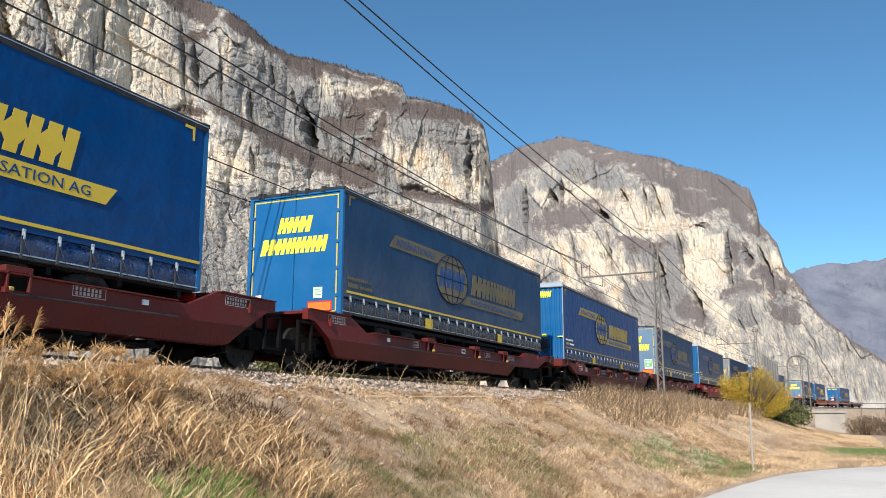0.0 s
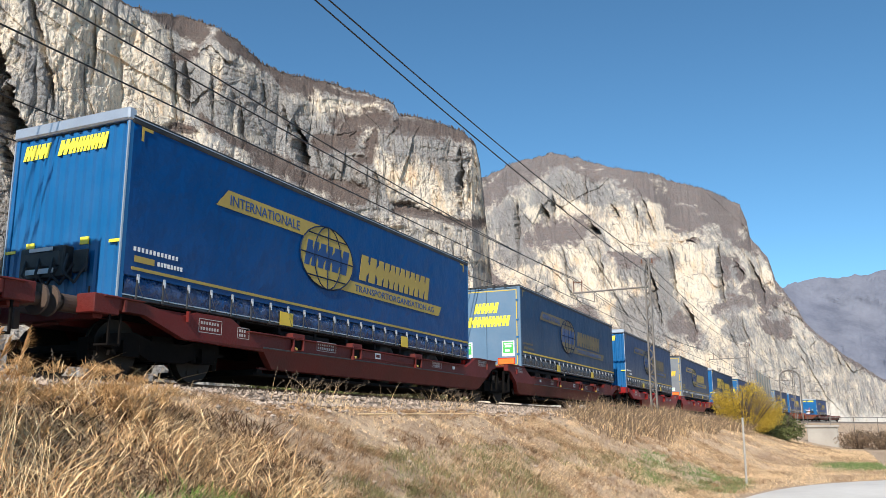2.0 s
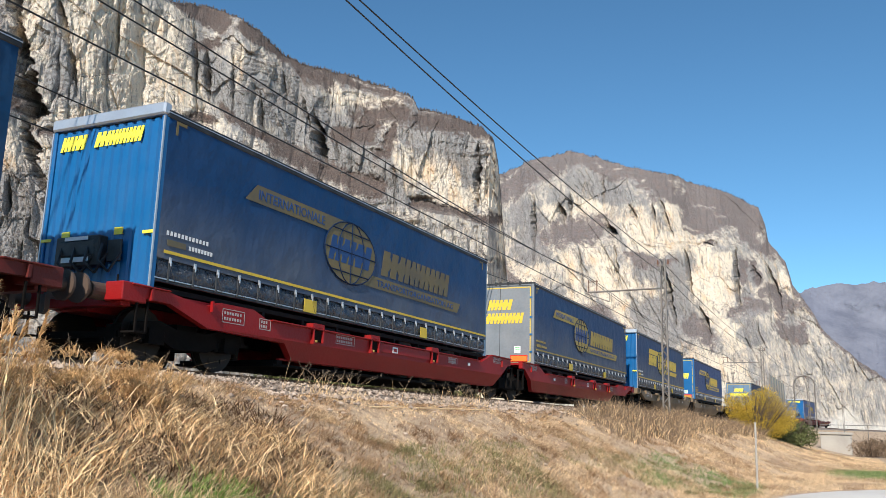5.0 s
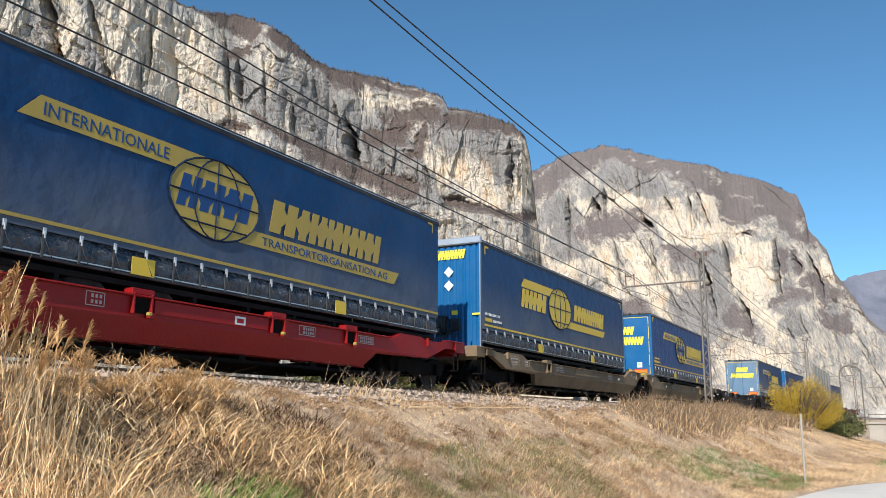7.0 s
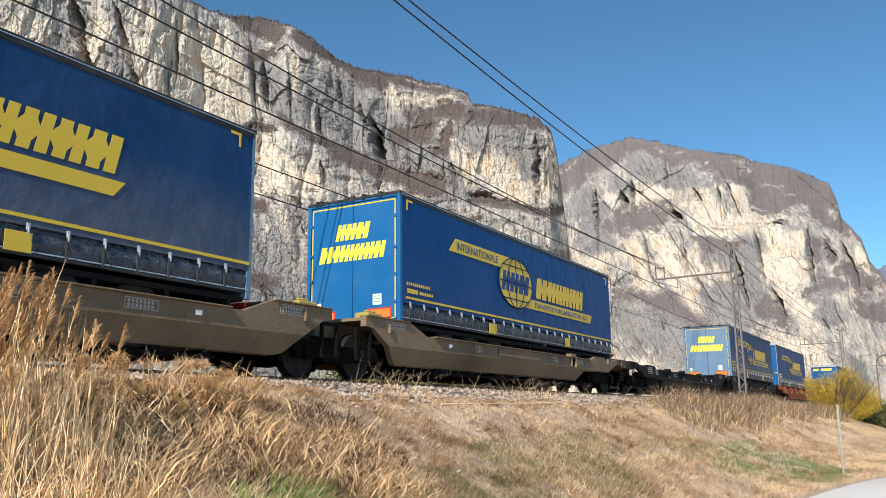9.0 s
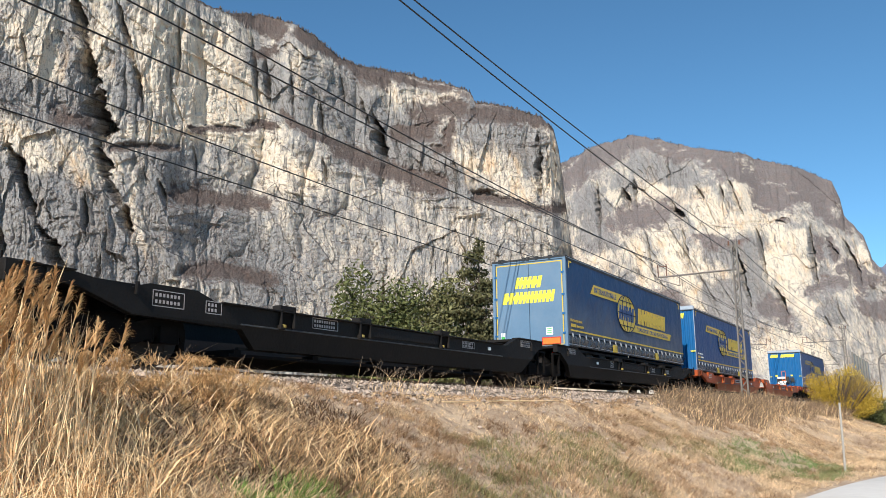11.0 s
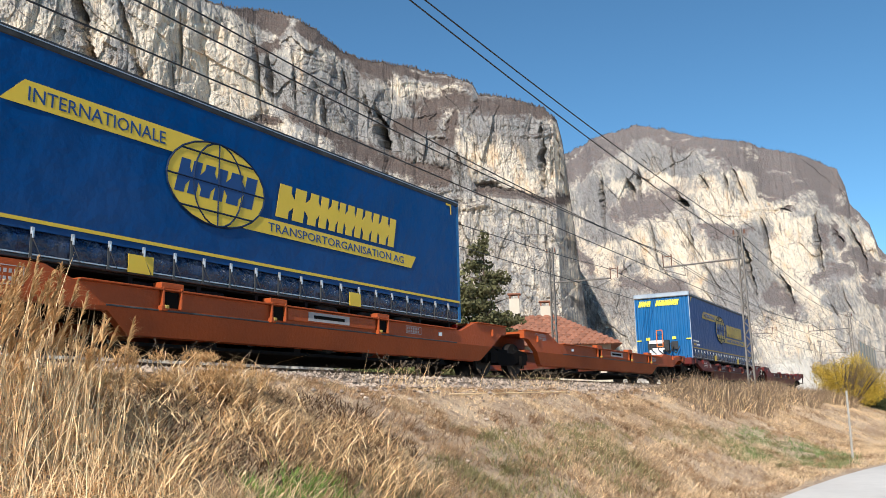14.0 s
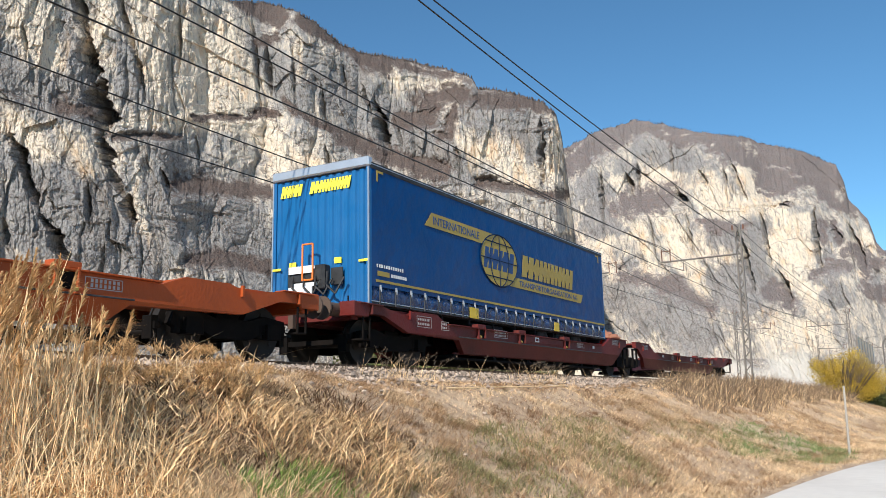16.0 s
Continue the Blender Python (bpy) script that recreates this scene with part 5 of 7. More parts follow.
def beam_outline(drop):
    top = [(0.5, 1.15), (1.35, 1.15), (2.0, 1.06), (2.3, 1.06), (2.6, 1.15), (3.5, 1.15), (3.95, 1.05 - drop), (14.2, 1.05 - drop), (14.9, 1.24), (16.55, 1.24)]
    low = [(16.55, 1.04), (16.3, 1.02), (15.75, 0.70), (15.35, 0.38), (15.2, 0.34), (4.9, 0.34), (4.5, 0.64), (2.3, 0.68), (1.4, 0.97), (0.5, 0.99)]
    return [(y - 8.55, z) for y, z in top + low]


def wheel_make():
    bm = bmesh.new()
    for s in (-1, 1):
        rod(bm, (s * 0.69, 0, 0), (s * 0.825, 0, 0), 0.455, sides=28)
        rod(bm, (s * 0.66, 0, 0), (s * 0.69, 0, 0), 0.485, sides=28)
        rod(bm, (s * 0.82, 0, 0), (s * 0.95, 0, 0), 0.13, sides=14)
        for k in range(6):
            a = k * math.pi / 3
            rod(bm, (s * 0.828, 0.3 * math.cos(a), 0.3 * math.sin(a)), (s * 0.84, 0.3 * math.cos(a), 0.3 * math.sin(a)), 0.05, sides=6)
    rod(bm, (-0.7, 0, 0), (0.7, 0, 0), 0.085, sides=12)
    return bm


def bogie_make():
    bm = bmesh.new()
    for s in (-1, 1):
        a, b = sorted((s * 0.93, s * 1.06))
        prism(bm, [(-1.3, 0.48), (-1.25, 0.66), (-0.75, 0.72), (-0.4, 0.62), (0.4, 0.62), (0.75, 0.72), (1.25, 0.66), (1.3, 0.48), (1.1, 0.40), (0.7, 0.42), (0.4, 0.30), (-0.4, 0.30), (-0.7, 0.42), (-1.1, 0.40)], "x", a, b)
        for y in (-0.9, 0.9):
            box(bm, *sorted((s * 0.96, s * 1.14)), y - 0.15, y + 0.15, 0.33, 0.58)
            for d in (-0.24, 0.24):
                rod(bm, (s * 1.0, y + d, 0.34), (s * 1.0, y + d, 0.56), 0.07, sides=10)
        for y in (-1.42, 1.42):
            box(bm, *sorted((s * 0.66, s * 0.86)), y - 0.06, y + 0.06, 0.25, 0.6)
    box(bm, -0.95, 0.95, -0.25, 0.25, 0.45, 0.72)
    for y in (-1.4, 1.4):
        box(bm, -0.9, 0.9, y - 0.05, y + 0.05, 0.4, 0.5)
    return bm


WHEELSETS = []


def pocket_wagon(label, mat, plates, joint_bogie, way):
    """Half of an articulated pocket wagon: the outer end at -y, the joint at +y."""
    drop = 0.10 if mat == "wagon_brown" else 0.05
    tuck = 0.5 if mat == "wagon_olive" else 0.3
    posts = (-3.0,) if mat == "wagon_olive" else (-3.0, -0.7, 2.4)
    w = new("pocket_wagon")
    tagged(w, label, "railway wagon", group="wagons of the train")
    for s in (-1, 1):
        a, b = sorted((s * 1.20, s * 1.335))
        bm = prism(bmesh.new(), beam_outline(drop), "x", a, b)
        bmesh.ops.bisect_plane(bm, geom=bm.verts[:] + bm.edges[:] + bm.faces[:], plane_co=(0, 0, 0.70), plane_no=(0, 0, 1))
        # the lower web leans inwards
        for v in bm.verts:
            if v.co.z < 0.69 and -4.4 < v.co.y < 6.9:
                v.co.x -= s * tuck * (0.70 - v.co.z)
        part("side_beam", bm, mat, w)
        a, b = sorted((s * 1.12, s * 1.40))
        part("top_flange", boxes((a, b, -4.55, 5.35, 1.052 - drop, 1.078 - drop), bevel=0.006), mat, w)
        if mat in ("wagon_brown", "wagon_black", "wagon_orange"):
            part("side_pipe", rods(((s * 1.35, -4.1, 0.71), (s * 1.35, 5.4, 0.71), 0.014), sides=6), "strap", w)
        a, b = sorted((s * 1.15, s * 1.385))
        part("end_flange", boxes((a, b, -8, -7.2, 1.152, 1.173), bevel=0.005), mat, w)
        part("end_flange", boxes((a, b, 6.4, 7.98, 1.242, 1.263), bevel=0.005), mat, w)
        a, b = sorted((s * (1.15 - 0.36 * tuck), s * (1.22 - 0.36 * tuck)))
        part("lower_flange", boxes((a, b, -3.9, 6.6, 0.33, 0.37)), mat, w)
        for y in posts:
            part("stanchion", boxes((*sorted((s * 1.335, s * 1.40)), y - 0.19, y - 0.15, 0.74, 1.10 - drop), (*sorted((s * 1.335, s * 1.40)), y + 0.15, y + 0.19, 0.74, 1.10 - drop), (*sorted((s * 1.20, s * 1.385)), y - 0.21, y + 0.21, 1.082 - drop, 1.17 - drop), (*sorted((s * 1.335, s * 1.42)), y - 0.22, y - 0.10, 0.70, 0.78), bevel=0.008), mat, w)
        for y in posts:
            # a near-black plate on the web stands for the shade between the posts
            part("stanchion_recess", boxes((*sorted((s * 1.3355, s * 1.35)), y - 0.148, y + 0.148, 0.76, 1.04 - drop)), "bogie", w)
            part("lock_knob", boxes((*sorted((s * 1.36, s * 1.43)), y - 0.16, y - 0.08, 0.73, 0.79), bevel=0.015), "yellow_dull", w)
        for y in (-7.6, -6.2, 7.2):
            part("web_rib", boxes((*sorted((s * 1.335, s * 1.39)), y - 0.02, y + 0.02, 0.96, 1.14)), mat, w)
        part("buffer", rods(((s * 0.88, -8.05, 1.04), (s * 0.88, -8.4, 1.04), 0.135), ((s * 0.88, -8.4, 1.04), (s * 0.88, -8.55, 1.04), 0.10), ((s * 0.88, -8.55, 1.04), (s * 0.88, -8.59, 1.04), 0.23), sides=18), "buffer_steel", w)
        part("end_step", boxes((*sorted((s * 1.05, s * 1.33)), -7.85, -7.6, 0.45, 0.48), (*sorted((s * 1.30, s * 1.33)), -7.85, -7.82, 0.48, 0.92), (*sorted((s * 1.30, s * 1.33)), -7.63, -7.6, 0.48, 0.92)), "bogie", w)
        part("corner_block", boxes((*sorted((s * 0.98, s * 1.345)), -8.17, -7.67, 0.90, 1.19), bevel=0.015), mat, w)
    part("headstock", boxes((-1.2, 1.2, -8.05, -7.85, 0.84, 1.14), bevel=0.01), mat, w)
    part("end_platform", boxes((-1.2, 1.2, -7.85, -5.0, 1.07, 1.13), (-0.3, 0.3, -7.85, -5.0, 0.8, 1.1)), mat, w)
    part("joint_platform", boxes((-1.2, 1.2, 6.2, 8.0, 1.16, 1.22), (-0.4, 0.4, 6.0, 8.45, 0.86, 1.16)), mat, w)
    part("kingpin_rest", boxes((-0.5, 0.5, -5.6, -5.2, 1.16, 1.2), (-0.45, 0.45, -7.3, -6.6, 1.16, 1.22)), "bogie", w)
    part("pocket_floor", boxes((-1.2, 1.2, -4.2, 5.2, 0.20, 0.25)), "bogie", w)
    for y in (-4.0, -2.0, 0.0, 2.0, 4.0, 5.0):
        shared("cross_member", "cross_member", lambda: boxes((-1.2, 1.2, -0.08, 0.08, 0.25, 0.32)), "bogie", w, (0, y, 0))
    part("hook", boxes((-0.04, 0.04, -8.4, -8.05, 0.95, 1.08), (-0.06, 0.06, -8.45, -8.35, 0.7, 1.0)), "buffer_steel", w)
    bm = rods(*[((1.15, -8.1, 1.3), (1.15, -8.1, 1.02), 0.015)] , sides=6)
    part("lever", bm, "bogie", w)
    if mat == "wagon_olive":
        for s in (-1, 1):
            part("trestle_head", boxes((*sorted((s * 0.85, s * 1.2)), 7.2, 7.75, 1.225, 1.36), (*sorted((s * 0.95, s * 1.1)), 7.3, 7.6, 1.36, 1.42), bevel=0.03), "yellow_dull", w, "yellow trestle head")
    for s in (-1, 1):
        if mat != "wagon_orange":
            part("step_frame", boxes((*sorted((s * 1.24, s * 1.30)), 7.75, 7.81, 0.35, 1.0), (*sorted((s * 1.24, s * 1.30)), 8.2, 8.26, 0.35, 1.0), (*sorted((s * 1.24, s * 1.30)), 7.81, 8.2, 0.35, 0.40), (*sorted((s * 1.24, s * 1.30)), 7.81, 8.2, 0.95, 1.0)), "bogie", w)
        part("brake_lever", boxes((*sorted((s * 1.34, s * 1.37)), 4.6, 4.72, 0.82, 0.9)), "white", w)
        part("web_panel", boxes((*sorted((s * 1.336, s * 1.362)), -0.45, 2.15, 0.78, 1.045 - drop), bevel=0.008), mat, w)
    for s in (-1, 1):
        q = sorted((s * 1.3625, s * 1.366))
        r = sorted((s * 1.366, s * 1.369))
        if mat in ("wagon_brown", "wagon_red"):
            part("sign_plate", boxes((*q, 0.15, 0.41, 0.805, 0.955 - drop * 0.2)), "white", w, "small white square sign")
            part("sign_mark", boxes((*r, 0.20, 0.36, 0.835, 0.92 - drop * 0.2)), mat, w)
        elif mat == "wagon_orange":
            part("sign_plate", boxes((*q, 0.1, 1.3, 0.81, 0.97)), "stencil", w, "pale sign strip")
            part("sign_mark", boxes((*r, 0.25, 1.15, 0.86, 0.92)), "bogie", w)
    # code panels with unreadable lines
    face = sorted((way * 1.3352, way * 1.338))
    for y, z, ww, hh in plates[2:4] if mat == "wagon_orange" else plates:
        tagged(part("code_panel", boxes((*face, y - ww / 2, y + ww / 2, z + hh / 2 - 0.012, z + hh / 2), (*face, y - ww / 2, y + ww / 2, z - hh / 2, z - hh / 2 + 0.012), (*face, y - ww / 2, y - ww / 2 + 0.012, z - hh / 2, z + hh / 2), (*face, y + ww / 2 - 0.012, y + ww / 2, z - hh / 2, z + hh / 2), *[(*face, y - ww / 2 + 0.05 + k * 0.07, y - ww / 2 + 0.09 + k * 0.07, z + dz - 0.025, z + dz + 0.025) for k in range(int((ww - 0.08) / 0.07)) for dz in (-hh / 5, hh / 5)]), "stencil", w, "white stencilled panel"), kind="stuff")
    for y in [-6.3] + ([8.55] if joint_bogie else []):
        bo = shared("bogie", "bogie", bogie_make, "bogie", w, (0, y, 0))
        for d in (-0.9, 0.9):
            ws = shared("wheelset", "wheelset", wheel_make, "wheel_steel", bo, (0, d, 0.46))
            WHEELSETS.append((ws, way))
    return w


# trailers: distance of the near end along the line at the start, and looks
TRAILERS = []
for s0, front, curtain, yellow, skirt, variant, stickers, label in (
    (-2.58, True, "curtain_clean", "yellow", "skirt_blue", "full", False, "clean dark blue curtain-side trailer with yellow banner"),
    (15.5, False, "curtain_dusty", "yellow_faded", "skirt_grey", "full", False, "dusty blue curtain-side trailer with faded yellow banner and bright doors"),
    (31.85, True, "curtain_clean", "yellow_dull", "skirt_blue", "full", False, "clean blue trailer with a bright ribbed front wall"),
    (50.15, False, "curtain_dusty", "yellow_faded", "skirt_grey", "full", True, "dusty blue trailer with green labels on its doors"),
    (66.45, True, "curtain_dull", "yellow_faded", "skirt_grey", "full", False, "dull blue curtain-side trailer with a ribbed front wall"),
    (84.4, False, "curtain_dull", "yellow_dull", "skirt_grey", "full", False, "dusty blue trailer on a bright red wagon"),
    (100.4, True, "curtain_dull", "yellow", "skirt_grey", "plain", False, "blue trailer with a bare yellow banner and globe"),
    (118.6, False, "curtain_clean", "yellow", "skirt_grey", "full", False, "deep blue trailer on an olive wagon"),
    (152.2, False, "curtain_dull", "yellow", "skirt_grey", "full", False, "deep blue curtain-side trailer on a black wagon"),
    (168.2, True, "curtain_clean", "yellow", "skirt_navy", "full", False, "blue trailer with a ribbed front wall on an orange wagon"),
    (203.0, True, "curtain_clean", "yellow_dull", "skirt_blue", "full", False, "bright blue trailer near the end of the train"),
):
    ob = semi_trailer(label, front, curtain, yellow, skirt, variant, len(TRAILERS) + 3, stickers)
    TRAILERS.append((ob, s0 + 6.8))
for z in (3.28, 2.9):
    part("placard", prism(bmesh.new(), [(0.15, z), (0.3, z - 0.15), (0.45, z), (0.3, z + 0.15)], "y", -6.822, -6.804), "white", TRAILERS[6][0], "white diamond placard")
last_trailer = TRAILERS[-1][0]
part("grab_handle", rods(((-0.25, -7.06, 1.75), (-0.25, -7.06, 2.5), 0.02), ((0.02, -7.06, 1.75), (0.02, -7.06, 2.5), 0.02), ((-0.25, -7.06, 2.5), (0.02, -7.06, 2.5), 0.02), ((-0.25, -7.06, 1.75), (0.02, -7.06, 1.75), 0.02)), "orange", last_trailer, "orange tubular grab handle")
part("white_panel", boxes((-0.62, 0.0, -7.06, -7.03, 1.4, 1.62), (-0.62, 0.0, -7.06, -7.03, 1.9, 2.05)), "white", last_trailer)

PLATES_A = [(-1.9, 0.9, 0.75, 0.2), (-4.7, 0.92, 0.34, 0.2), (3.6, 0.88, 0.6, 0.16), (-5.6, 0.95, 0.6, 0.24), (6.9, 1.12, 0.7, 0.17)]
PLATES_B = [(-1.6, 0.88, 0.5, 0.18), (3.2, 0.88, 0.32, 0.2), (6.9, 1.12, 0.7, 0.17), (-3.6, 0.88, 0.6, 0.16)]
WAGONS = []
for s0, mat, label in (
    (-3.48, "wagon_brown", "dark red-brown pocket wagon, grimy, with white stencilling"),
    (30.95, "wagon_brown", "dark red-brown pocket wagon, grimy, with white stencilling"),
    (65.45, "wagon_red", "bright red pocket wagon with white stencilled panels"),
    (99.6, "wagon_olive", "weathered olive-brown pocket wagon"),
    (133.5, "wagon_black", "dirty black pocket wagon"),
    (167.5, "wagon_orange", "rusty orange pocket wagon, partly empty"),
    (202.0, "wagon_brown", "dark red-brown pocket wagon at the end of the train"),
):
    first = pocket_wagon(label, mat, PLATES_A, True, 1)
    WAGONS.append((first, s0 + 8.55, 0.0))
    second = pocket_wagon(label, mat, PLATES_B, False, -1)
    WAGONS.append((second, s0 + 8.55 + WAGON_LEN, 180.0))

# ---- plants ----
def blades(name, label, mat, base, height, lean, width, seed, segs=3, droop=0.6, category="grass", parent=None, kind="stuff"):
    """Grass blades as tapering strips that bend over. base: places; height: metres; lean: how far tips swing out, as a share of the height."""
    rng = np.random.default_rng(seed)
    n = len(base)
    turn = rng.uniform(0, 2 * np.pi, n) if np.ndim(lean) < 2 else lean[:, 1]
    swing = lean[:, 0] if np.ndim(lean) == 2 else lean
    dx, dy = np.cos(turn), np.sin(turn)
    face = rng.uniform(0, 2 * np.pi, n)
    wx, wy = np.cos(face), np.sin(face)
    V = np.zeros((n, segs * 2 + 1, 3))
    for k in range(segs + 1):
        f = k / segs
        out = swing * height * (0.35 * f + 0.65 * f * f)
        up = height * (f - droop * swing * 0.5 * f * f * f)
        p = base + np.stack([dx * out, dy * out, up], -1)
        w = width * (1 - 0.75 * f)
        if k < segs:
            V[:, 2 * k] = p + np.stack([wx * w, wy * w, 0 * w], -1)
            V[:, 2 * k + 1] = p - np.stack([wx * w, wy * w, 0 * w], -1)
        else:
            V[:, 2 * k] = p
    m = segs * 2 + 1
    tri = []
    for k in range(segs - 1):
        a = 2 * k
        tri += [(a, a + 1, a + 3), (a, a + 3, a + 2)]
    tri.append((2 * segs - 2, 2 * segs - 1, 2 * segs))
    F = np.array(tri)[None] + m * np.arange(n)[:, None, None]
    ob = fast_mesh(name, V.reshape(-1, 3), F.reshape(-1, 3), mat, parent=parent)
    if label:
        tagged(ob, label, category, kind=kind)
    return ob


def scatter(rng, n, x0, x1, y0, y1, near=1.0):
    """Places on the ground, thicker towards the near end of the stretch."""
    x = rng.uniform(x0, x1, n)
    y = y0 + (y1 - y0) * rng.random(n) ** near
    return np.stack([x, y, ground_z(x, y)], -1)


def keep(p, mask):
    return p[mask]


def near_tuft(p):
    """The clearing round the green tufts on the bank."""
    return ((p[:, 0] + 4.85) / 0.42) ** 2 + ((p[:, 1] - 5.5) / 1.15) ** 2 < 1


def patches(p, spots, wobble, seed):
    """How deep a place lies inside any of some ragged oval patches."""
    g = np.full(len(p), -1.0)
    for x, y, rx, ry in spots:
        g = np.maximum(g, 1 - ((p[:, 0] - x) / rx) ** 2 - ((p[:, 1] - y) / ry) ** 2)
    return g + wobble * vnoise(p[:, 0] * 2.3, p[:, 1] * 2.3, seed)


def off_road(p, gap=0.15):
    return p[p[:, 0] < road_edge(p[:, 1]) - gap]


def green_patch(p):
    """How green the turf is at a place: a few damp patches on the lower bank."""
    return patches(p, ((-4.0, 22.0, 0.9, 3.2), (-3.4, 24.6, 0.9, 3.4), (-2.7, 23.6, 0.6, 2.4), (-4.6, 24.4, 0.5, 1.8), (0.5, 37, 1.5, 4)), 0.35, 77)


def olive_patch(p):
    """Where the turf is still olive green between the straw."""
    return patches(p, ((-5.0, 7.3, 0.3, 0.5), (-4.75, 8.4, 0.4, 0.8), (-5.2, 11.3, 0.6, 1.5), (-4.5, 10.0, 0.4, 0.7), (-5.3, 14.0, 0.45, 1.5), (-4.4, 12.6, 0.55, 1.2), (-4.6, 10.1, 0.4, 0.6), (-5.2, 13.0, 0.5, 1.1), (-5.0, 18.5, 0.6, 1.6)), 0.5, 78)


def brown_patch(p):
    """Where the grass has rotted brown."""
    return patches(p, ((-4.3, 12.9, 0.55, 1.0), (-6.1, 12.5, 0.4, 1.1), (-6.1, 14.7, 0.35, 1.0), (-6.3, 10.1, 0.35, 0.8), (-5.6, 16.5, 0.4, 1.2), (-4.56, 9.9, 0.3, 0.5), (-5.7, 9.0, 0.5, 0.7), (-5.9, 19, 0.4, 1.6)), 0.6, 79)


def bank_grass():
    rng = np.random.default_rng(21)
    p = off_road(scatter(rng, 285000, -8.2, 1.5, 4.5, 60, 2.0))
    d = p[:, 0] - line_x(p[:, 1])
    p = keep(p, (d > 3.0 + 0.5 * rng.random(len(p))) & (vnoise(p[:, 0] * 1.8, p[:, 1] * 1.8, 5) + rng.uniform(-0.9, 0.9, len(p)) > -0.55))
    d = p[:, 0] - line_x(p[:, 1])
    pick = rng.random(len(p))
    green = green_patch(p) - 0.9 * rng.random(len(p)) > -0.15
    olive = ~green & (olive_patch(p) > 0.05) & (pick < 0.8)
    rest = ~green & ~olive
    size = (1 + 0.5 * vnoise(p[:, 0] * 0.9, p[:, 1] * 0.9, 8)) * (0.55 + 0.45 * step(4.6, 6.4, d))
    brown = np.maximum(brown_patch(p) > 0.1, vnoise(p[:, 0] * 1.1, p[:, 1] * 0.8, 14) > 0.15)
    dark = pick > np.where(brown, 0.40, 0.88)
    pale = ~dark & (pick > np.where(brown, 0.28, 0.56))
    for mask, name, label, mat, lo, hi, w, flat in (
        (rest & ~dark & ~pale, "dry_grass", "short matted beige grass on the bank", "straw_mat", 0.04, 0.14, 0.0046, 1.0),
        (rest & dark, "withered_grass", "short withered brown grass on the bank", "straw_dark", 0.04, 0.16, 0.0046, 1.0),
        (rest & pale, "bleached_grass", "bleached pale grass stalks on the bank", "straw_pale", 0.04, 0.17, 0.004, 0.9),
        (green, "green_grass", "fresh green grass patches low on the bank", "grass_green", 0.05, 0.17, 0.005, 0.4),
        (olive, "olive_grass", "olive green turf showing between the straw", "grass_olive", 0.05, 0.15, 0.006, 0.5),
    ):
        q = p[mask]
        far = 1 + np.clip(q[:, 1] - 12, 0, 40) * 0.012
        h = rng.uniform(lo, hi, len(q)) * size[mask] * np.where(near_tuft(q), 1.9, 1)
        blades(name, label, mat, q, h, rng.uniform(flat * 0.6, flat * 2.0, len(q)), np.full(len(q), w) * far, 3, segs=2)


def bank_clumps():
    """Hummocks of long matted grass that lie downhill, straw, rust brown and olive."""
    rng = np.random.default_rng(58)
    for count, k, name, label, mat, lo, hi, seed in (
        (620, 45, "straw_clumps", "matted straw-coloured clumps of grass on the bank", "straw_mat", 0.06, 0.19, 1),
        (620, 55, "rust_clumps", "matted rust-brown clumps of dead grass on the bank", "rust_straw", 0.05, 0.17, 2),
        (300, 50, "dark_clumps", "dark rotten clumps of grass on the bank", "straw_dark", 0.06, 0.15, 4),
        (330, 50, "olive_clumps", "olive green clumps of grass low on the bank", "grass_olive", 0.06, 0.16, 3),
    ):
        c = off_road(scatter(rng, count * 3, -8.0, -2.2, 6.5, 34, 1.6), 0.3)
        d = c[:, 0] - line_x(c[:, 1])
        damp = vnoise(c[:, 0] * 0.8, c[:, 1] * 0.5, 90 + seed)
        ok = (d > 3.6) & (damp > -0.05)
        if mat == "grass_olive":
            ok &= (d > 4.6) & (np.maximum(olive_patch(c), green_patch(c)) > -0.35)
        if mat == "straw_dark":
            ok &= brown_patch(c) > -0.5
        c = c[ok & ~near_tuft(c)][:count]
        n = len(c) * k
        spread_to = np.repeat(rng.uniform(0.03, 0.13, len(c)), k)
        q = np.repeat(c, k, 0) + np.stack([rng.normal(0, 1, n) * spread_to, rng.normal(0, 1, n) * spread_to * 1.3, np.zeros(n)], -1)
        q[:, 2] = ground_z(q[:, 0], q[:, 1])
        tall = np.repeat(rng.uniform(0.6, 1.25, len(c)), k)
        turn = np.repeat(rng.normal(0.1, 0.7, len(c)), k) + rng.normal(0, 0.8, n)
        far = 1 + np.clip(q[:, 1] - 10, 0, 40) * 0.02
        blades(name, label, mat, q, rng.uniform(lo, hi, n) * tall, np.stack([rng.uniform(0.5, 2.2, n), turn], -1), 0.0042 * far, 60 + seed, segs=3, droop=0.8)


def green_tufts():
    """Fresh tufts in the clearing below the heap."""
    rng = np.random.default_rng(44)
    for x, y, r in ((-4.95, 5.45, 0.10), (-4.97, 5.95, 0.13), (-4.97, 6.35, 0.12)):
        n = int(2600 * r)
        p = np.stack([rng.normal(x, r, n), rng.normal(y, r, n), np.zeros(n)], -1)
        p[:, 2] = ground_z(p[:, 0], p[:, 1])
        blades("green_tuft", "fresh green tuft of grass on the dry bank", "grass_fresh", p, rng.uniform(0.08, 0.22, n), rng.uniform(0.2, 1.1, n), np.full(n, 0.006), 45, segs=3, droop=0.7)


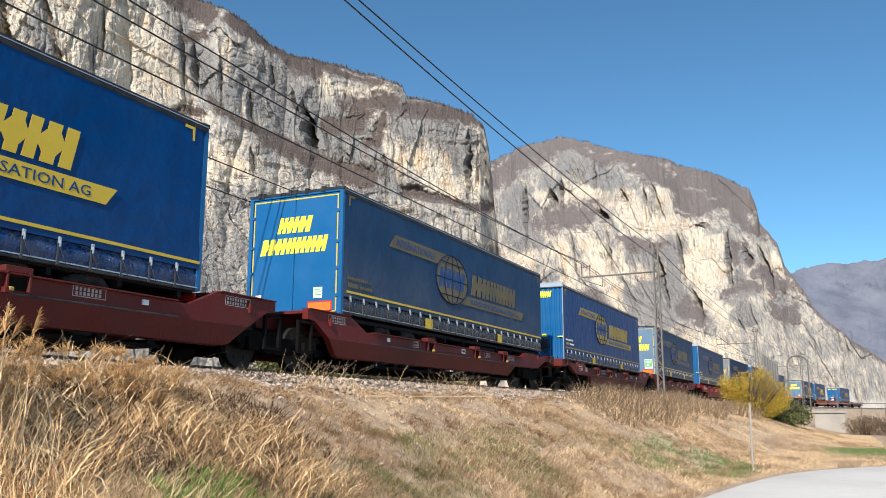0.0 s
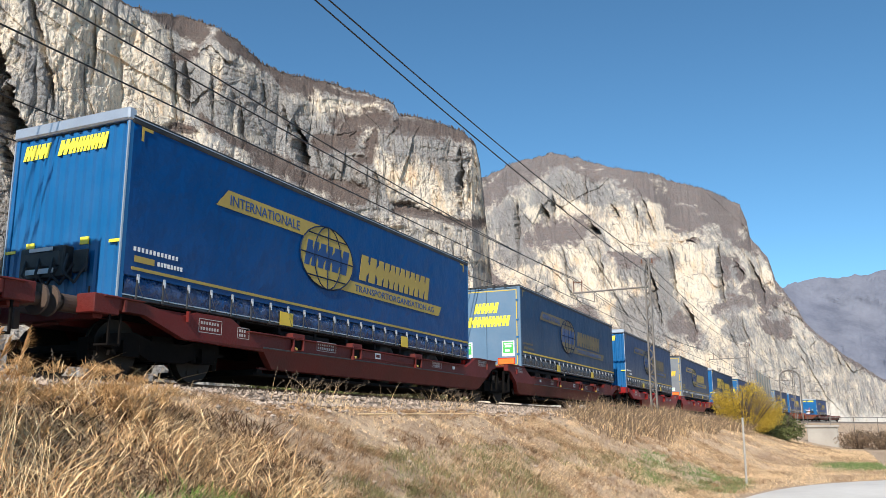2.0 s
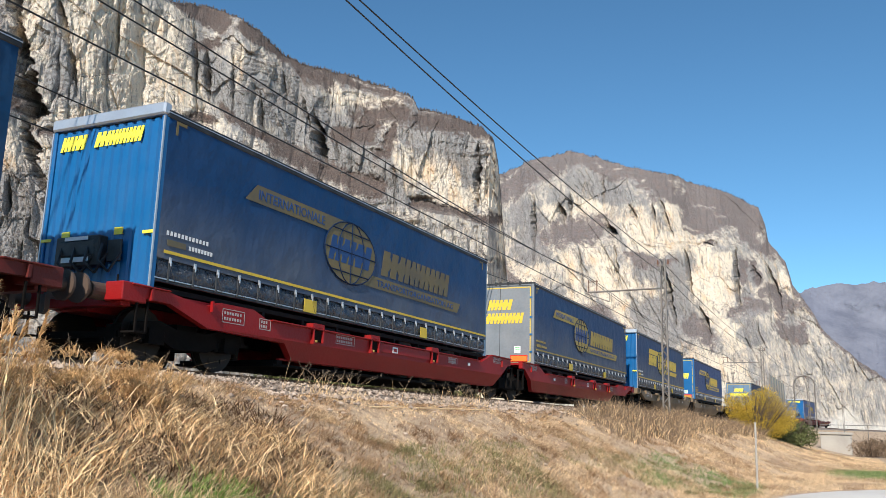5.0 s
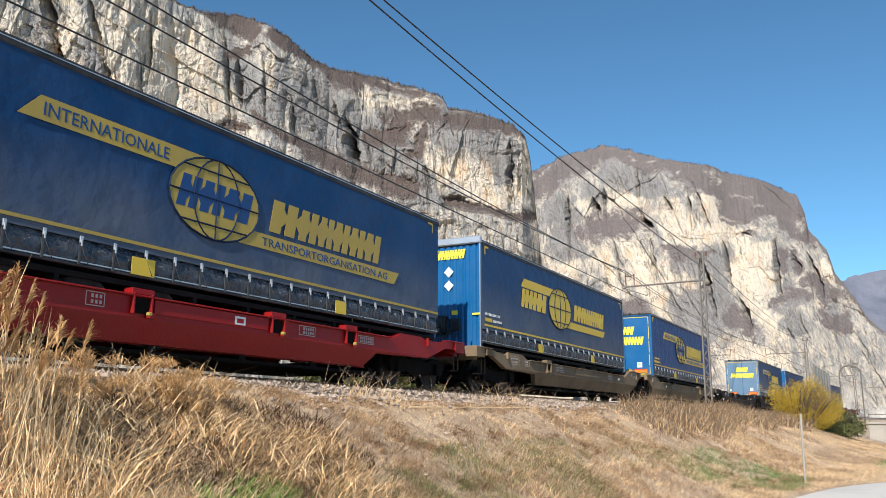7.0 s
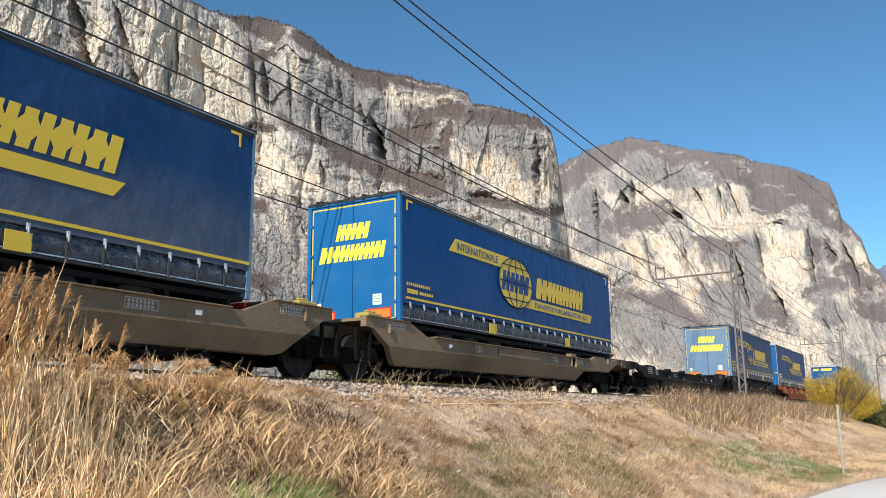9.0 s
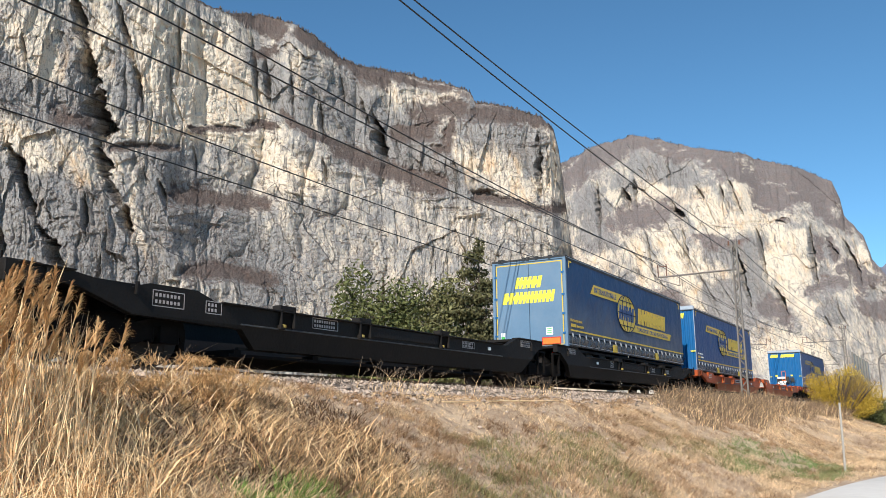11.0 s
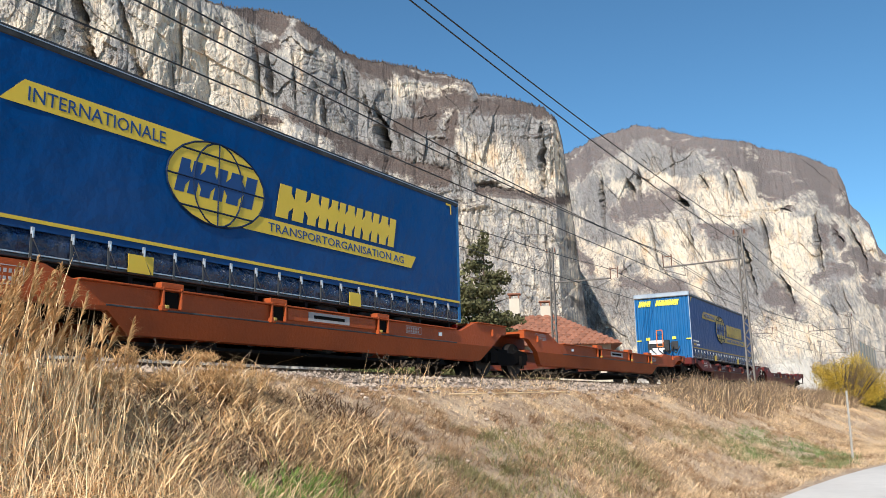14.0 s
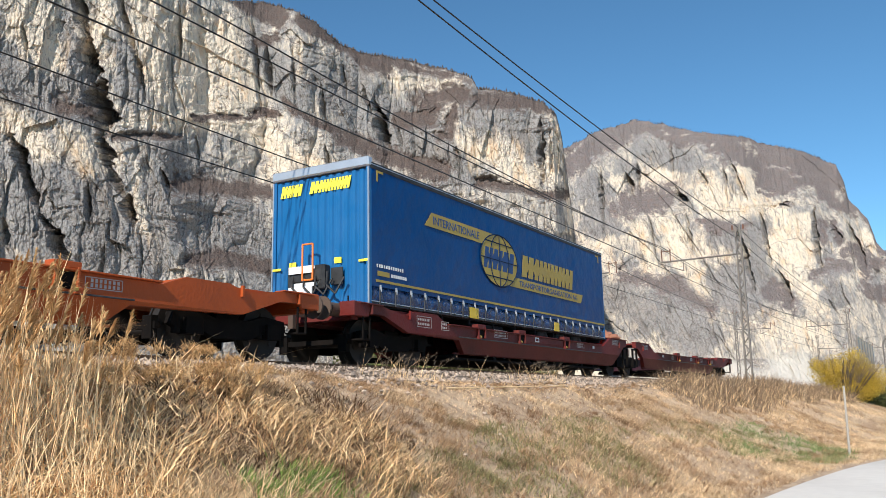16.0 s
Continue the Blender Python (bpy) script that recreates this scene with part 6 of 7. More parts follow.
def tangle():
    """The heap of long fallen grass at the top of the bank."""
    rng = np.random.default_rng(5)
    # the brown stalks are partly there to darken the shaded gaps
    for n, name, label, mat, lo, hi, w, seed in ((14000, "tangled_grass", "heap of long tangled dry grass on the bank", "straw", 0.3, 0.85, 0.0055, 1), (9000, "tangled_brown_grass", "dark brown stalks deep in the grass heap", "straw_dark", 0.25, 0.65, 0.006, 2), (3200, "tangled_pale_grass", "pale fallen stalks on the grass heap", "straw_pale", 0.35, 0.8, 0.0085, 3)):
        p = scatter(rng, n, -7.3, -4.3, 0.8, 8.6)
        edge = 8.0 + 0.6 * vnoise(p[:, 0] * 2, p[:, 0] * 0, 3) - 0.2 * np.abs(p[:, 0] + 5.2)
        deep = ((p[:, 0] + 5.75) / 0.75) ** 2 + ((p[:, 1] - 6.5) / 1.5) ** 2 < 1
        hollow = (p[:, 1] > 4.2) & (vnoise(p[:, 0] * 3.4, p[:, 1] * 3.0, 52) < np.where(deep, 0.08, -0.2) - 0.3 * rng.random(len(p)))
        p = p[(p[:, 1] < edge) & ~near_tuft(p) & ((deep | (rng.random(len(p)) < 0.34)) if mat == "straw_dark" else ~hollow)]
        clump = 0.50 + 0.42 * vnoise(p[:, 0] * 1.9, p[:, 1] * 1.9, 9)
        clump *= 0.55 + 0.45 * step(-4.4, -5.4, p[:, 0])
        clump *= 1 - 0.62 * step(-5.4, -6.2, p[:, 0])
        swing = rng.uniform(0.4, 2.4, len(p))
        turn = rng.uniform(0, 6.283, len(p))
        blades(name, label, mat, p, rng.uniform(lo, hi, len(p)) * np.maximum(clump, 0.14), np.stack([swing, turn], -1), np.full(len(p), w), seed, segs=4, droop=0.8)
    # dark brown litter standing for the shade in the hollows of the heap
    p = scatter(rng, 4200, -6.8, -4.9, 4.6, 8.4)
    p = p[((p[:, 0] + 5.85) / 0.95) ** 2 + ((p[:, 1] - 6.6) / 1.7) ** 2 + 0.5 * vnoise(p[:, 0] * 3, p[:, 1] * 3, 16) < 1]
    blades("rotten_litter", "dark litter standing for shade in the hollows of the grass heap", "rotten", p, rng.uniform(0.06, 0.22, len(p)), rng.uniform(0.4, 2.0, len(p)), np.full(len(p), 0.007), 17, segs=3, droop=0.8)
    # crooked broken stalks lying across the heap
    n = 600
    p = scatter(rng, n, -7.0, -5.2, 1.2, 7.6)
    p[:, 2] += rng.uniform(0.03, 0.25, n)
    blades("broken_stalks", "bright broken stalks across the grass heap", "straw_pale", p, rng.uniform(0.1, 0.3, n), rng.uniform(0.8, 2.6, n), np.full(n, 0.0055), 13, segs=2, droop=0.1)
    # brown fluffy heads on the crest of the heap
    m, k = 64, 130
    c = scatter(rng, m, -6.9, -5.9, 4.0, 7.0)
    c[:, 2] += rng.uniform(0.06, 0.34, m)
    t = rng.uniform(0, 6.283, m)
    f = rng.random(m * k)
    q = np.repeat(c, k, 0) + np.stack([np.cos(np.repeat(t, k)) * 0.24 * f, np.sin(np.repeat(t, k)) * 0.24 * f, 0.05 * np.sin(3 * f)], -1) + rng.normal(0, 0.026, (m * k, 3))
    blades("fallen_plumes", "brown fluffy seed plumes lying on the grass heap", "plume", q, rng.uniform(0.03, 0.10, m * k), rng.uniform(0.3, 2.2, m * k), np.full(m * k, 0.0045), 14, segs=2, droop=0.9, category="reeds")


def reed_bed():
    rng = np.random.default_rng(8)
    n = 460
    p = scatter(rng, n, -6.5, -5.25, 2.5, 4.4)
    h = 0.58 + 0.75 * rng.random(n) ** 1.3
    turn = rng.normal(1.1, 0.8, n)
    swing = rng.uniform(0.03, 0.30, n)
    blades("reed_stems", "tall dry reed stems leaning over the bank", "straw_pale", p, h, np.stack([swing, turn], -1), np.full(n, 0.0055), 4, segs=5, droop=0.3, category="reeds")
    # shorter pale stems that stand close in front of them
    n2 = 1100
    p2 = scatter(rng, n2, -5.6, -4.15, 2.0, 4.9)
    p2 = p2[~near_tuft(p2)]
    blades("short_reed_stems", "short pale upright reed stems low on the bank", "straw_pale", p2, rng.uniform(0.25, 0.75, len(p2)) * (0.8 + 0.4 * vnoise(p2[:, 0] * 2, p2[:, 1] * 2, 33)), np.stack([rng.uniform(0.05, 0.6, len(p2)), rng.uniform(0, 6.283, len(p2))], -1), np.full(len(p2), 0.0042), 27, segs=4, droop=0.4, category="reeds")
    # narrow leaves on the stems
    m = 2
    f = rng.uniform(0.1, 0.6, (n, m))
    q = np.repeat(p, m, 0)
    fl = f.ravel()
    hh, tt, ss = np.repeat(h, m), np.repeat(turn, m), np.repeat(swing, m)
    out = ss * hh * (0.35 * fl + 0.65 * fl * fl)
    q = q + np.stack([np.cos(tt) * out, np.sin(tt) * out, hh * fl], -1)
    blades("reed_leaves", "dry narrow leaves on the reeds", "straw", q, rng.uniform(0.2, 0.45, n * m), rng.uniform(0.15, 0.7, n * m), np.full(n * m, 0.0055), 6, segs=3, droop=0.9, category="reeds")
    # feathery plumes on the longer stems
    tall = np.where((h > 0.85) & (rng.random(n) < 0.55))[0]
    k = 70
    fl = np.tile(np.linspace(0.82, 1.0, k), len(tall))
    hh, tt, ss = np.repeat(h[tall], k), np.repeat(turn[tall], k), np.repeat(swing[tall], k)
    out = ss * hh * (0.35 * fl + 0.65 * fl * fl)
    q = np.repeat(p[tall], k, 0) + np.stack([np.cos(tt) * out, np.sin(tt) * out, hh * (fl - 0.15 * ss * fl ** 3)], -1)
    ln = 0.13 * (1.15 - (fl - 0.82) / 0.20) * rng.uniform(0.5, 1.2, len(fl))
    blades("reed_plumes", "feathery tan plumes on the reeds", "plume", q, ln, np.stack([rng.uniform(0.4, 1.3, len(fl)), tt + rng.normal(0, 0.5, len(fl))], -1), np.full(len(fl), 0.005), 7, segs=2, droop=0.8, category="reeds")
    # dense undergrowth of dry blades below the reeds
    n = 9000
    p = scatter(rng, n, -5.2, -3.4, 1.6, 6.4)
    p = p[~near_tuft(p)]
    n = len(p)
    blades("reed_litter", "dense dry undergrowth below the reeds", "straw", p, rng.uniform(0.12, 0.5, n) * (0.6 + 0.4 * vnoise(p[:, 0] * 3, p[:, 1] * 3, 4)), rng.uniform(0.3, 1.8, n), np.full(n, 0.006), 15, segs=3, category="grass")


def shoulder_weeds():
    """Seeding weeds and pale tufts along the stones."""
    rng = np.random.default_rng(12)
    spots = [(8.4, 1), (11.7, 3), (12.3, 5), (12.8, 3), (15.3, 1), (17.5, 5), (18.2, 5), (18.8, 2), (22.0, 1), (25, 2), (6.8, 2)]
    P, T, Hs = [], [], []
    for y, k in spots:
        for _ in range(k * 7):
            yy = y + rng.normal(0, 0.20)
            xx = TRACK_X + rng.uniform(2.5, 3.4)
            z = np.interp(xx - TRACK_X, [2.3, 2.7, 3.1, 3.7], [2.1, 1.98, 1.88, 1.86])
            P.append((xx, yy, z))
            T.append((rng.uniform(0.2, 1.1), rng.normal(1.6, 1.3)))
            Hs.append(rng.uniform(0.22, 0.62))
    P, T, Hs = np.array(P), np.array(T), np.array(Hs)
    blades("shoulder_stalks", "thin dry weed stalks along the track stones", "straw", P, Hs, T, np.full(len(P), 0.0032), 2, segs=4, droop=0.5, category="weeds")
    k = 14
    fl = np.tile(np.linspace(0.75, 1.0, k), len(P))
    hh, ss, tt = np.repeat(Hs, k), np.repeat(T[:, 0], k), np.repeat(T[:, 1], k)
    out = ss * hh * (0.35 * fl + 0.65 * fl * fl)
    q = np.repeat(P, k, 0) + np.stack([np.cos(tt) * out, np.sin(tt) * out, hh * (fl - 0.25 * ss * fl ** 3)], -1)
    blades("seed_heads", "small dark seed heads on the weeds", "seed_head", q, rng.uniform(0.02, 0.05, len(q)), rng.uniform(0.3, 1.2, len(q)), np.full(len(q), 0.006), 9, segs=2, category="weeds")
    c = np.concatenate([rng.normal((TRACK_X + 3.3, y, 0), (0.16, 0.16, 0), (k * 7, 3)) for y, k in spots])
    c[:, 2] = ground_z(c[:, 0], c[:, 1])
    blades("pale_tufts", "pale straw tufts beside the track stones", "straw_pale", c, rng.uniform(0.10, 0.34, len(c)), rng.uniform(0.3, 1.5, len(c)), np.full(len(c), 0.0035), 10, segs=3, category="grass")
    # darker weeds close under the train
    n = 1500
    c = np.stack([TRACK_X + rng.uniform(1.6, 2.6, n), rng.uniform(7, 34, n), np.full(n, 2.15)], -1)
    c = c[vnoise(c[:, 1] * 0.8, c[:, 1] * 0, 41) > -0.1]
    blades("track_weeds", "low dead weeds at the edge of the track", "seed_head", c, rng.uniform(0.06, 0.26, len(c)), rng.uniform(0.2, 1.2, len(c)), np.full(len(c), 0.006), 11, segs=2, category="weeds")


def tall_weeds():
    """A belt of tall brown weeds near the first mast."""
    rng = np.random.default_rng(31)
    for n, name, label, mat, lo, hi, w, seed in ((22000, "weed_belt", "belt of tall dry brown weeds on the bank", "twig", 0.4, 1.05, 0.008, 1), (4200, "weed_belt_straw", "pale straw among the tall brown weeds", "straw", 0.35, 0.95, 0.009, 2), (2600, "weed_belt_pale", "pale stalks among the tall weeds", "straw_pale", 0.4, 0.8, 0.009, 3)):
        p = scatter(rng, n, -8.2, -3.0, 23, 48)
        d = p[:, 0] - line_x(p[:, 1])
        lim = 5.6 + 0.05 * (p[:, 1] - 26) + 0.9 * vnoise(p[:, 1] * 0.5, p[:, 1] * 0, 6)
        fade = step(23, 29, p[:, 1])
        ok = (d > 2.9) & (d < lim)
        p, d, fade = p[ok], d[ok], fade[ok]
        clump = 0.75 + 0.4 * vnoise(p[:, 0] * 0.9, p[:, 1] * 0.9, 19)
        blades(name, label, mat, p, rng.uniform(lo, hi, len(p)) * clump * (0.3 + 0.7 * fade), rng.uniform(0.1, 1.5, len(p)), np.full(len(p), w), seed, segs=3, droop=0.5, category="weeds")


def leaf_cloud(rng, n, lobes, size, flat=0.5):
    """Leaf quads spread through lobes of (x, y, z, rx, ry, rz), thicker near their skins."""
    lobes = np.array(lobes, float)
    wts = lobes[:, 3] * lobes[:, 4] * lobes[:, 5]
    pick = rng.choice(len(lobes), n, p=wts / wts.sum())
    d = rng.normal(size=(n, 3))
    d /= np.linalg.norm(d, axis=1)[:, None]
    r = rng.random(n) ** 0.45
    r *= 1 + 0.22 * vnoise(d[:, 0] * 3 + pick * 5, d[:, 2] * 3 + d[:, 1] * 2, 3)
    c = lobes[pick, :3] + d * r[:, None] * lobes[pick, 3:]
    a = rng.normal(size=(n, 3))
    a /= np.linalg.norm(a, axis=1)[:, None]
    b = np.cross(a, rng.normal(size=(n, 3)))
    b /= np.linalg.norm(b, axis=1)[:, None]
    s = size * rng.uniform(0.6, 1.4, n)[:, None]
    V = np.stack([c - a * s, c + b * s * flat, c + a * s, c - b * s * flat], 1)
    F = np.arange(4 * n).reshape(n, 4)
    return V.reshape(-1, 3), F


def shrub(label, lobes, leaf, count, size, seed, branches, height, spread):
    """A bush: branching stems and a leafy crown, standing at the ground below its middle."""
    rng = np.random.default_rng(seed)
    cx, cy = np.mean([l[0] for l in lobes]), np.mean([l[1] for l in lobes])
    base = float(ground_z(cx, cy))
    t = new("bush")
    t.location = (cx, cy, base)
    tagged(t, label, "bush")
    bm = bmesh.new()
    for k in range(branches):
        a, f = rng.uniform(0, 6.28), rng.uniform(0.3, 1)
        p = Vector((0.15 * math.cos(a), 0.15 * math.sin(a), -0.1))
        q = Vector((spread * 0.5 * f * math.cos(a), spread * 0.5 * f * math.sin(a), height * 0.5))
        r = q + Vector((spread * 0.35 * f * math.cos(a + 0.4), spread * 0.35 * f * math.sin(a + 0.4), height * 0.42))
        rod(bm, p, q, 0.035, 0.02, sides=5)
        rod(bm, q, r, 0.02, 0.006, sides=5)
        for j in range(3):
            s = q.lerp(r, rng.random())
            rod(bm, s, s + Vector(rng.normal(0, 0.3, 3)) + Vector((0, 0, 0.3)), 0.008, 0.003, sides=4)
    part("branchwork", bm, "bark", t)
    V, F = leaf_cloud(rng, count, lobes, size)
    V = V - np.array([cx, cy, base])
    ob = fast_mesh("crown", V, F, leaf, parent=t)
    return t


def tree(label, x, y, base, height, lobes, leaf, count, size, seed, category="tree"):
    rng = np.random.default_rng(seed)
    t = new("tree")
    t.location = (x, y, base)
    tagged(t, label, category)
    bm = bmesh.new()
    rod(bm, (0, 0, -0.3), (0.1, 0, height * 0.5), 0.22, 0.13, sides=9)
    rod(bm, (0.1, 0, height * 0.5), (0, 0.1, height * 0.93), 0.13, 0.03, sides=7)
    for k in range(16):
        z = height * rng.uniform(0.2, 0.85)
        a = rng.uniform(0, 6.28)
        l = height * 0.32 * (1.1 - z / height)
        rod(bm, (0, 0, z), (l * math.cos(a), l * math.sin(a), z + 0.3 * l), 0.05, 0.012, sides=5)
    part("trunk", bm, "bark", t)
    V, F = leaf_cloud(rng, count, lobes, size)
    fast_mesh("crown", V, F, leaf, parent=t)
    return t


bank_grass()
bank_clumps()
green_tufts()
tangle()
reed_bed()
shoulder_weeds()
tall_weeds()
shrub("bright yellow autumn bush on the bank", [(-5.2, 48, 2.75, 0.9, 1.1, 0.8), (-4.2, 49.5, 2.9, 1.1, 1.2, 0.95), (-3.3, 50, 2.4, 0.9, 1.1, 0.75), (-4.9, 48.3, 2.0, 1.1, 1.0, 0.6), (-3.9, 49.3, 1.8, 1.2, 1.0, 0.6), (-5.7, 47.6, 3.1, 0.35, 0.4, 0.45), (-4.0, 49.4, 3.7, 0.4, 0.4, 0.4)], "leaf_yellow", 26000, 0.032, 3, 60, 2.2, 2.4)
shrub("dark green shrub beside the yellow bush", [(-4.0, 52.6, 1.75, 0.9, 1.0, 0.75), (-3.1, 53.2, 1.6, 1.0, 0.9, 0.8), (-2.4, 53.6, 1.35, 0.8, 0.9, 0.65), (-3.4, 52.4, 1.1, 1.3, 0.9, 0.6)], "leaf_green", 8500, 0.06, 4, 16, 1.6, 1.9)
for k, (x, y) in enumerate(((0.9, 64), (2.4, 63), (3.9, 65), (5.6, 64), (7.4, 66), (9.5, 67))):
    shrub("bare brown brushwood beyond the road bend", [(x, y, 0.5, 1.1, 1.0, 0.75), (x + 0.6, y + 0.4, 0.7, 0.8, 0.8, 0.6)], "twig", 2600, 0.06, 40 + k, 16, 1.2, 1.6)
tree("broad dark green evergreen tree behind the tracks", -24.6, 36.0, 0.9, 8.6, [(-0.6, 0, 4.6, 2.4, 2.4, 2.4), (0.9, 0.5, 6.0, 1.7, 1.7, 1.9), (-1.6, -0.3, 6.6, 1.2, 1.3, 2.1), (-0.5, 0.6, 2.6, 3.0, 2.6, 1.6), (2.4, 0, 3.4, 1.8, 1.8, 1.9)], "leaf_green", 16000, 0.11, 61)
tree("leafy olive-green tree behind the tracks", -22.2, 37.6, 0.9, 8.0, [(0, 0, 4.8, 1.9, 1.9, 2.3), (0.6, 0.3, 6.6, 1.2, 1.2, 1.4), (-1.2, 0.2, 3.4, 1.8, 1.8, 1.6), (1.2, 0, 2.6, 1.8, 1.8, 1.4)], "leaf_olive", 12000, 0.11, 63)
tree("slender cedar with drooping dark branches", -20.2, 38.4, 0.9, 9.6, [(0.5 * math.sin(k * 2.1), 0.5 * math.cos(k * 1.7), 2.2 + k * 0.72, 2.2 - k * 0.17, 2.2 - k * 0.17, 0.42) for k in range(10)] + [(0.1, 0, 9.3, 0.35, 0.35, 0.6)], "leaf_conifer", 16000, 0.11, 62)
for k, (x, y) in enumerate(((-27.6, 33.0), (-29.5, 30.5), (-19.2, 41.0))):
    shrub("leafy green shrub behind the tracks", [(x, y, 2.0, 1.5, 1.5, 1.2), (x + 0.8, y + 0.6, 2.6, 1.0, 1.0, 0.9)], "leaf_olive", 4500, 0.10, 70 + k, 12, 2.5, 2.2)

# ---- buildings and small structures ----
def farm_house():
    t = new("house")
    t.location = (-25.0, 53.5, 0.82)
    t.rotation_euler = (0, 0, radians(24))
    tagged(t, "farmhouse with a low red-brown tiled roof and two chimneys", "house")
    part("wall", boxes((-5.5, 5.5, -4.5, 4.5, -0.3, 4.6)), "plaster", t)
    for x in (-3.4, 0.0, 3.4):
        wv = part("window", boxes((x - 0.5, x + 0.5, -4.53, -4.48, 2.9, 4.1)), "black", t)
        part("frame", boxes((x - 0.56, x - 0.5, -4.56, -4.5, 2.84, 4.16), (x + 0.5, x + 0.56, -4.56, -4.5, 2.84, 4.16), (x - 0.5, x + 0.5, -4.56, -4.5, 4.1, 4.16), (x - 0.5, x + 0.5, -4.56, -4.5, 2.84, 2.9)), "white", wv)
    bm = bmesh.new()
    v = [bm.verts.new(c) for c in ((-6.2, -5.2, 4.5), (6.2, -5.2, 4.5), (6.2, 5.2, 4.5), (-6.2, 5.2, 4.5), (-2.2, 0, 6.9), (2.2, 0, 6.9))]
    for f in ((0, 1, 5, 4), (1, 2, 5), (2, 3, 4, 5), (3, 0, 4), (3, 2, 1, 0)):
        bm.faces.new([v[i] for i in f])
    roof = part("roof", bm, "roof_tile", t)
    tile = None
    for r in range(13):
        f = (r + 0.5) / 13
        y, z = -5.2 + 5.2 * f, 4.5 + 2.4 * f
        half = 6.2 - 4.0 * f
        nx = int(2 * half / 0.5)
        for c in range(nx):
            x = -half + (c + 0.5) * 2 * half / nx
            if tile is None:
                bm = bmesh.new()
                prism(bm, [(-0.23, 0.0), (-0.12, 0.06), (0.12, 0.06), (0.23, 0.0)], "y", -0.24, 0.24)
                tile = part("tile", bm, "roof_tile", roof)
                o = tile
            else:
                o = again(tile, roof, (0, 0, 0))
            o.location = (x, y, z + 0.02)
            o.rotation_euler = (math.atan2(2.4, 5.2), 0, 0)
    for x, y, top in ((-0.6, -1.2, 8.0), (1.5, 0.3, 7.6)):
        ch = part("chimney", boxes((x - 0.35, x + 0.35, y - 0.35, y + 0.35, 5.6, top), bevel=0.02), "plaster", t)
        part("chimney_cap", boxes((x - 0.45, x + 0.45, y - 0.45, y + 0.45, top + 0.28, top + 0.36), (x - 0.35, x - 0.25, y - 0.35, y + 0.35, top, top + 0.28), (x + 0.25, x + 0.35, y - 0.35, y + 0.35, top, top + 0.28)), "roof_tile", ch)


def abutment():
    t = new("bridge_parapet")
    tagged(t, "weathered pale concrete abutment with a pipe railing", "abutment")
    part("abutment_wall", boxes((-1.95, 0.05, 66, 67.2, -0.3, 1.42), bevel=0.04), "concrete", t)
    part("coping", boxes((-2.05, 0.15, 65.9, 67.3, 1.424, 1.6), bevel=0.03), "concrete", t)
    for x in np.arange(-1.9, 16, 1.5):
        part("railing_post", rods(((x, 67.1, -0.2), (x, 67.1, 2.15), 0.025), sides=6), "mast_steel", t)
    for h in (1.75, 2.1):
        part("railing_bar", rods(((-1.9, 67.1, h), (15.2, 67.1, h), 0.022), sides=6), "mast_steel", t)


def noise_barrier():
    t = new("noise_barrier")
    tagged(t, "tall row of greenish translucent barrier panels", "barrier")
    for k in range(6):
        y = 88 + k * 2.4
        x = float(line_x(np.array(y))) + 3.9
        part("panel", boxes((x - 0.04, x + 0.04, y + 0.08, y + 2.3, 2.6, 6.9 - 0.05 * k)), "glass_green", t)
        part("barrier_post", boxes((x - 0.08, x + 0.08, y - 0.07, y + 0.07, 0.3, 7.0 - 0.05 * k)), "mast_steel", t)


def signal_gantry():
    t = new("signal_gantry")
    tagged(t, "dark rounded steel gantry over the far track", "gantry")
    y = 131.0
    x0, x1 = -6.9, -4.2
    bm = bmesh.new()
    for dy in (-0.25, 0.25):
        pts = [(x0, 1.0)] + [((x0 + x1) / 2 + (x0 - x1) / 2 * math.cos(a), 8.2 + 1.1 * math.sin(a)) for a in np.linspace(0, math.pi, 9)] + [(x1, 1.0)]
        for a, b in zip(pts, pts[1:]):
            rod(bm, (a[0], y + dy, a[1]), (b[0], y + dy, b[1]), 0.09, sides=6)
    part("arch", bm, "mast_steel", t)
    bm = bmesh.new()
    for k in range(12):
        z = 1.5 + k * 0.58
        for x in (x0, x1):
            rod(bm, (x, y - 0.25, z), (x, y + 0.25, z + 0.58), 0.04, sides=5)
    part("bracing", bm, "mast_steel", t)


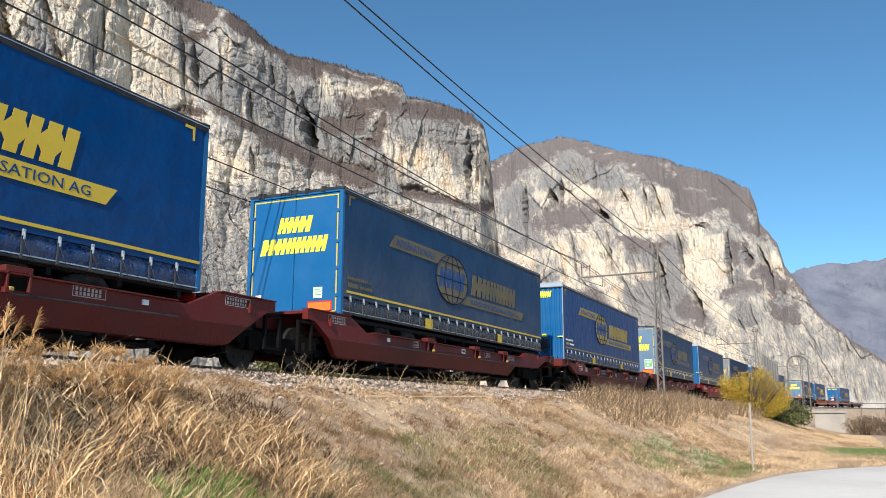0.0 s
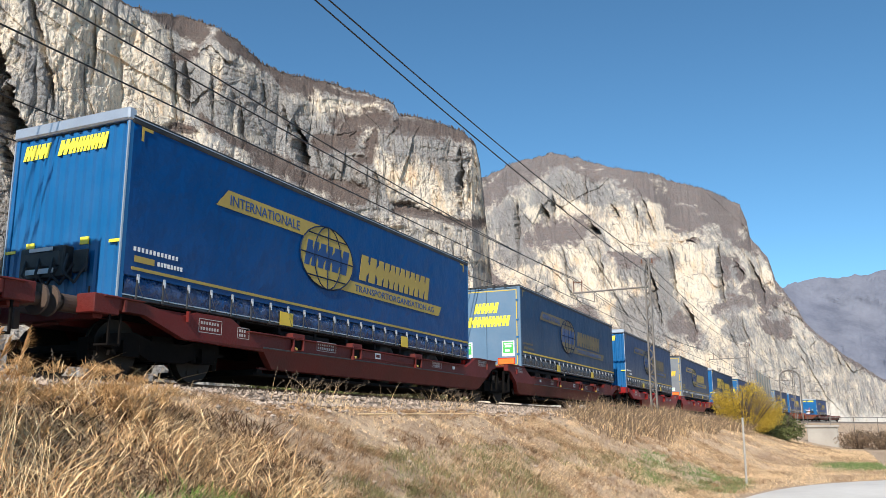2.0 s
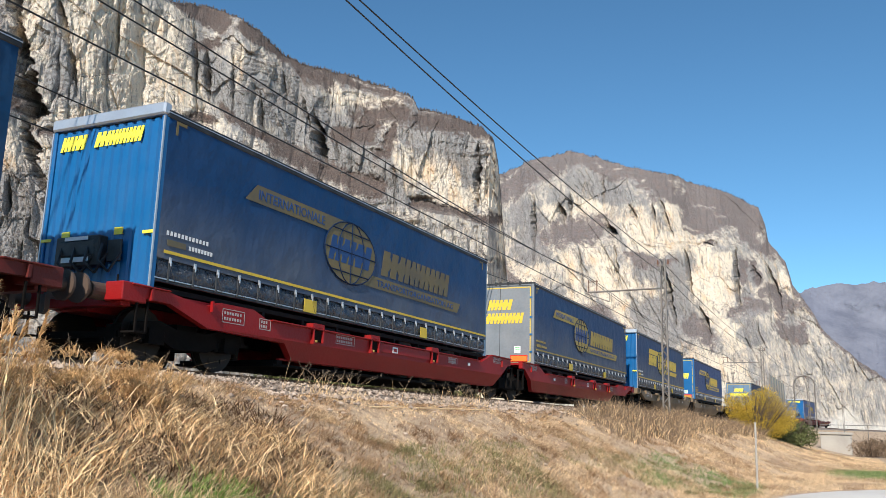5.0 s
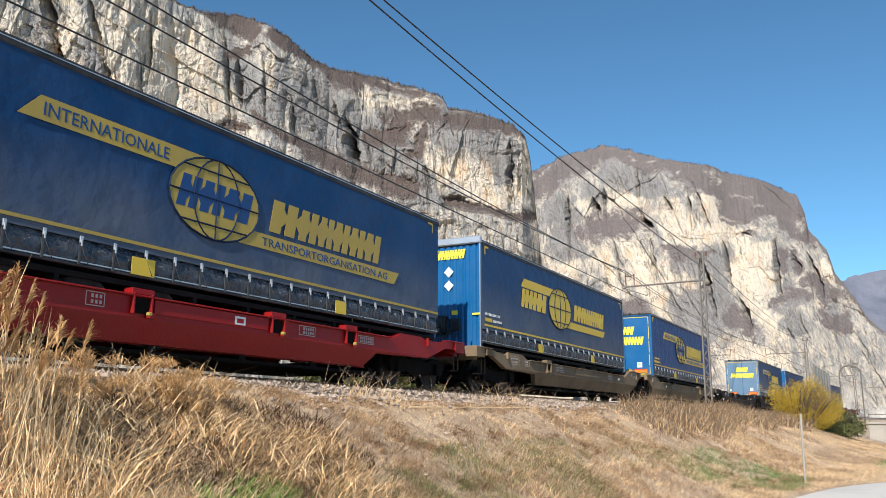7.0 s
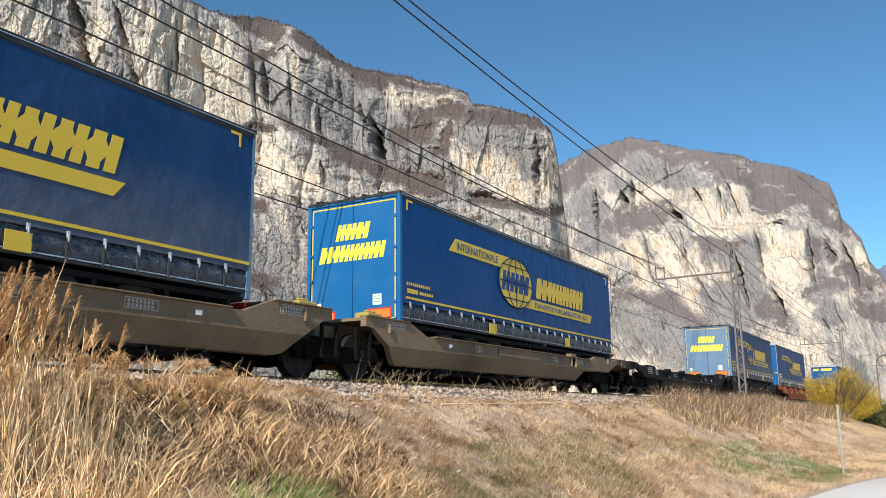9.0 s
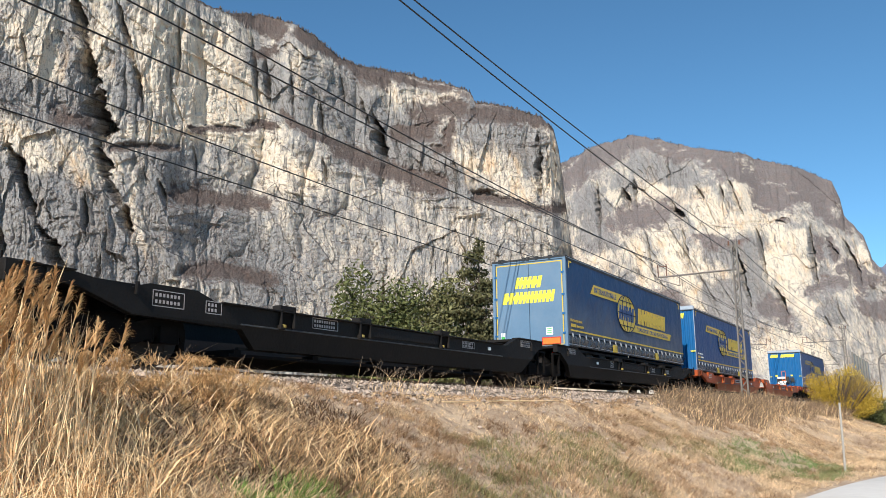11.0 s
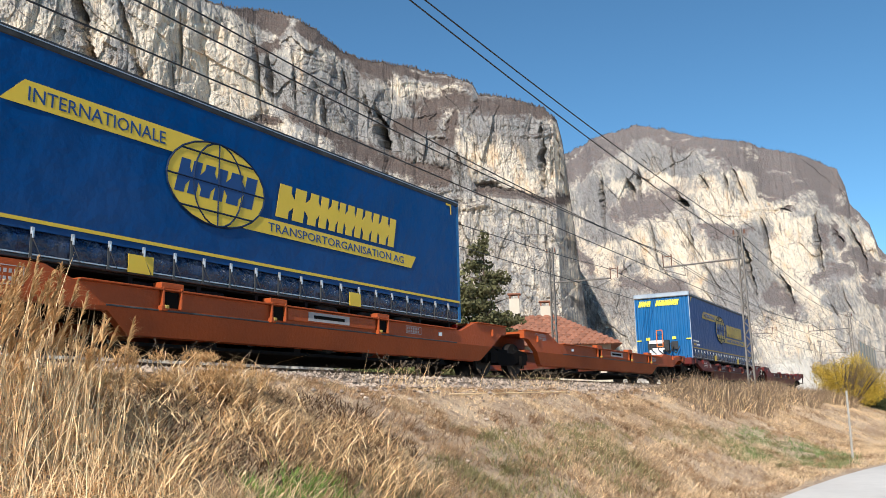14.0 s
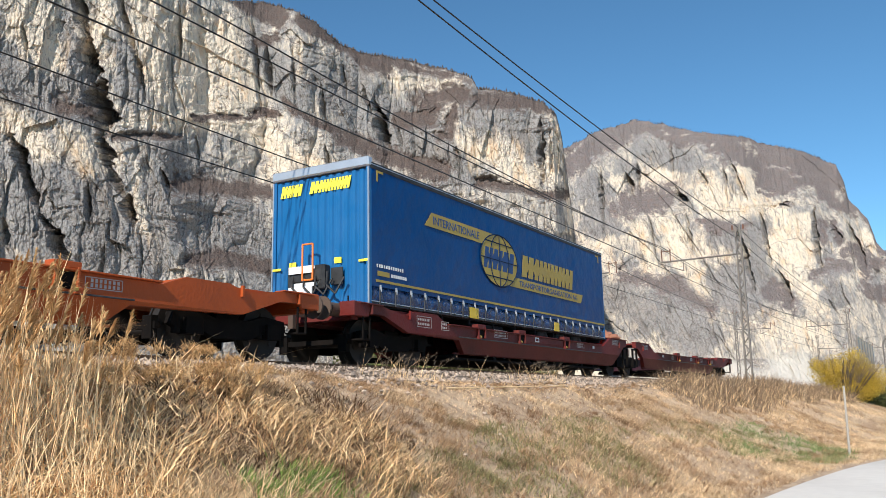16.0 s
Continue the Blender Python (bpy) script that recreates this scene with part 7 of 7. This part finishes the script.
def marker_post():
    t = new("marker_post")
    x, y = -2.32, 24.4
    z = float(ground_z(x, y))
    t.location = (x, y, z)
    tagged(t, "thin pale wooden post at the foot of the bank", "post")
    part("post", rods(((0, 0, -0.3), (0.02, 0, 1.72), 0.032, 0.026), sides=8), "concrete", t)
    part("post_cap", rods(((0.02, 0, 1.72), (0.02, 0, 1.76), 0.032), sides=8), "concrete", t)


def litter_stone(x, y, s):
    bm = bmesh.new()
    bmesh.ops.create_icosphere(bm, subdivisions=2, radius=s)
    for v in bm.verts:
        v.co *= 1 + 0.25 * noise.noise(v.co * 4 / s * 0.3 + Vector((x, y, 0)))
        v.co.z *= 0.6
    ob = part("stone", bm, "stone")
    ob.location = (x, y, float(ground_z(x, y)) + s * 0.3)
    tagged(ob, "pale loose stone lying in the grass", "stone", group="stones on the bank")


farm_house()
abutment()
noise_barrier()
signal_gantry()
marker_post()
rng_stone = random.Random(6)
for k in range(24):
    litter_stone(rng_stone.uniform(-7.4, -4.2), rng_stone.uniform(9, 30), rng_stone.uniform(0.02, 0.042))


# a pale thin cable lying along the top of the bank
cable = part("ground_cable", rods(((-6.88, 11.8, float(ground_z(-6.88, 11.8)) + 0.04), (-6.88, 16.6, float(ground_z(-6.88, 16.6)) + 0.04), 0.012), sides=6), "straw_pale")
tagged(cable, "thin pale cable lying along the top of the bank", "cable")


# ---- motion ----
def travelled(t):
    """Metres the train has gone after t seconds: it gains speed slowly, from 40 to 45 km/h."""
    return 11.13 * t + 0.0425 * t * t + 0.4 * float(step(9.0, 12.0, t))


def on_line(s, turn):
    """Pose of a vehicle whose middle is s metres along the line."""
    x, y, a = line_at(s)
    return pose(x, y, RAIL_Z, 0, 0, turn - math.degrees(a))


def motions():
    times = [k * 0.5 for k in range(33)]
    for ob, s in TRAILERS:
        walk(ob, [(t, on_line(s - travelled(t), 0.0)) for t in times])
    for ob, s, turn in WAGONS:
        walk(ob, [(t, on_line(s - travelled(t), turn)) for t in times])
    ticks = [k / 30 for k in range(481)]
    for ws, way in WHEELSETS:
        home = ws.location.copy()
        walk(ws, [(t, Matrix.Translation(home) @ Matrix.Rotation(way * travelled(t) / 0.455, 4, "X")) for t in ticks])


motions()
